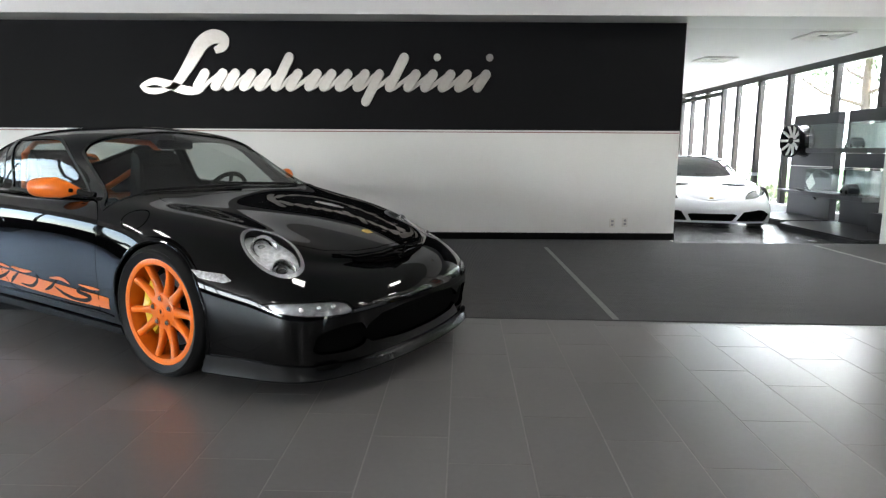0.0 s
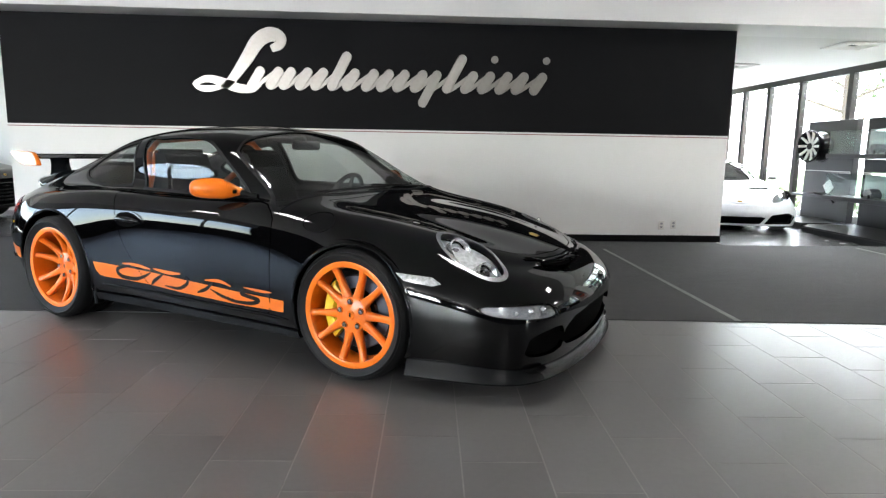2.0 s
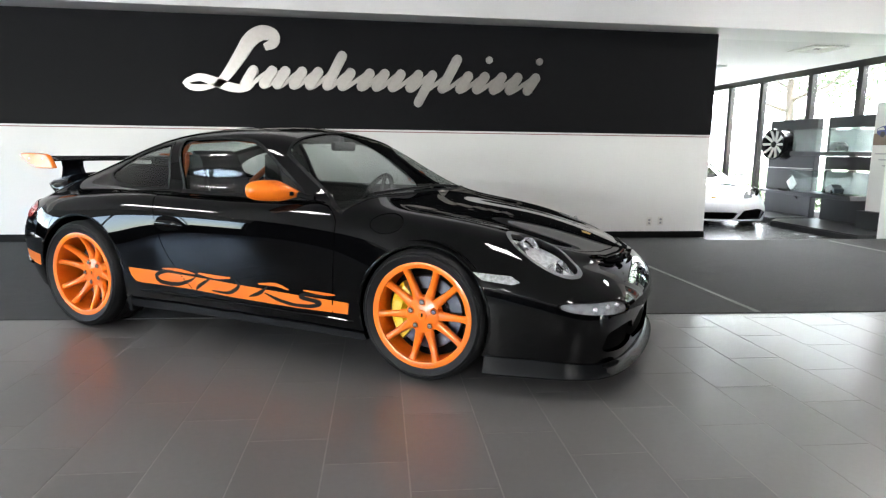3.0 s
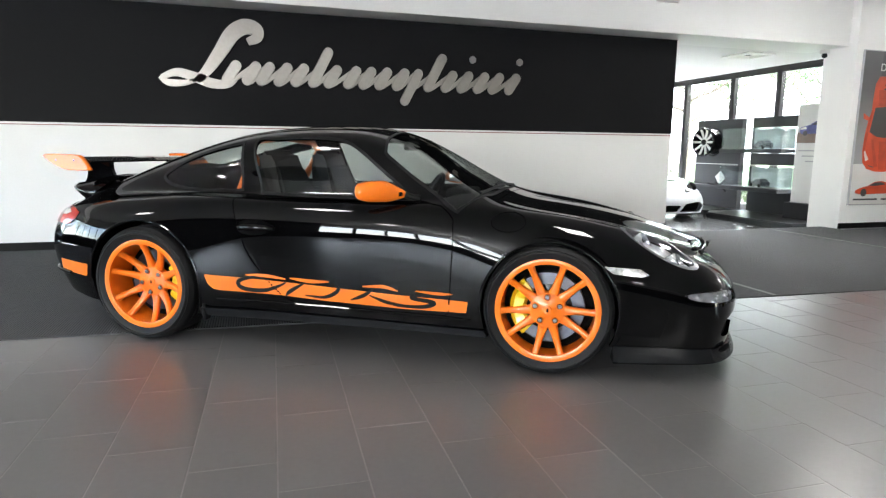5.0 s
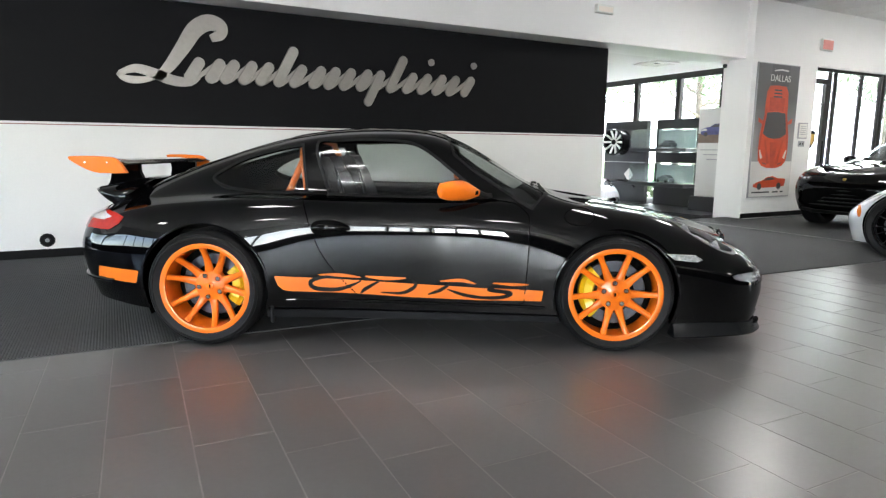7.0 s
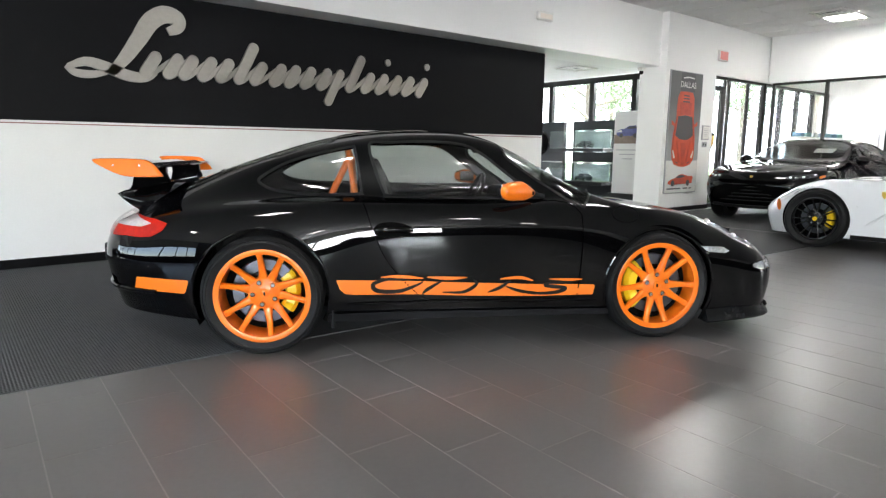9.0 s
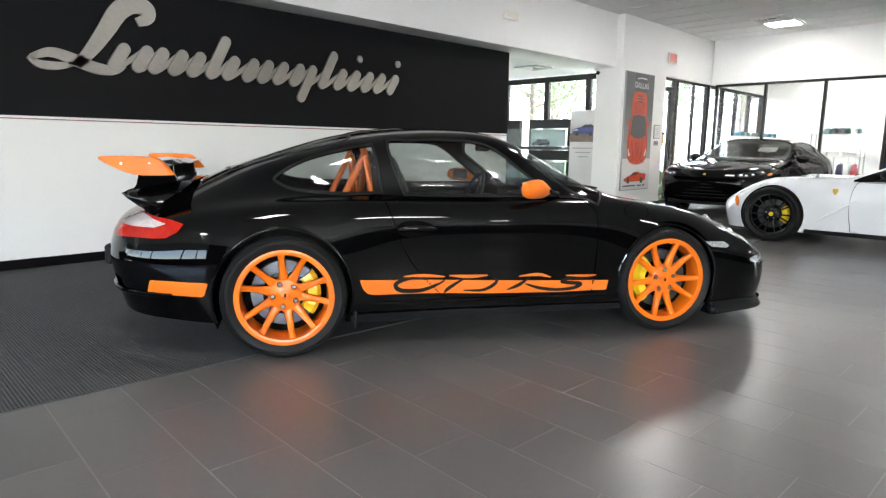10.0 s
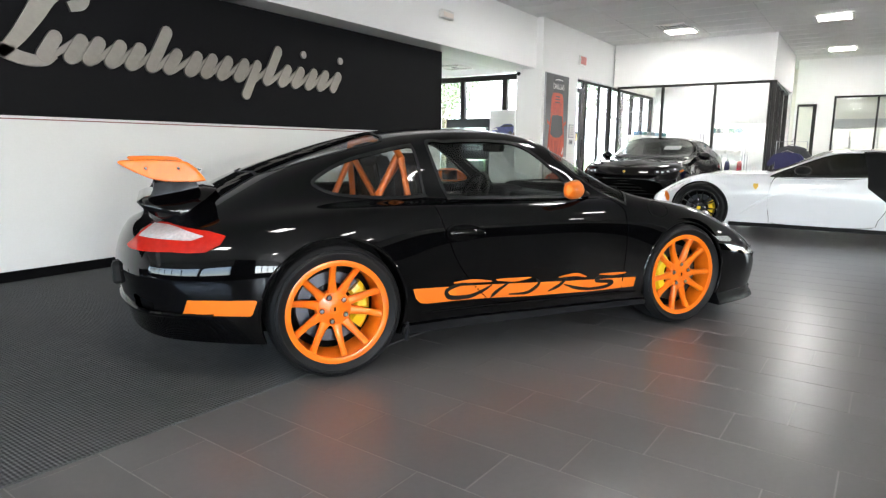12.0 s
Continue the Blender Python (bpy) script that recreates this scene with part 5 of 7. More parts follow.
for xc, zc, r in ((0, .344, .372), (2.356, .334, .351)):
    line = []
    for a in np.linspace(-.28, math.pi + .28, 44):
        tx, tz = xc + r * math.cos(a), zc + r * math.sin(a)
        d = np.hypot(pool[:, 0] - tx, pool[:, 2] - tz)
        near = np.argsort(d)[:4]
        w = 1 / (d[near] + .002)
        line.append((tx, float((pool[near, 1] * w).sum() / w.sum()), tz))
    for k in range(2):
        ys = [p[1] for p in line]
        line = [(p[0], (ys[max(0, i - 1)] + 2 * ys[i] + ys[min(len(ys) - 1, i + 1)]) / 4, p[2]) for i, p in enumerate(line)]
    for s in (-1, 1):
        bm = bmesh.new()
        add_tube(bm, [(p[0], s * (p[1] - .003), p[2]) for p in line], .0085, 8)
        part("arch_lip", bm, PAINT, car, "rolled lip of the wheel arch", smooth=True)

# ---- the other cars of the showroom ----
def simple_cabin(root, x0, x1, w, z0, z1, seats):
    bm = box((x0, -w, z0), (x1, w, z0 + 0.12), 0.03)
    add_box(bm, (x1 - 0.35, -w, z0 + 0.1), (x1, w, z1), 0.05, seg=2)
    part("dashboard", bm, CABIN, root)
    for xs, ys in seats:
        bm = bmesh.new()
        add_box(bm, (xs - 0.1, ys - 0.24, z0 + 0.1), (xs + 0.45, ys + 0.24, z0 + 0.25), 0.05, seg=2)
        add_prism(bm, [(xs - .12, z0 + .2), (xs + .08, z0 + .2), (xs - .1, z1 + .12), (xs - .2, z1 + .12)], ys - .22, ys + .22)
        part("seat", bm, SEATCLOTH, root)


def housings(root, xs, R, yi, yo):
    for x in xs:
        for s in (-1, 1):
            bm = bmesh.new()
            rings = []
            for k in range(21):
                a = -0.4 + (math.pi + 0.8) * k / 20
                rings.append([bm.verts.new((x + r * math.cos(a), s * y, R + r * math.sin(a))) for r, y in ((R + .05, yo), (R + .05, yi), (.02, yi))])
            for A, B in zip(rings, rings[1:]):
                for k in range(2):
                    bm.faces.new((A[k], A[k + 1], B[k + 1], B[k]))
            part("wheel_housing", bm, SHADOWBLACK, root)


def shell(sk, root, paint, holes, seams, nu=110, nv=64):
    """Body, with holes cut and separate panels along seams: (name, outline, both sides?)."""
    whole = sk.sheet(nu, nv)
    skin = whole
    for f in holes:
        skin = sk.cut(skin, without(f))
    rest = skin
    for nm, f, sided in seams:
        rest = sk.cut(rest, without(grown(f, .003)))
    put("body", sk.mesh("body", rest, lip=.02), paint, root)
    made = {}
    for nm, f, sided in seams:
        pc = sk.cut(skin, grown(f, -.003))
        made[nm] = [put(nm, sk.mesh(nm, pc, side=s, lip=.015), paint, root) for s in ((-1, 1) if sided else (0,))]
    return whole, made


def glass_set(sk, root, whole, items, glass=None):
    for nm, f, sided in items:
        for s in ((-1, 1) if sided else (0,)):
            p = put(nm, sk.mesh(nm, sk.cut(whole, grown(f, .002)), side=s, lift=-.006), glass or DARKGLASS, root, "tinted glass")
            p.visible_shadow = False


# white front-engined grand tourer
GT = Skin([
    ([-0.9, -0.86, -0.75, -0.45, 0, 0.5, 1.1, 1.7, 2.2, 2.72, 3.032, 3.319, 3.442], [0, 0.55, 0.85, 0.93, 0.95, 0.92, 0.9, 0.9, 0.9, 0.93, 0.9, 0.66, 0], [0.25, 0.25, 0.22, 0.2, 0.18, 0.15, 0.14, 0.14, 0.14, 0.15, 0.15, 0.14, 0.13]),
    ([-0.95, -0.9, -0.78, -0.45, 0, 0.5, 1.1, 1.7, 2.2, 2.72, 3.048, 3.36, 3.491], [0, 0.58, 0.88, 0.95, 0.975, 0.95, 0.91, 0.9, 0.92, 0.955, 0.93, 0.7, 0], [0.42, 0.42, 0.4, 0.38, 0.36, 0.34, 0.33, 0.33, 0.33, 0.34, 0.34, 0.33, 0.32]),
    ([-0.98, -0.93, -0.8, -0.45, 0, 0.5, 1.1, 1.7, 2.2, 2.72, 3.048, 3.36, 3.515], [0, 0.58, 0.88, 0.955, 0.98, 0.965, 0.945, 0.935, 0.945, 0.96, 0.92, 0.67, 0], [0.65, 0.65, 0.64, 0.63, 0.62, 0.6, 0.59, 0.59, 0.59, 0.58, 0.54, 0.48, 0.44]),
    ([-0.93, -0.88, -0.76, -0.42, 0, 0.5, 1.1, 1.65, 2.15, 2.65, 2.991, 3.278, 3.442], [0, 0.52, 0.8, 0.86, 0.88, 0.87, 0.865, 0.86, 0.85, 0.84, 0.79, 0.56, 0], [0.88, 0.88, 0.88, 0.89, 0.88, 0.83, 0.81, 0.80, 0.80, 0.805, 0.72, 0.58, 0.52]),
    ([-0.85, -0.8, -0.7, -0.4, 0, 0.45, 1.0, 1.5, 2.0, 2.6, 2.95, 3.237, 3.409], [0, 0.4, 0.62, 0.68, 0.7, 0.73, 0.74, 0.7, 0.66, 0.63, 0.58, 0.42, 0], [0.93, 0.93, 0.934, 0.952, 1.002, 1.038, 1.052, 0.975, 0.832, 0.825, 0.75, 0.61, 0.54]),
    ([-0.84, -0.79, -0.69, -0.38, 0.0, 0.45, 0.95, 1.35, 1.9, 2.55, 2.933, 3.22, 3.401], [0, 0.25, 0.4, 0.45, 0.5, 0.55, 0.57, 0.54, 0.45, 0.38, 0.33, 0.22, 0], [0.937, 0.937, 0.941, 0.973, 1.067, 1.139, 1.15, 1.103, 0.855, 0.82, 0.745, 0.615, 0.545]),
    ([-0.84, -0.79, -0.69, -0.38, 0.0, 0.45, 0.95, 1.35, 1.9, 2.55, 2.933, 3.22, 3.401], [0, 0, 0, 0, 0, 0, 0, 0, 0, 0, 0, 0, 0], [0.941, 0.941, 0.944, 0.98, 1.088, 1.168, 1.178, 1.135, 0.875, 0.838, 0.76, 0.625, 0.55]),
])
gt = thing("grand_tourer", pose(4.544, 1.196, 0, 0, 0, 92), "white grand tourer with black wheels and a black rear buttress", "car")
g_arch = any_of(ring(0, .36, .385), ring(2.72, .35, .375))
g_side = all_of(half(0, 1, 0, .45), outline(rounded([(.05, .96), (.3, 1.055), (.62, 1.112), (.95, 1.122), (1.2, 1.098), (1.45, 1.01), (1.86, .826), (1.72, .803), (.6, .835), (.15, .90)], 4)))
g_line = lambda p: np.interp(p[:, 0], [1.15, 1.35, 1.95, 2.2], [1.145, 1.08, .825, .74])
g_screen = all_of(lambda p: p[:, 2] - g_line(p), lambda p: p[:, 0] - 1.22 - .06 * (p[:, 1] / .5) ** 2, lambda p: 1.98 - .10 * (p[:, 1] / .75) ** 2 - p[:, 0])
g_rear = all_of(outline([(-.55, -.1), (-.55, .42), (.35, .45), (.38, -.1)], (0, 1)), half(0, 0, 1, .9))
g_door = all_of(half(0, 1, 0, .6), outline(rounded([(.50, .825), (.52, .60), (.66, .30), (.78, .20), (1.74, .19), (1.85, .26), (1.875, .55), (1.83, .78), (1.7, .795), (1.0, .80)], 3)))
g_vent = all_of(half(1, 0, 0, 3.1), outline(rounded([(-.45, .17), (.45, .17), (.40, .34), (-.40, .34)], 3), (1, 2)))
g_lamp = all_of(half(0, 1, 0, .3), half(0, 0, 1, .5), outline(rounded([(3.27, .52), (3.05, .66), (2.86, .735), (2.84, .72), (3.02, .625), (3.24, .49)], 2)))
whole, made = shell(GT, gt, WHITEPAINT, [g_arch, g_side, g_screen, g_rear, g_vent, g_lamp], [("door", g_door, True)])
glass_set(GT, gt, whole, [("side_window", g_side, True), ("windscreen", g_screen, False), ("rear_window", g_rear, False)])
g_black = all_of(half(0, 1, 0, .3), outline([(.80, .70), (.56, .50), (.40, .60), (.25, .85), (.20, .995), (.35, 1.08), (.75, 1.14), (.87, 1.135), (.81, .90)]))
for s in (-1, 1):
    put("rear_buttress", GT.mesh("rear_buttress", GT.cut(GT.sheet(160, 120, 3, 8, 1, 6), g_black), side=s, lift=.006, lip=.004), PLASTICBLACK, gt, "black rear buttress")
gt_pool = GT.at(GT.sheet(220, 120, 6, 10, .3, 4)[0])
put("front_grille", GT.mesh("front_grille", GT.cut(whole, g_vent), lift=-.05), SHADOWBLACK, gt, "black intake")
for s in (-1, 1):
    put("headlight", GT.mesh("headlight", GT.cut(GT.sheet(120, 80, 8, 12, 1, 6), g_lamp), side=s, lift=-.004), REFLECTOR, gt, "slim headlight")
    mk = all_of(half(0, 1, 0, .5), outline(rounded([(3.13, .50), (3.18, .56), (3.215, .54), (3.17, .44), (3.13, .43)], 2)))
    put("side_marker", GT.mesh("side_marker", GT.cut(GT.sheet(120, 80, 8, 12, .5, 4), mk), side=s, lift=.003), AMBER, gt, "amber side marker")
    line = []
    for x, z in ((2.235, .285), (2.16, .335), (2.06, .405), (1.98, .465), (1.90, .525), (1.83, .560), (1.76, .575)):
        q = gt_pool[np.argmin(np.hypot(gt_pool[:, 0] - x, gt_pool[:, 2] - z))]
        line.append((x, s * (q[1] - .012), z))
    bm = bmesh.new()
    add_tube(bm, line, [.010, .020, .024, .026, .024, .020, .010], 10)
    part("side_crease", bm, WHITEPAINT, gt, "sculpted crease behind the front wheel", smooth=True)
    bm = bmesh.new()
    add_lathe(bm, [(.001, -.004), (.008, -.003), (.010, .004)], 12, m=Matrix.Translation((2.276, s * .945, .526)))
    part("flank_lamp", bm, SHADOWBLACK, gt, "small dark flank lamp", smooth=True)
    bm = bmesh.new()
    add_prism(bm, [(-.030, .040), (.030, .040), (.030, 0), (0, -.043), (-.030, 0)], 0, .004, m=Matrix.Translation((2.03, s * .945, .675)))
    part("emblem", bm, GOLD, gt, "yellow shield emblem")
    bm = bmesh.new()
    bmesh.ops.create_uvsphere(bm, u_segments=16, v_segments=10, radius=1, matrix=Matrix.Translation((1.50, s * 1.0, .90)) @ Matrix.Diagonal((.10, .09, .06, 1)))
    add_tube(bm, [(1.53, s * .95, .89), (1.60, s * .86, .83)], .015, 6)
    part("door_mirror", bm, PLASTICBLACK, gt, "black door mirror", smooth=True)
    wheel(gt, 2.72, .835, .352, .26, .268, .03, s, DARKRIM, math.pi, pairs=7, spread=(.15, .20), cal_mat=CALIPER, arc=1.25, root_w=.030, tip_w=.020)
    bm = bmesh.new()
    add_lathe(bm, [(.001, -.005), (.026, -.004), (.027, .004), (.001, .005)], 20, m=Matrix.Translation((2.72, s * .940, .352)))
    part("hub_cap", bm, CALIPER, gt, "yellow hub cap", smooth=True)
    wheel(gt, 0.0, .82, .362, .31, .268, .06, s, DARKRIM, 0.0, pairs=5, cal_mat=CALIPER)
    bm = bmesh.new()
    add_prism(bm, [(.45, .14), (2.33, .14), (2.33, .19), (.45, .19)], s * .86, s * .93)
    part("side_skirt", bm, PLASTICBLACK, gt, "black side skirt")
housings(gt, (0, 2.72), .35, .55, .90)
part("floor_pan", box((-.8, -.60, .15), (3.3, .60, .24), .02), SHADOWBLACK, gt)
simple_cabin(gt, .2, 1.85, .68, .28, .80, ((.75, -.36), (.75, .36)))

# black sport utility car
SUV = Skin([
    ([-0.92, -0.88, -0.78, -0.5, 0, 0.5, 1.3, 2.1, 2.5, 3.0, 3.4, 3.72, 3.84], [0, 0.6, 0.85, 0.93, 0.96, 0.93, 0.92, 0.92, 0.93, 0.96, 0.92, 0.74, 0], [0.32, 0.32, 0.31, 0.3, 0.28, 0.27, 0.27, 0.27, 0.27, 0.28, 0.28, 0.27, 0.27]),
    ([-1.0, -0.95, -0.83, -0.5, 0, 0.5, 1.3, 2.1, 2.5, 3.0, 3.43, 3.8, 3.93], [0, 0.62, 0.9, 0.98, 1.0, 0.98, 0.96, 0.96, 0.97, 1.0, 0.96, 0.79, 0], [0.52, 0.52, 0.52, 0.51, 0.5, 0.49, 0.48, 0.48, 0.48, 0.49, 0.5, 0.5, 0.5]),
    ([-1.02, -0.97, -0.85, -0.5, 0, 0.5, 1.3, 2.1, 2.5, 3.0, 3.43, 3.8, 3.94], [0, 0.62, 0.9, 0.98, 1.005, 0.985, 0.97, 0.97, 0.975, 0.995, 0.95, 0.78, 0], [0.8, 0.8, 0.8, 0.8, 0.8, 0.79, 0.78, 0.78, 0.78, 0.78, 0.77, 0.74, 0.73]),
    ([-0.93, -0.88, -0.78, -0.48, 0, 0.5, 1.3, 2.05, 2.45, 2.95, 3.35, 3.7, 3.84], [0, 0.58, 0.84, 0.91, 0.93, 0.92, 0.91, 0.905, 0.9, 0.89, 0.85, 0.69, 0], [1.074, 1.074, 1.074, 1.074, 1.068, 1.062, 1.05, 1.037, 1.025, 1.0, 0.965, 0.90, 0.875]),
    ([-0.75, -0.72, -0.65, -0.35, 0.05, 0.5, 1.25, 1.85, 2.4, 2.9, 3.3, 3.6, 3.76], [0, 0.45, 0.68, 0.75, 0.78, 0.8, 0.81, 0.78, 0.7, 0.63, 0.58, 0.45, 0], [1.175, 1.175, 1.187, 1.238, 1.283, 1.299, 1.304, 1.234, 1.078, 1.035, 1.005, 0.94, 0.90]),
    ([-0.72, -0.69, -0.62, -0.33, 0.05, 0.5, 1.2, 1.75, 2.35, 2.88, 3.28, 3.58, 3.74], [0, 0.3, 0.45, 0.52, 0.56, 0.6, 0.61, 0.58, 0.45, 0.38, 0.34, 0.25, 0], [1.257, 1.257, 1.292, 1.368, 1.431, 1.46, 1.472, 1.378, 1.084, 1.048, 1.018, 0.955, 0.91]),
    ([-0.72, -0.69, -0.62, -0.33, 0.05, 0.5, 1.2, 1.72, 2.35, 2.88, 3.28, 3.58, 3.74], [0, 0, 0, 0, 0, 0, 0, 0, 0, 0, 0, 0, 0], [1.269, 1.269, 1.304, 1.386, 1.45, 1.484, 1.497, 1.409, 1.097, 1.06, 1.03, 0.965, 0.915]),
])
suv = thing("sport_utility_car", pose(9.12, 5.60, 0, 0, 0, 180) @ Matrix.Scale(.93, 4), "low glossy black sport utility car with dark wheels", "car")
s_arch = any_of(ring(0, .40, .43), ring(3.0, .40, .43))
s_side = all_of(half(0, 1, 0, .5), outline(rounded([(-.25, 1.122), (.0, 1.308), (.4, 1.402), (1.1, 1.418), (1.45, 1.362), (1.85, 1.207), (2.10, 1.072), (1.9, 1.060), (.8, 1.077), (.0, 1.093)], 4)))
s_line = lambda p: np.interp(p[:, 0], [1.2, 1.45, 1.85, 2.3, 2.6], [1.485, 1.418, 1.275, 1.068, 0.95])
s_screen = all_of(lambda p: p[:, 2] - s_line(p), lambda p: p[:, 0] - 1.42 - .08 * (p[:, 1] / .5) ** 2, lambda p: 2.33 - .15 * (p[:, 1] / .7) ** 2 - p[:, 0])
s_rear = all_of(outline([(-.62, -.1), (-.62, .45), (-.15, .48), (-.12, -.1)], (0, 1)), half(0, 0, 1, 1.15))
s_door = all_of(half(0, 1, 0, .6), outline([(.98, 1.09), (.98, .36), (2.05, .36), (2.12, .7), (2.05, 1.04)]))
s_mouth = all_of(half(1, 0, 0, 3.4), outline(rounded([(-.66, .34), (.66, .34), (.74, .52), (.50, .66), (-.50, .66), (-.74, .52)], 2), (1, 2)))
s_slit = all_of(half(1, 0, 0, 3.2), outline([(-.52, .69), (.52, .69), (.64, .755), (-.64, .755)], (1, 2)))
s_lamp = all_of(half(1, 0, 0, 3.0), outline(rounded([(.56, .785), (.70, .775), (.88, .815), (.93, .850), (.86, .895), (.60, .850), (.55, .82)], 2), (1, 2)))
whole, made = shell(SUV, suv, PAINT, [s_arch, s_side, s_screen, s_rear, s_mouth, s_slit, s_lamp], [("door", s_door, True)])
glass_set(SUV, suv, whole, [("side_window", s_side, True), ("windscreen", s_screen, False), ("rear_window", s_rear, False)], MIDGLASS)
for nm, f in (("front_grille", s_mouth), ("front_grille", s_slit)):
    put(nm, SUV.mesh(nm, SUV.cut(whole, f), lift=-.05), SHADOWBLACK, suv, "black honeycomb grille")
for z in (.39, .45, .51, .57, .63):
    bm = bmesh.new()
    add_tube(bm, [(3.90 - .14 * (y / .6) ** 2, y, z) for y in (-.6, -.3, 0, .3, .6)], .012, 6)
    part("grille_slat", bm, PLASTICBLACK, suv)
for s in (-1, 1):
    sl = put("headlight", SUV.mesh("headlight", SUV.cut(SUV.sheet(120, 80, 8, 12, 1, 6), s_lamp), side=s, lift=-.003), MODELLAMP, suv, "slim headlight")
    pool = SUV.at(SUV.cut(SUV.sheet(120, 80, 8, 12, 1, 6), s_lamp)[0])
    for y, z in ((.62, .815), (.70, .818), (.78, .832)):
        q = pool[np.argmin(np.hypot(pool[:, 1] - y, pool[:, 2] - z))]
        part("lamp_cell", box((-.014, -.022, -.014), (.014, .022, .014), .006, m=Matrix.Translation((q[0], s * q[1], q[2])) @ Matrix.Rotation(s * .5, 4, "Z")), REFLECTOR, sl, "bright lamp cell")
    mk = all_of(half(0, 1, 0, .5), outline(rounded([(3.30, .86), (3.48, .84), (3.48, .805), (3.31, .825)], 2)))
    put("side_marker", SUV.mesh("side_marker", SUV.cut(SUV.sheet(120, 80, 8, 12, 1, 6), mk), side=s, lift=.004), AMBER, suv, "amber side marker")
    bm = bmesh.new()
    bmesh.ops.create_uvsphere(bm, u_segments=16, v_segments=10, radius=1, matrix=Matrix.Translation((1.90, s * 1.05, 1.10)) @ Matrix.Diagonal((.09, .12, .085, 1)))
    add_tube(bm, [(1.92, s * 1.0, 1.07), (1.97, s * .90, 1.02)], .02, 6)
    part("door_mirror", bm, PAINT, suv, "black door mirror", smooth=True)
    wheel(suv, 3.0, .86, .385, .28, .285, .03, s, DARKRIM, math.pi)
    wheel(suv, 0.0, .85, .385, .30, .285, .05, s, DARKRIM, 0.0)
    bm = bmesh.new()
    add_prism(bm, [(.4, .26), (2.6, .26), (2.6, .33), (.4, .33)], s * .88, s * .96)
    part("side_skirt", bm, PLASTICBLACK, suv, "black side skirt")
bm = bmesh.new()
add_tube(bm, [(3.74, -.72, .30), (3.88, -.45, .29), (3.93, 0, .29), (3.88, .45, .29), (3.74, .72, .30)], .03, 8)
part("front_splitter", bm, PLASTICBLACK, suv, "black front lip")
for s in (-1, 1):
    for y0, z0, y1, z1, r in ((.46, .665, .66, .43, .026), (.66, .43, .58, .335, .022), (.30, .50, .62, .50, .016)):
        bm = bmesh.new()
        add_tube(bm, [(3.905 - .17 * (y0 / .6) ** 2, s * y0, z0), (3.905 - .17 * ((y0 + y1) / 1.2) ** 2, s * (y0 + y1) / 2, (z0 + z1) / 2), (3.905 - .17 * (y1 / .6) ** 2, s * y1, z1)], r, 6)
        part("intake_blade", bm, PAINT, suv, "angled black intake blade", smooth=True)
part("emblem", box((3.86, -.025, .785), (3.91, .025, .83), .006), GOLD, suv, "small gold emblem")
part("windscreen_sticker", box((-.10, -.17, -.003), (.10, .17, .003), 0, m=Matrix.Translation((1.70, .34, 1.275)) @ Matrix.Rotation(radians(22), 4, "Y")), PLASTICWHITE, suv, "white paper behind the windscreen")
housings(suv, (0, 3.0), .40, .58, .94)
part("floor_pan", box((-.8, -.62, .26), (3.6, .62, .36), .02), SHADOWBLACK, suv)
simple_cabin(suv, -.2, 2.2, .72, .50, .95, ((1.0, -.38), (1.0, .38), (.1, -.38), (.1, .38)))

# white wedge-shaped supercar in the far showroom
SC = Skin([
    ([-.75, -.72, -.65, -.4, 0, .5, 1.1, 1.7, 2.1, 2.62, 3.0, 3.32, 3.46], [0, .55, .85, .93, .94, .92, .9, .9, .9, .93, .92, .78, 0], [.2, .2, .2, .18, .15, .13, .12, .12, .12, .13, .13, .12, .12]),
    ([-.8, -.77, -.7, -.42, 0, .5, 1.1, 1.7, 2.1, 2.62, 3.02, 3.38, 3.53], [0, .57, .88, .95, .96, .93, .905, .9, .92, .95, .93, .79, 0], [.35, .35, .35, .34, .33, .32, .31, .31, .31, .32, .31, .29, .28]),
    ([-.8, -.77, -.7, -.42, 0, .5, 1.1, 1.7, 2.1, 2.62, 3.02, 3.36, 3.50], [0, .57, .88, .95, .965, .94, .91, .9, .92, .945, .90, .72, 0], [.6, .6, .6, .6, .6, .58, .56, .55, .55, .54, .49, .43, .39]),
    ([-.74, -.71, -.64, -.38, 0, .5, 1.1, 1.7, 2.1, 2.58, 2.97, 3.30, 3.44], [0, .5, .8, .86, .87, .84, .82, .82, .82, .82, .78, .6, 0], [.85, .85, .86, .86, .85, .83, .80, .77, .745, .71, .62, .51, .45]),
    ([-.7, -.66, -.6, -.35, 0, .45, 1.0, 1.6, 2.15, 2.6, 2.95, 3.26, 3.40], [0, .38, .6, .65, .67, .68, .68, .66, .62, .58, .52, .38, 0], [.9, .9, .92, .94, .96, .98, .97, .90, .775, .70, .625, .525, .46]),
    ([-.7, -.66, -.6, -.35, 0, .45, 1.0, 1.6, 2.15, 2.6, 2.95, 3.26, 3.40], [0, .25, .38, .42, .46, .5, .51, .5, .44, .38, .33, .24, 0], [.93, .93, .96, 1.0, 1.06, 1.10, 1.12, 1.0, .79, .705, .63, .535, .465]),
    ([-.7, -.66, -.6, -.35, 0, .45, 1.0, 1.6, 2.15, 2.6, 2.95, 3.26, 3.40], [0] * 13, [.94, .94, .97, 1.02, 1.09, 1.145, 1.165, 1.05, .81, .72, .64, .54, .47]),
])
sc_at = pose(5.03, 13.12, -0.10, 0, 0, -103)
sc = thing("supercar", sc_at, "white wedge-shaped supercar with a black lower intake", "car")
c_arch = any_of(ring(0, .345, .375), ring(2.62, .335, .365))
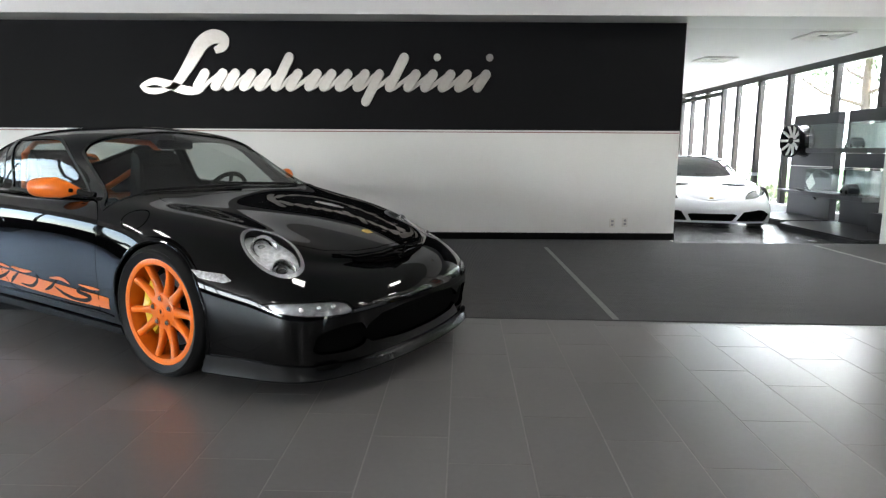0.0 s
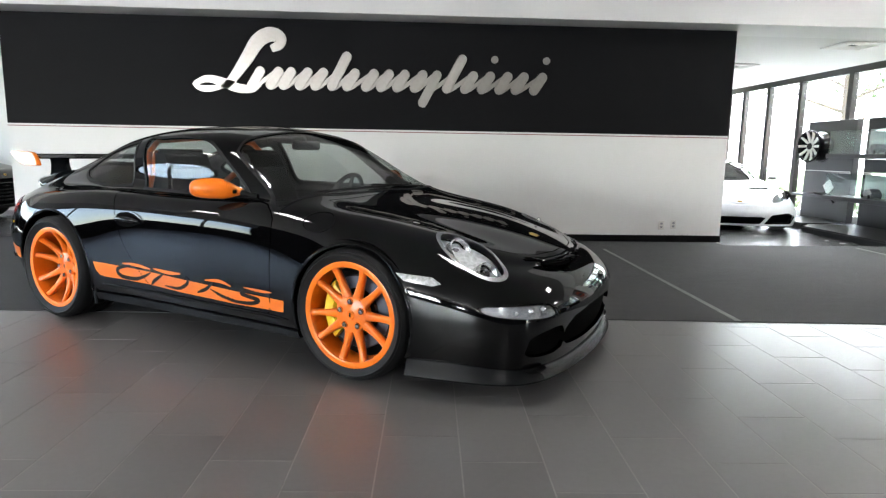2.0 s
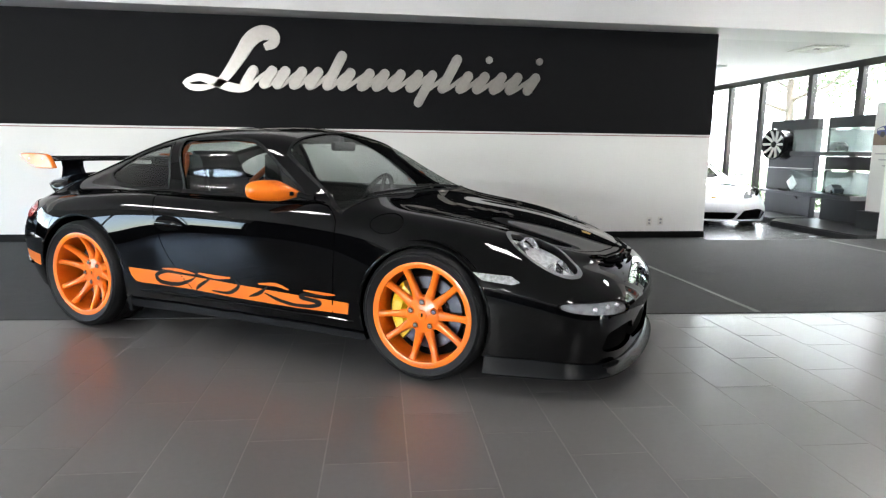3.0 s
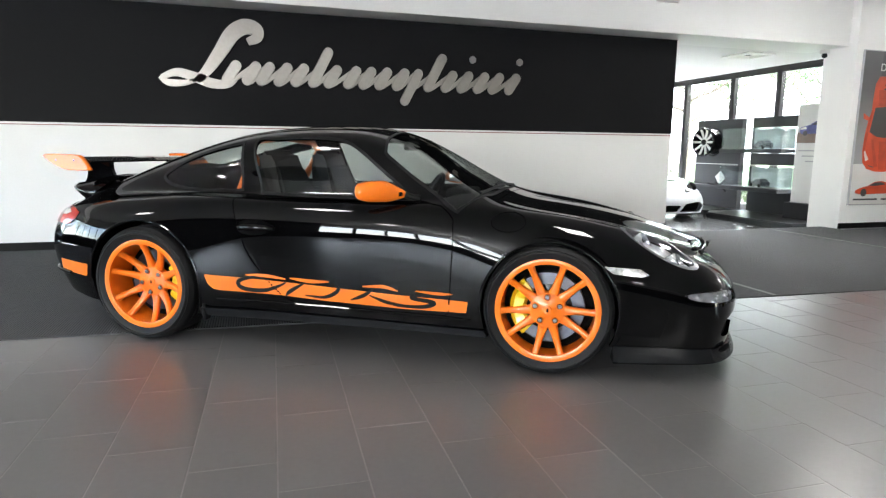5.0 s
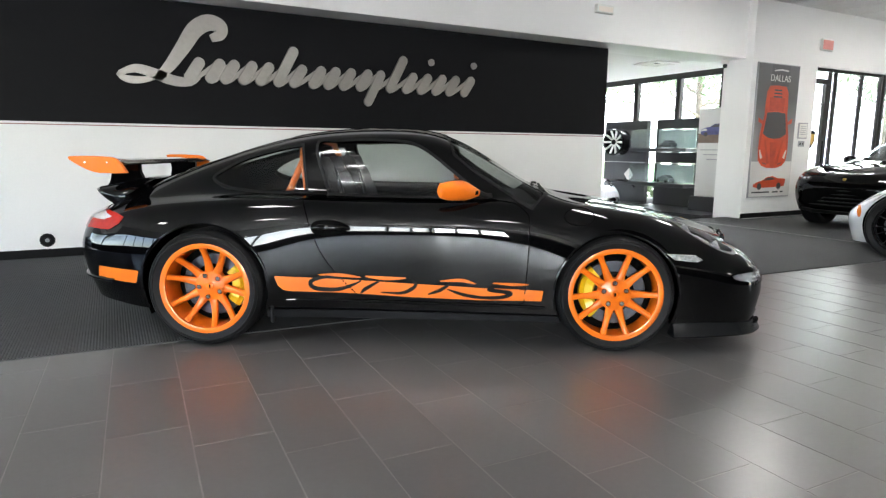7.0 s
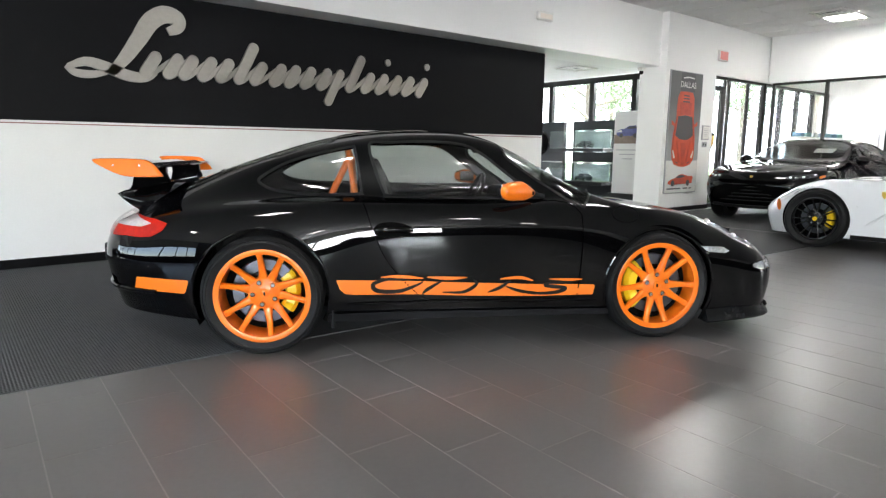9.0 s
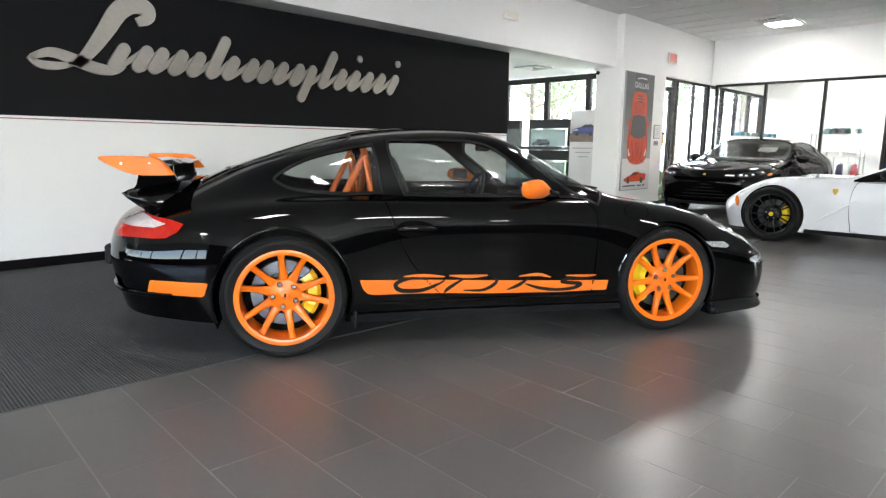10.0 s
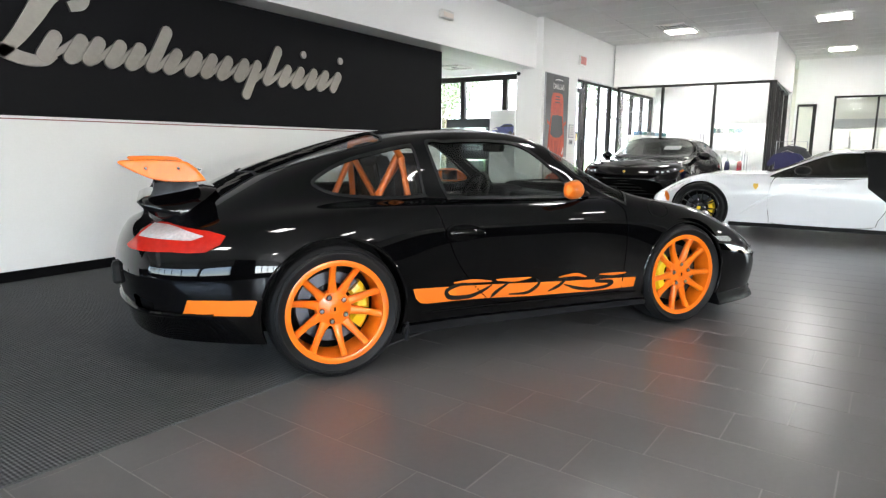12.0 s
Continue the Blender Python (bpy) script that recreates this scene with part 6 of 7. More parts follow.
c_side = all_of(half(0, 1, 0, .45), outline(rounded([(.25, .92), (.55, 1.06), (1.0, 1.085), (1.35, 1.0), (1.95, .80), (1.5, .80), (.6, .86)], 4)))
c_line = lambda p: np.interp(p[:, 0], [1.0, 1.3, 2.15, 2.5], [1.14, 1.04, .765, .66])
c_screen = all_of(lambda p: p[:, 2] - c_line(p), lambda p: p[:, 0] - 1.18 - .08 * (p[:, 1] / .5) ** 2, lambda p: 2.2 - .3 * (p[:, 1] / .75) ** 2 - p[:, 0])
c_lamp = all_of(half(0, 1, 0, .3), half(1, 0, 0, 2.6), outline(rounded([(.50, .49), (.80, .545), (.88, .62), (.80, .645), (.60, .585)], 2), (1, 2)))
c_duct = all_of(half(1, 0, 0, 2.7), outline([(.36, .15), (.80, .15), (.86, .27), (.74, .34), (.46, .30)], (1, 2)))
c_mid = all_of(half(1, 0, 0, 2.7), outline([(-.30, .15), (.30, .15), (.38, .27), (-.38, .27)], (1, 2)))
whole, made = shell(SC, sc, WHITEPAINT, [c_arch, c_side, c_screen, c_lamp, c_duct, c_mid], [])
glass_set(SC, sc, whole, [("side_window", c_side, True), ("windscreen", c_screen, False)])
put("front_grille", SC.mesh("front_grille", SC.cut(whole, c_mid), lift=-.05), SHADOWBLACK, sc, "black middle intake")
for s in (-1, 1):
    put("front_intake", SC.mesh("front_intake", SC.cut(whole, c_duct), side=s, lift=-.06), SHADOWBLACK, sc, "black side intake")
    put("headlight", SC.mesh("headlight", SC.cut(SC.sheet(120, 80, 8, 12, 1, 6), c_lamp), side=s, lift=-.01), MODELLAMP, sc, "angular dark headlight")
    wheel(sc, 2.62, .83, .335, .245, .262, .03, s, DARKRIM, math.pi)
    wheel(sc, 0.0, .81, .345, .30, .262, .05, s, DARKRIM, 0.0)
    bm = bmesh.new()
    add_prism(bm, [(1.62, .80), (1.80, .815), (1.82, .87), (1.66, .875)], s * .92, s * 1.02)
    part("door_mirror", bm, WHITEPAINT, sc, "white door mirror")
housings(sc, (0, 2.62), .30, .55, .86)
part("emblem", box((3.33, -.03, .475), (3.36, .03, .515), .006), GOLD, sc, "small dark shield emblem")
part("floor_pan", box((-.6, -.60, .13), (3.2, .60, .22), .02), SHADOWBLACK, sc)
simple_cabin(sc, .5, 2.0, .62, .25, .70, ((.95, -.36), (.95, .36)))

# a second dark car behind the west end of the partition
copy_thing(suv, pose(-11.1, 10.1, -0.10, 0, 0, 0))

# ---- brushed metal shapes on the dark band ----
def slab(outline_pts, lo, hi, material, name, parent, label="", bev=0.004):
    bm = bmesh.new()
    add_prism(bm, [tuple(p) for p in outline_pts], lo, hi)
    if bev:
        bmesh.ops.bevel(bm, geom=[e for e in bm.edges], offset=bev, segments=1, affect="EDGES")
    return part(name, bm, material, parent, label)


def slanted(x, z0, z1, w, lean=0.42):
    """A leaning bar with rounded ends."""
    c = [(x + lean * (z0 - 1.85), z0 + w * .35), (x + lean * (z1 - 1.85), z1 - w * .35)]
    d = Vector((c[1][0] - c[0][0], c[1][1] - c[0][1])).normalized()
    a0 = math.atan2(d.y, d.x)
    pts = []
    for k in range(7):
        a = a0 + math.pi / 2 + math.pi * k / 6
        pts.append((c[0][0] + w / 2 * math.cos(a), c[0][1] + w / 2 * math.sin(a)))
    for k in range(7):
        a = a0 - math.pi / 2 + math.pi * k / 6
        pts.append((c[1][0] + w / 2 * math.cos(a), c[1][1] + w / 2 * math.sin(a)))
    return pts


sign = thing("wall_sign_shapes", pose(0, SY - 0.014, 0), "large brushed metal script-like sign shapes on the charcoal panel", "sign")
SIGN_BARS = []
for px in (352, 383, 405, 433, 460, 515, 548, 574, 602, 633, 722, 752, 783, 812, 845):
    SIGN_BARS.append((-3.766 + (px - 248) * .0070, 1.855, 2.095, .122))
SIGN_BARS += [(-3.766 + (489 - 248) * .0070, 1.855, 2.29, .122), (-3.766 + (690 - 248) * .0070, 1.855, 2.29, .122), (-3.766 + (658 - 248) * .0070, 1.68, 2.095, .115)]
for x, z0, z1, w in SIGN_BARS:
    slab(slanted(x, z0, z1, w), -.028, -.002, STEEL, "bar", sign)


def ribbon(pts, w):
    """A flat band of swelling width along a curve."""
    q = rounded_line(pts, 8)
    up, dn = [], []
    n = len(q)
    for i, p in enumerate(q):
        a, b = q[max(0, i - 1)], q[min(n - 1, i + 1)]
        t = (b - a) / max(np.linalg.norm(b - a), 1e-6)
        k = w / 2 * (0.45 + 0.55 * math.sin(math.pi * i / (n - 1)))
        up.append((p[0] - t[1] * k, p[1] + t[0] * k))
        dn.append((p[0] + t[1] * k, p[1] - t[0] * k))
    return up + dn[::-1]


# a long swept shape at the start, and hairline links that join the bars into waves
for pts, w in (([(-3.36, 1.86), (-3.22, 2.02), (-3.08, 2.22), (-2.96, 2.40), (-2.82, 2.485), (-2.70, 2.455), (-2.70, 2.37), (-2.80, 2.32)], .17),
               ([(-3.72, 1.90), (-3.56, 1.955), (-3.38, 1.91), (-3.20, 1.85), (-3.04, 1.845), (-2.94, 1.90)], .11),
               ([(-3.74, 1.90), (-3.66, 1.845), (-3.52, 1.84), (-3.36, 1.875)], .075)):
    slab(ribbon(pts, w), -.027, -.002, STEEL, "ribbon", sign, bev=0)
xs = sorted(b[0] for b in SIGN_BARS)
for a, b in zip(xs, xs[1:]):
    slab(ribbon([(a - .005, 1.875), (a + .05, 1.88), (b + .02, 2.02), (b + .07, 2.07)], .05), -.022, -.003, STEEL, "link", sign, bev=0)
for px in (774, 866):
    cx = -3.766 + (px - 248) * .0070
    slab([(cx + .045 * math.cos(a), 2.255 + .045 * math.sin(a)) for a in np.linspace(0, 2 * math.pi, 17)[:-1]], -.028, -.002, STEEL, "dot", sign)

# ---- small fittings ----
def socket(at):
    root = thing("wall_socket", at, "white double wall socket on the partition", "socket", "wall sockets")
    part("plate", box((-.037, -.008, -.058), (.037, 0, .058), .004), PLASTICWHITE, root)
    for z in (-.022, .022):
        part("outlet", box((-.016, -.010, z - .014), (.016, -.007, z + .014), .003), BEZEL, root)
    return root


so = socket(pose(2.165, SY - .001, .225))
copy_thing(so, pose(2.325, SY - .001, .235))
rd = thing("round_vent", pose(-4.49, SY - .001, .185), "round dark wall outlet above the baseboard", "vent")
bm = bmesh.new()
add_lathe(bm, [(.001, -.012), (.03, -.012), (.034, -.02), (.06, -.018), (.068, -.004), (.07, 0)], 28)
part("cover", bm, BLACKBASE, rd, smooth=True)
bm = bmesh.new()
add_lathe(bm, [(.001, -.024), (.018, -.022), (.02, -.012)], 16)
part("knob", bm, BEZEL, rd, smooth=True)
em = thing("emergency_light", pose(2.45, HEAD_Y - 0.001, 3.115), "small white emergency light box high on the wall", "light box")
part("housing", box((-.16, -.07, -.06), (.16, 0, .06), .012), PLASTICWHITE, em)
part("lens", box((-.13, -.075, -.04), (.13, -.069, .03), .005), mat("frosted_lens", (.75, .66, .58), .3), em)
ex = thing("exit_sign", pose(7.56, PY - .001, 3.03), "red exit sign box over the glass front", "sign")
part("housing", box((-.17, -.05, -.10), (.17, 0, .10), .008), PLASTICWHITE, ex)
part("face", box((-.15, -.054, -.08), (.15, -.0505, .08), .002), mat("red_sign_face", (.72, .25, .22), .4, grain=(30, .1)), ex, "pale red face")

# ---- poster on the pier ----
PGREY = mat("poster_grey_print", (.20, .20, .205), .45)
pn, pk = PGREY.node_tree.nodes, PGREY.node_tree.links
sep = pn.new("ShaderNodeSeparateXYZ")
pk.new(pn["Texture Coordinate"].outputs["Object"], sep.inputs[0])
fade = pn.new("ShaderNodeMapRange")
fade.inputs["From Min"].default_value, fade.inputs["From Max"].default_value = .62, 1.7
fade.inputs["To Min"].default_value, fade.inputs["To Max"].default_value = .30, .085
pk.new(sep.outputs["Z"], fade.inputs["Value"])
grey = pn.new("ShaderNodeCombineColor")
for ch in ("Red", "Green", "Blue"):
    pk.new(fade.outputs["Result"], grey.inputs[ch])
pk.new(grey.outputs[0], pn["Principled BSDF"].inputs["Base Color"])
PLIGHT = mat("poster_pale_print", (.62, .61, .59), .45)
PDARK = mat("poster_dark_print", (.05, .05, .052), .4)
PRED = mat("poster_orange_red_print", (.52, .06, .016), .4, grain=(5, .2))
PRED2 = mat("poster_dark_red_print", (.40, .045, .012), .4, grain=(9, .25))
pst = thing("wall_poster", pose(5.735, PY - .001, .36), "tall framed poster of an orange car on the pier", "poster")
W, H = 1.12, 2.26
part("board", box((0, -.03, 0), (W, 0, H), .004), BEZEL, pst)
part("print", box((.015, -.0335, .62), (W - .015, -.0305, H - .015)), PGREY, pst)
part("print_base", box((.015, -.0335, .015), (W - .015, -.0305, .617)), PLIGHT, pst, "pale lower print")
part("title_block", box((.36, -.036, 1.90), (.84, -.034, H - .016)), PDARK, pst)


def flat(name, pts, z, material, parent=pst):
    bm = bmesh.new()
    add_prism(bm, [tuple(p) for p in pts], -z - .0018, -z)
    return part(name, bm, material, parent)


cx = .56
halfc = [(a * 1.3, .50 + (b - .58) * 1.148) for a, b in [(.0, 1.80), (.17, 1.79), (.22, 1.70), (.235, 1.50), (.235, 1.36), (.27, 1.24), (.30, 1.05), (.31, .85), (.29, .70), (.22, .62), (.10, .585), (0, .58)]]
flat("printed_car", [(cx + a, b) for a, b in halfc] + [(cx - a, b) for a, b in halfc[::-1][1:-1]], .0340, PRED)
glassp = [(a * 1.3, .50 + (b - .58) * 1.148) for a, b in [(.0, 1.42), (.19, 1.40), (.22, 1.30), (.255, 1.10), (.12, 1.03), (0, 1.02)]]
flat("printed_glass", [(cx + a, b) for a, b in glassp] + [(cx - a, b) for a, b in glassp[::-1][1:-1]], .0362, PDARK)
for k in range(3):
    flat("printed_louvre", [(cx - .12 + .01 * k, 1.70 + .055 * k), (cx + .12 - .01 * k, 1.70 + .055 * k), (cx + .115 - .01 * k, 1.725 + .055 * k), (cx - .115 + .01 * k, 1.725 + .055 * k)], .0384, PDARK)
for s in (-1, 1):
    flat("printed_mirror", [(cx + s * .34, 1.30), (cx + s * .46, 1.36), (cx + s * .45, 1.28), (cx + s * .35, 1.25)][::s], .0340, PRED)
    flat("printed_lamp", [(cx + s * .27, .68), (cx + s * .355, .82), (cx + s * .375, .80), (cx + s * .33, .66)][::s], .0362, PLIGHT)
    flat("printed_fold", [(cx + s * .08, .58), (cx + s * .22, .98), (cx + s * .26, .98), (cx + s * .15, .58)][::s], .0362, PRED2)
for s in (-1, 1):
    flat("printed_intake", [(cx + s * .15, .575), (cx + s * .27, .605), (cx + s * .25, .585), (cx + s * .15, .560)][::s], .0362, PDARK)
for s in (-1, 1):
    flat("printed_flank", [(cx + s * .285, 1.42), (cx + s * .305, 1.40), (cx + s * .35, 1.22), (cx + s * .395, .95), (cx + s * .385, .74), (cx + s * .34, .98), (cx + s * .315, 1.22)][::s], .0362, PRED2)
    flat("printed_pillar", [(cx + s * .245, 1.46), (cx + s * .262, 1.46), (cx + s * .335, 1.11), (cx + s * .315, 1.09)][::s], .0384, PRED)
flat("printed_roof", [(cx - .19, 1.47), (cx + .19, 1.47), (cx + .21, 1.70), (cx - .21, 1.70)], .0362, PRED2)
flat("printed_ridge", [(cx - .05, .53), (cx + .05, .53), (cx + .10, .95), (cx - .10, .95)], .0362, PRED2)
flat("printed_car", [(.10, .185), (.11, .225), (.20, .262), (.34, .290), (.48, .352), (.62, .362), (.78, .325), (.95, .318), (.985, .30), (.97, .24), (.95, .185), (.70, .172), (.40, .165), (.20, .165)], .0340, PRED)
flat("printed_glass", [(.35, .288), (.48, .340), (.60, .346), (.70, .310), (.54, .292)], .0362, PDARK)
for x in (.27, .80):
    flat("printed_wheel", [(x + .06 * math.cos(a), .19 + .06 * math.sin(a)) for a in np.linspace(0, 2 * math.pi, 15)[:-1]], .0362, PDARK)
for x0, x1 in ((.08, .56), (.64, .80), (.86, .94)):
    flat("caption_bar", [(x0, .075), (x1, .075), (x1, .10), (x0, .10)], .0340, PDARK)
flat("title_bar", [(.42, 2.13), (.60, 2.15), (.80, 2.14), (.80, 2.16), (.60, 2.175), (.42, 2.15)], .0362, PLIGHT)
txt = bpy.data.curves.new("title_text", "FONT")
txt.body, txt.size, txt.extrude, txt.align_x = "DALLAS", .155, .001, "CENTER"
to = put("title_text", txt, PLIGHT, pst, "pale letters")
to.matrix_local = Matrix.Translation((.60, -.0375, 1.97)) @ Matrix.Rotation(radians(90), 4, "X")

fn = thing("framed_notice", pose(7.12, PY - .001, 1.52), "small framed notice beside the glass front", "notice")
part("frame", box((-.13, -.02, -.14), (.13, 0, .14), .004), BEZEL, fn)
part("paper", box((-.11, -.0235, -.12), (.11, -.0205, .12)), PLASTICWHITE, fn)
for k in range(5):
    part("text_bar", box((-.08, -.0255, .07 - .035 * k), (.08, -.024, .08 - .035 * k)), BEZEL, fn)
sw = thing("switch_plate", pose(7.12, PY - .001, 1.29), "grey switch plate under the notice", "switch")
part("plate", box((-.09, -.012, -.05), (.09, 0, .05), .004), BEZEL, sw)
for x in (-.04, .04):
    part("switch", box((x - .015, -.017, -.02), (x + .015, -.011, .02), .003), PLASTICBLACK, sw)
sh = thing("door_emblem", pose(7.50, PY + .05, 1.37), "dark shield emblem on the glass front", "emblem")
bm = bmesh.new()
add_prism(bm, [(-.10, .14), (0, .17), (.10, .14), (.10, -.02), (0, -.17), (-.10, -.02)], -.006, .006)
part("shield", bm, BLACKBASE, sh)
bm = bmesh.new()
add_prism(bm, [(-.07, .10), (.07, .10), (.07, 0), (0, -.11), (-.07, 0)], -.010, -.0065)
part("crest", bm, GOLD, sh, "gold crest")

# ---- far showroom: display towers, cases, wheel ----
TOWER = mat("charcoal_display_panel", (.013, .0132, .015), .5, grain=(25, .08), stain=(1.2, .08))
SLATE = mat("dark_grey_shelf", (.018, .0185, .021), .45, grain=(25, .1))
MODELGREY = mat("slate_model_paint", (.055, .062, .075), .3, coat=.5)
CASEGLASS = pane("case_glass", (.93, .965, .96), 1.45)
FROSTED = mat("frosted_acrylic", (.50, .53, .52), .35, grain=(6, .08))
fb = FROSTED.node_tree
mx, tl = fb.nodes.new("ShaderNodeMixShader"), fb.nodes.new("ShaderNodeBsdfTranslucent")
tl.inputs["Color"].default_value, mx.inputs[0].default_value = (.40, .43, .425, 1), .5
fb.links.new(fb.nodes["Principled BSDF"].outputs[0], mx.inputs[1])
fb.links.new(tl.outputs[0], mx.inputs[2])
fb.links.new(mx.outputs[0], fb.nodes["Material Output"].inputs["Surface"])
F0 = -.10
for y0, y1 in ((10.42, 11.72), (9.0, 10.15)):
    tw = thing("display_tower", pose(6.58, 0, F0 + .10), "charcoal display panel standing before the windows", "display panel", "display panels")
    bm = bmesh.new()
    if y0 > 10.2:
        add_box(bm, (-.06, y0, 0), (.06, y1, 1.80), .008)
    else:
        for z0, z1 in ((0, .42), (.90, 1.12), (1.60, 1.80)):
            add_box(bm, (-.06, y0, z0), (.06, y1, z1), .006)
        for ya, yb in ((y0, y0 + .10), (y1 - .06, y1)):
            for z0, z1 in ((.421, .899), (1.121, 1.599)):
                add_box(bm, (-.059, ya, z0), (.059, yb, z1), .004)
    part("panel", bm, TOWER, tw)
    part("joint", box((-.064, y0 + .02, .885), (-.0605, y1 - .02, .895)), PLASTICWHITE, tw, "pale joint line")


def case(z):
    c = thing("display_case", pose(6.34, 9.72, z), "glass display case with a scale model on a dark shelf", "display case", "display cases")
    part("shelf", box((-.28, -.76, -.075), (.20, .76, 0), .008), SLATE, c, "dark shelf")
    for lo, hi in (((-.26, -.72, .001), (-.252, .72, .38)), ((.172, -.72, .001), (.18, .72, .38)), ((-.252, -.72, .001), (.172, -.712, .38)), ((-.252, .712, .001), (.172, .72, .38)), ((-.26, -.72, .3805), (.18, .72, .388))):
        p = part("glass", box(lo, hi), CASEGLASS, c)
        p.visible_shadow = False
    bm = bmesh.new()
    add_prism(bm, [(-.26, .012), (.25, .012), (.26, .05), (.20, .085), (.10, .10), (.02, .15), (-.12, .15), (-.22, .10), (-.27, .09)], -.075, .075, m=Matrix.Translation((0, -.05, .01)) @ Matrix.Rotation(radians(70), 4, "Z"))
    bmesh.ops.bevel(bm, geom=[e for e in bm.edges], offset=.012, segments=2, affect="EDGES")
    mdl = part("scale_model", bm, MODELGREY, c, "grey scale model car", smooth=False)
    for x in (-.16, .16):
        for w in (-.08, .08):
            bm = bmesh.new()
            add_lathe(bm, [(.001, -.012), (.03, -.012), (.034, 0), (.03, .012), (.001, .012)], 14, m=Matrix.Translation((0, -.05, .036)) @ Matrix.Rotation(radians(70), 4, "Z") @ Matrix.Translation((x, w, 0)))
            part("tyre", bm, RUBBER, mdl, smooth=True)
    part("frosted_back", box((.186, -.60, .004), (.192, .40, .376)), FROSTED, c, "frosted pale back panel")
    return c


case(1.20)
case(.49)
for outline_xy in ([(5.70, 10.38), (6.68, 10.38), (6.68, 11.80), (5.95, 11.80), (5.70, 11.55)], [(5.42, 7.98), (6.68, 7.98), (6.68, 10.28), (5.75, 10.28), (5.42, 9.95)]):
    pl = thing("plinth", pose(0, 0, F0), "low dark grey plinth under a display panel", "plinth", "display plinths")
    bm = bmesh.new()
    add_prism(bm, outline_xy, 0, .10, plane="xy")
    bmesh.ops.bevel(bm, geom=[e for e in bm.edges], offset=.02, segments=2, affect="EDGES")
    part("slab", bm, SLATE, pl)
dw = thing("exhibit_alloy", pose(6.16, 10.95, 1.33, 0, 0, -86), "black and silver alloy wheel mounted on a display panel", "alloy wheel")
bm = bmesh.new()
add_lathe(bm, [(.27, -.13), (.285, -.13), (.29, -.11), (.265, -.09), (.25, .0), (.26, .13), (.285, .15), (.27, .15), (.24, .12), (.235, -.02), (.25, -.11)], 48, closed=True)
bmesh.ops.recalc_face_normals(bm, faces=bm.faces)
part("rim", bm, DARKRIM, dw, smooth=True)
for k in range(10):
    a = 2 * math.pi * k / 10
    put("spoke", spoke_mesh(.04, .265, a - .02, a, .030, .046, .03, -.10, -.125, .01), PLASTICWHITE, dw, "bright machined spoke")
bm = bmesh.new()
add_lathe(bm, [(.001, -.115), (.05, -.115), (.06, -.10), (.06, -.04), (.001, -.04)], 24)
add_lathe(bm, [(.02, -.04), (.09, .02), (.09, .44), (.001, .44)], 24)
part("hub", bm, DARKRIM, dw, smooth=True)
dm = thing("diamond_sign", pose(6.34, 10.72, .62), "small white diamond-shaped card on a black stand", "sign")
part("card", box((-.006, -.10, -.10), (.006, .10, .10), .002, m=Matrix.Rotation(radians(50), 4, "X")), PLASTICWHITE, dm)
bm = bmesh.new()
add_tube(bm, [(0, .10, -.10), (-.05, -.12, -.17), (0, -.2, -.28)], .018, 8)
add_tube(bm, [(-.05, .28, -.13), (-.05, -.14, -.17)], .022, 8)
part("stand", bm, PLASTICBLACK, dm, "black stand")
shl = thing("wall_shelf", pose(6.36, 11.05, .44), "thin dark shelf on a display panel", "shelf")
part("board", box((-.10, -.62, -.02), (.17, .60, .02), .004), SLATE, shl)
bn = thing("banner_stand", pose(6.25, 8.52, F0 + .10), "white banner stand with a photo of a blue car", "banner")
part("board", box((-.015, -.31, .28), (.015, .31, 1.95), .003), PLIGHT, bn)
part("plinth", box((-.14, -.33, 0), (.14, .33, .28), .008), SLATE, bn, "dark base")
part("photo", box((-.0185, -.30, 1.30), (-.0155, .30, 1.94)), PLIGHT, bn, "pale sky of the photo")
part("photo_ground", box((-.0215, -.30, 1.30), (-.019, .30, 1.48)), mat("brown_print", (.18, .13, .10), .5, grain=(8, .3)), bn, "brown ground of the photo")
bm = bmesh.new()
add_prism(bm, [(-.28, 1.46), (.20, 1.45), (.25, 1.49), (.24, 1.555), (.14, 1.59), (.05, 1.60), (-.05, 1.655), (-.20, 1.66), (-.28, 1.62)], -.0238, -.022, plane="yz")
part("printed_car", bm, mat("blue_print", (.08, .09, .24), .4, grain=(14, .4)), bn, "printed blue car")
bm = bmesh.new()
add_prism(bm, [(-.26, 1.60), (.02, 1.595), (-.06, 1.642), (-.19, 1.646), (-.26, 1.62)], -.0262, -.0244, plane="yz")
part("printed_glass", bm, PDARK, bn, "dark printed windows")
bm = bmesh.new()
add_prism(bm, [(.10, 1.535), (.235, 1.525), (.23, 1.55), (.13, 1.575)], -.0262, -.0244, plane="yz")
part("printed_lamp", bm, PLIGHT, bn, "pale printed bonnet edge")
for y in (-.20, .13):
    bm = bmesh.new()
    add_prism(bm, [(y + .045 * math.cos(a), 1.465 + .045 * math.sin(a)) for a in np.linspace(0, 2 * math.pi, 15)[:-1]], -.0262, -.0244, plane="yz")
    part("printed_wheel", bm, PDARK, bn)
for k in range(3):
    part("text_bar", box((-.0185, -.26 + .05 * k, 1.16 - .09 * k), (-.0155, .24 - .08 * k, 1.18 - .09 * k)), BEZEL, bn)


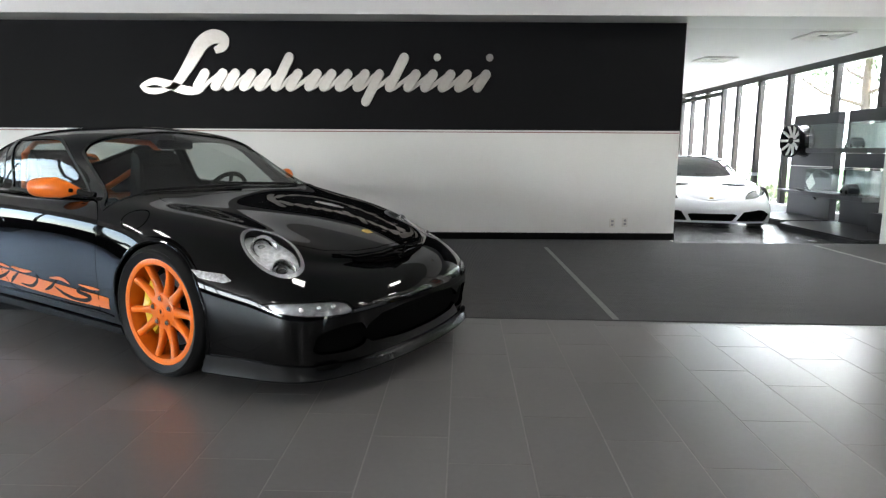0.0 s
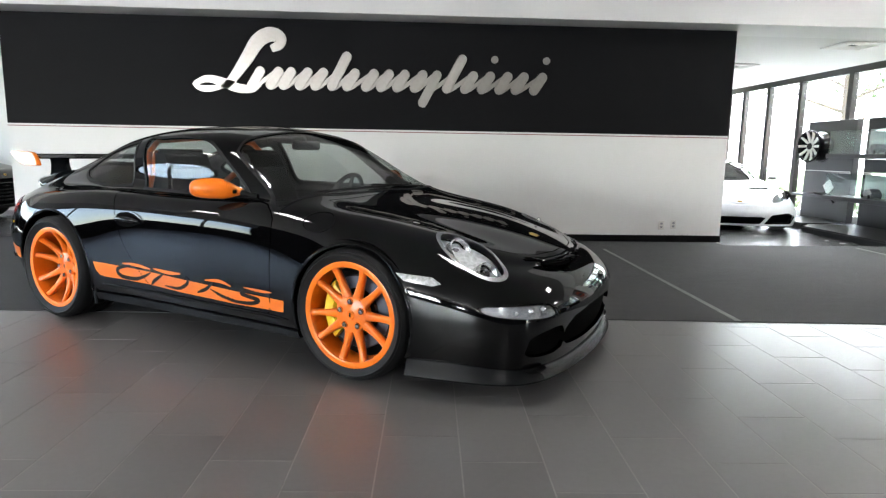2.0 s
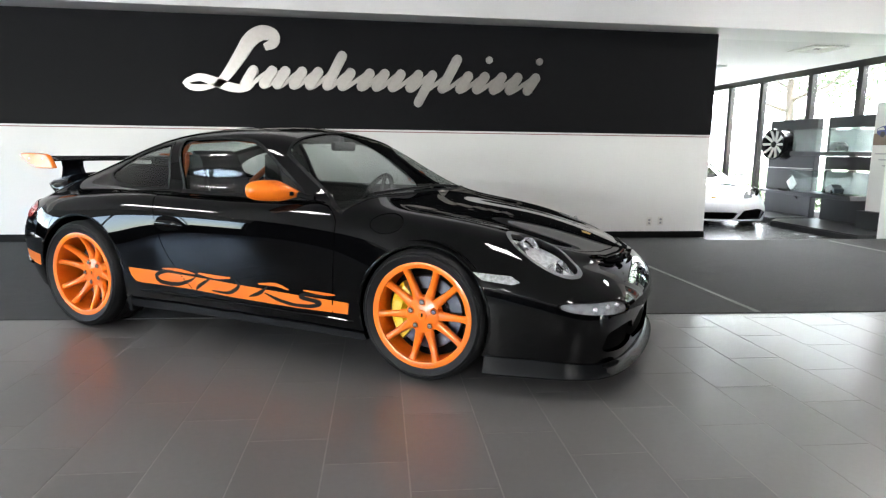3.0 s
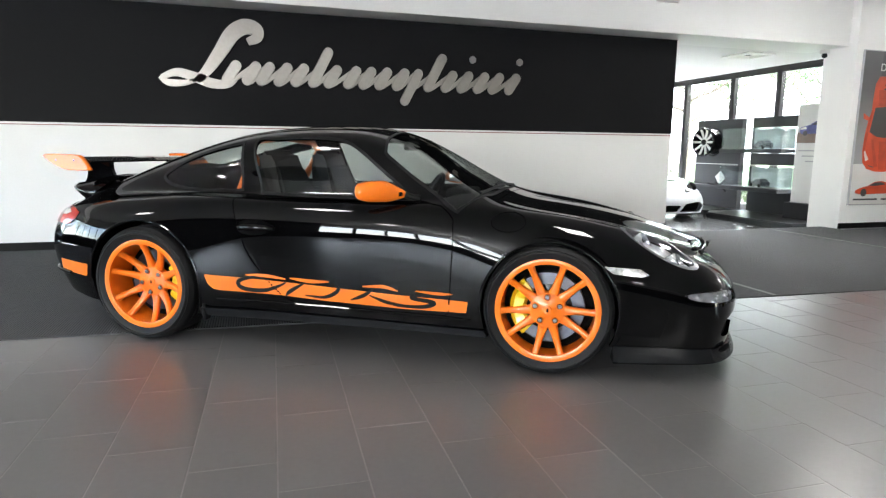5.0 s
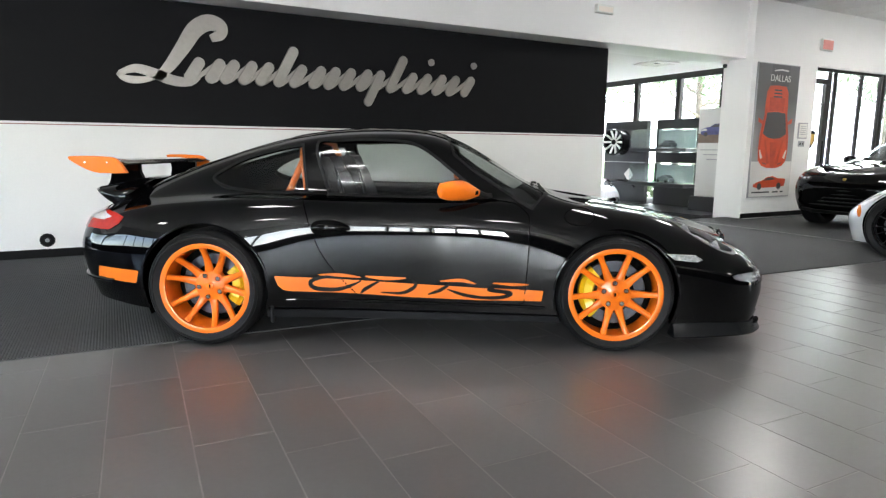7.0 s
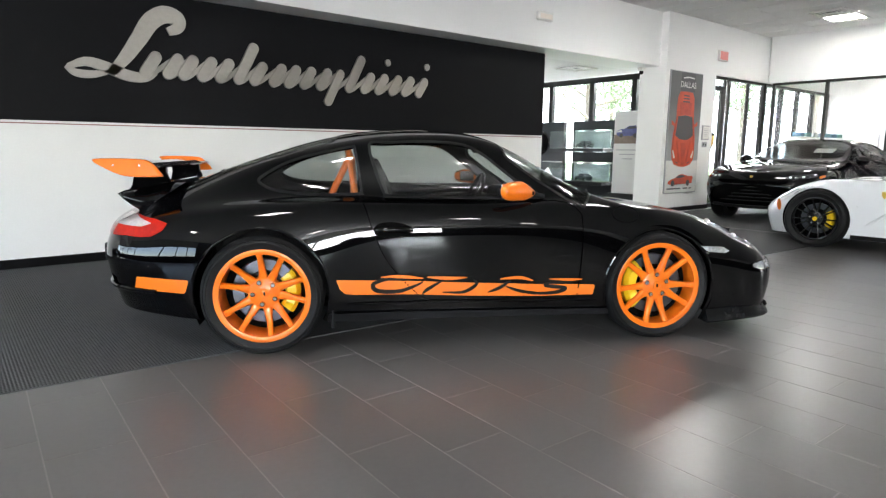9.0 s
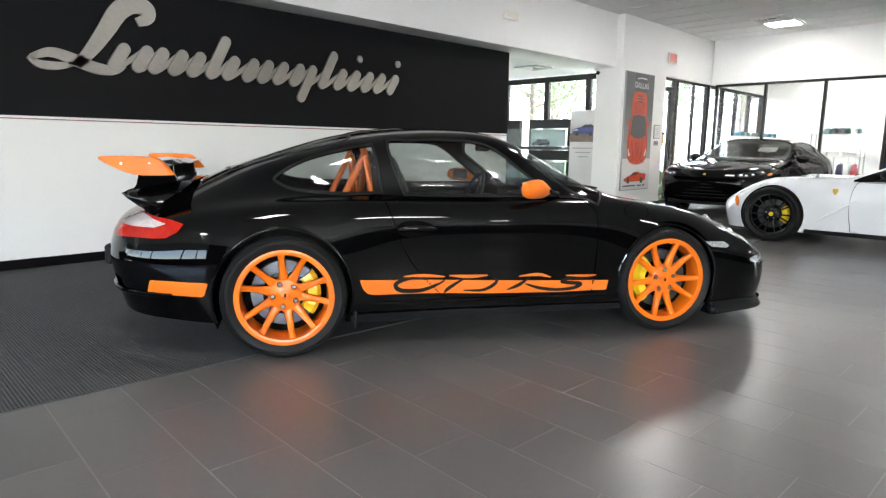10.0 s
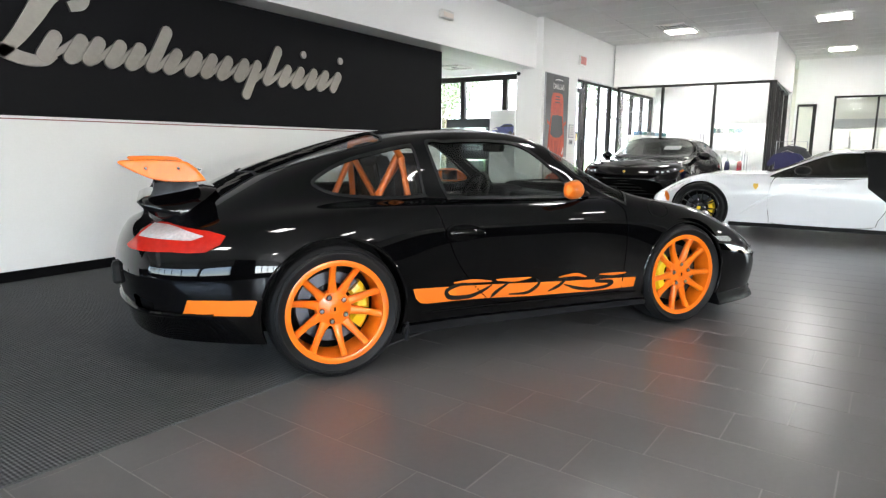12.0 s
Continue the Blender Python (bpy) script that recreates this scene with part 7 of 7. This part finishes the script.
def vent(at, label="white square air vent in the ceiling"):
    v = thing("ceiling_vent", at, label, "vent", "ceiling vents")
    part("backing", box((-.27, -.27, -.006), (.27, .27, -.001)), PLASTICBLACK, v)
    for k in range(4):
        r = .30 - .065 * k
        bm = bmesh.new()
        for lo, hi in (((-r, -r, -.03 + .004 * k), (r, -r + .03, -.007)), ((-r, r - .03, -.03 + .004 * k), (r, r, -.007)), ((-r, -r + .03, -.03 + .004 * k), (-r + .03, r - .03, -.007)), ((r - .03, -r + .03, -.03 + .004 * k), (r, r - .03, -.007))):
            add_box(bm, lo, hi, .003)
        part("vane", bm, PLASTICWHITE, v)
    return v


v0 = vent(pose(5.45, 9.25, FZ))
for x, y in ((4.9, 11.6), (4.3, 14.3)):
    copy_thing(v0, pose(x, y, FZ))
copy_thing(v0, pose(7.75, 5.5, CEIL_Z - .008))
cam_b = thing("security_camera", pose(5.54, 7.80, 2.59), "small dark camera under the beam", "camera")
bm = bmesh.new()
bmesh.ops.create_uvsphere(bm, u_segments=14, v_segments=8, radius=.04)
part("dome", bm, PLASTICBLACK, cam_b, smooth=True)
part("mount", box((-.05, -.05, .03), (.05, .05, .086), .006), PLASTICWHITE, cam_b)

# ---- office behind the glass: shelves, shirts, blinds ----
rk = thing("office_shelf", pose(11.3, 5.02, 0), "chrome wire shelf with caps on top and folded cloth", "shelf")
for x in (-.2, .2):
    for y in (-.50, .50):
        part("post", box((x - .012, y - .012, 0), (x + .012, y + .012, 1.58), .003), BEZEL, rk)
for z in (.25, .65, 1.04, 1.54):
    part("shelf", box((-.22, -.52, z), (.22, .52, z + .02), .004), PLASTICWHITE, rk)
cols = [(.08, .18, .28), (.10, .24, .22), (.30, .32, .32), (.10, .14, .16), (.16, .30, .34)]
CAPS = [mat("cap_cloth", c, .8, grain=(40, .2)) for c in cols]
for i, x in enumerate((-.10, .10)):
    for j in range(5):
        cp = thing("cap", pose(11.3 + x, 4.66 + .145 * j, 1.562), "small blue-green cap on the wire shelf", "cap", "caps on the shelf")
        bm = bmesh.new()
        add_lathe(bm, [(.075, .0), (.077, .03), (.070, .08), (.045, .115), (.001, .13)], 14, axis="z")
        part("crown", bm, CAPS[(3 * i + j) % 5], cp, smooth=True)
        part("peak", box((-.15, -.06, .0), (-.06, .06, .012), .005), CAPS[(3 * i + j) % 5], cp)
for z, ys in ((1.062, (4.72, 5.05, 5.32)), (.672, (4.80, 5.20))):
    for y in ys:
        fc = thing("folded_cloth", pose(11.28, y, z), "pale folded shirts in a low pile on the wire shelf", "folded shirts", "folded piles")
        for k in range(3):
            part("fold", box((-.14, -.12, .03 * k), (.14, .12, .03 * k + .027), .010), PLASTICWHITE, fc)
ledge = thing("window_ledge", pose(12.4, 6.9, 0), "long white ledge with small boxes under the window", "ledge")
part("board", box((-2.3, -.2, 1.45), (.9, .2, 1.50), .004), PLASTICWHITE, ledge)
for k in range(5):
    part("bracket", box((-2.2 + .75 * k, -.15, 0), (-2.15 + .75 * k, .15, 1.45)), PLASTICWHITE, ledge)
for k in range(7):
    bx = thing("model_box", pose(10.35 + .38 * k, 6.86, 1.50), "small grey box on the ledge", "box", "boxes on the ledge")
    part("box", box((-.13, -.08, 0), (.13, .08, .10), .006), CAPS[k % 5], bx)

SHIRTB = mat("navy_shirt_cloth", (.025, .025, .09), .8, grain=(30, .2))
SHIRTW = mat("white_shirt_cloth", (.7, .7, .7), .8, grain=(30, .05))
SHIRTR = mat("red_shirt_cloth", (.45, .03, .05), .8, grain=(30, .1))
GREYCLOTH = mat("dark_grey_jacket_cloth", (.06, .06, .065), .85, grain=(30, .2))


def shirt(at, body_mat, label):
    t = thing("hanging_shirt", at, label, "shirt", "shirts on hangers")
    bm = bmesh.new()
    add_prism(bm, [(-.22, 0), (.22, 0), (.23, .45), (.36, .36), (.40, .42), (.26, .62), (.10, .66), (-.10, .66), (-.26, .62), (-.40, .42), (-.36, .36), (-.23, .45)], -.05, .05)
    bmesh.ops.bevel(bm, geom=[e for e in bm.edges], offset=.02, segments=2, affect="EDGES")
    part("cloth", bm, body_mat, t)
    bm = bmesh.new()
    add_tube(bm, [(-.2, 0, .62), (0, 0, .70), (.2, 0, .62)], .008, 6)
    add_tube(bm, [(0, 0, .70), (.02, 0, .76), (-.02, 0, .80)], .006, 6)
    part("hanger", bm, CHROME, t)
    part("collar", box((-.10, -.056, .58), (.10, -.052, .64), .004), SHIRTW, t, "white collar")
    return t


rack = thing("clothes_rack", pose(9.05, 3.30, 0), "chrome clothes rack beside the office", "clothes rack")
bm = bmesh.new()
add_tube(bm, [(0, -.28, 0), (0, -.28, 1.33), (0, .28, 1.33), (0, .28, 0)], .010, 8)
part("rail", bm, BEZEL, rack)
part("foot", box((-.2, -.30, 0), (.2, -.26, .03), .006), CHROME, rack)
part("foot", box((-.2, .26, 0), (.2, .30, .03), .006), CHROME, rack)
shirt(pose(9.00, 3.36, .45, 0, 0, 72), SHIRTB, "navy shirt with a white collar on a rack")
shirt(pose(9.16, 3.30, .58, 0, 0, 72), GREYCLOTH, "dark grey jacket on a rack")
copy_thing(rack, pose(10.52, 4.60, 0) @ Matrix.Diagonal((1, 1, .78, 1)))
shirt(pose(10.49, 4.74, .24, 0, 0, 8), SHIRTB, "navy shirt on a rack behind the office glass")
shirt(pose(10.51, 4.61, .24, 0, 0, 8), SHIRTW, "white shirt on a rack behind the office glass")
shirt(pose(10.53, 4.48, .24, 0, 0, 8), SHIRTR, "red shirt on a rack behind the office glass")
pic = thing("wall_picture", pose(16.95, 1.9, 1.5, 0, 0, 90), "large pale picture of a car on the cream wall", "picture")
part("canvas", box((-1.3, 0, -.6), (1.3, .04, .6), .004), mat("picture_print", (.42, .42, .40), .5, grain=(3, .2)), pic)
bm = bmesh.new()
add_prism(bm, [(-1.0, -.25), (1.0, -.25), (1.05, -.02), (.5, .08), (.1, .30), (-.5, .30), (-.8, .05), (-1.05, -.02)], .041, .046)
part("printed_car", bm, BEZEL, pic)

# ---- outdoors ----
BARK = mat("grey_bark", (.13, .10, .075), .9, grain=(12, .3), bump=(20, .01))
LEAF = mat("green_leaves", (.08, .12, .045), .6, grain=(3, .45))
rng = random.Random(5)


def tree(at, h, spread, seed, label, leaves=38):
    r = random.Random(seed)
    t = thing("tree", at, label, "tree", "trees outside")
    bm = bmesh.new()
    add_tube(bm, [(0, 0, 0), (.05, .02, h * .25), (-.04, .05, h * .5), (.03, 0, h * .8)], [h * .028, h * .022, h * .016, h * .006], 10)
    tips = []
    for k in range(9):
        a, z = k * 2.4 + r.random(), h * (.30 + .055 * k)
        L = spread * (1.0 - .06 * k)
        e = Vector((L * math.cos(a), L * math.sin(a), z + h * .18))
        add_tube(bm, [(0, 0, z), (e.x * .5, e.y * .5, z + h * .06), tuple(e)], [h * .009, h * .006, h * .002], 6)
        tips += [e, e * .6 + Vector((0, 0, z * .4 + h * .1))]
    part("trunk", bm, BARK, t)
    V, F = [], []
    for e in tips + [Vector((0, 0, h * .92)), Vector((0, 0, h * .75))]:
        for _ in range(leaves):
            d = Vector((r.gauss(0, 1), r.gauss(0, 1), r.gauss(0, .7)))
            c = e + d * spread * .24
            s = .06 + .08 * r.random()
            m = Euler((r.random() * 6, r.random() * 6, r.random() * 6)).to_matrix()
            b = len(V)
            V += [tuple(c + m @ Vector(q)) for q in ((-s, 0, 0), (0, -s * .5, .02), (s, 0, 0), (0, s * .5, .02))]
            F.append((b, b + 1, b + 2, b + 3))
    me = bpy.data.meshes.new("crown")
    me.from_pydata(V, [], F)
    put("crown", me, LEAF, t, "green leaf crown")
    return t


t0 = tree(pose(19.0, 19.5, -.21), 8.0, 3.0, 1, "broad green tree outside the windows", 190)
t1 = tree(pose(29.0, 13.5, -.21), 9.5, 3.4, 2, "tall green tree outside the windows", 150)
for x, y, a, s in ((27.0, 24.0, 40, t0), (33.0, 19.0, 10, t0), (-24.0, 12.5, 80, t0), (-27.0, 19.0, 150, t1)):
    copy_thing(s, pose(x, y, -.21, 0, 0, a))
tree(pose(17.0, 25.5, -.21), 9.0, 3.4, 3, "dense green tree outside the far windows", 380)
# glowing wall added to the north and east; it brightens windows and floor sheen
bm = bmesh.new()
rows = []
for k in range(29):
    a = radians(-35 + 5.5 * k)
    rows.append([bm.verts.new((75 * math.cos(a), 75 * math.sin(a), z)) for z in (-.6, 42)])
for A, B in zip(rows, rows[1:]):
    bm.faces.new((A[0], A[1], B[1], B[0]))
structure("backdrop", bm, glow("backdrop_glow", (0.93, 0.97, 1.0), 0.36), "glowing wall added in the distance to brighten the windows", "backdrop")
# low hedge along the glass fronts
HV, HF = [], []
for _ in range(4200):
    side = rng.random()
    if side < .6:
        c = Vector((7.4 + 6.0 * rng.random(), 9.4 + .5 * rng.gauss(0, 1), -.2 + .7 * rng.random() ** .8))
    else:
        c = Vector((9.0 + .4 * rng.gauss(0, 1), 9.4 + 9 * rng.random(), -.2 + .45 * rng.random() ** .8))
    s = .05 + .05 * rng.random()
    m = Euler((rng.random() * 6, rng.random() * 6, rng.random() * 6)).to_matrix()
    b = len(HV)
    HV += [tuple(c + m @ Vector(q)) for q in ((-s, 0, 0), (0, -s * .6, .01), (s, 0, 0), (0, s * .6, .01))]
    HF.append((b, b + 1, b + 2, b + 3))
me = bpy.data.meshes.new("hedge")
me.from_pydata(HV, [], HF)
tagged(put("hedge", me, LEAF), "low loose green hedge outside the glass fronts", "hedge", kind="stuff")
lawn = box((14.0, 9.0, -.215), (60, 60, -.19))
structure("lawn", lawn, mat("lawn_green", (.09, .16, .05), .9, grain=(6, .3), stain=(.4, .2)), "sunlit green lawn outside", "lawn")

# ---- floor tiles, laid in thirds ----
TW, TL, JOINT = .308, .615, .005
slope = .03


def tile_mesh():
    a, b, e = (TW - JOINT) / 2, (TL - JOINT) / 2, .0005
    V = [(-a, -b, -.012), (a, -b, -.012), (a, b, -.012), (-a, b, -.012),
         (-a, -b, -e), (a, -b, -e), (a, b, -e), (-a, b, -e),
         (-a + e, -b + e, 0), (a - e, -b + e, 0), (a - e, b - e, 0), (-a + e, b - e, 0)]
    F = [(8, 9, 10, 11)]
    for k in range(4):
        j = (k + 1) % 4
        F += [(k, j, 4 + j, 4 + k), (4 + k, 4 + j, 8 + j, 8 + k)]
    return V, F


TV, TF = tile_mesh()
tile_me = bpy.data.meshes.new("floor_tile")
tile_me.from_pydata(TV, [], TF)
tile_me.materials.append(TILE)
turn = Matrix.Rotation(-math.atan(slope), 4, "Z")
restV, restF = [], []
for k in range(-34, 58):
    xc = -2.573 + TW * k
    y0 = 3.41 - TL / 3 * k
    j0 = math.floor((YB - y0) / TL)
    for j in range(j0, j0 + 34):
        yc = y0 + TL * (j + .5)
        x = xc + slope * (yc - 3.0)
        y = yc - slope * (x + 2.57)
        if y > mat_edge(x) + .45 or y < YB + .2 or x < XL + .1 or x > XR - .1:
            continue
        at = Matrix.Translation((x, y, 0)) @ turn
        if -6.3 < x < 3.1 and -.5 < y:
            t = new("floor_tile", tile_me)
            t.parent = FLOOR
            t.matrix_world = at
        else:
            b = len(restV)
            restV += [tuple(at @ Vector(v)) for v in TV]
            restF += [tuple(b + i for i in f) for f in TF]
me = bpy.data.meshes.new("floor_tiles_rest")
me.from_pydata(restV, [], restF)
rest = put("floor_tiles_rest", me, TILEREST, FLOOR)
rest["kind"] = "stuff"
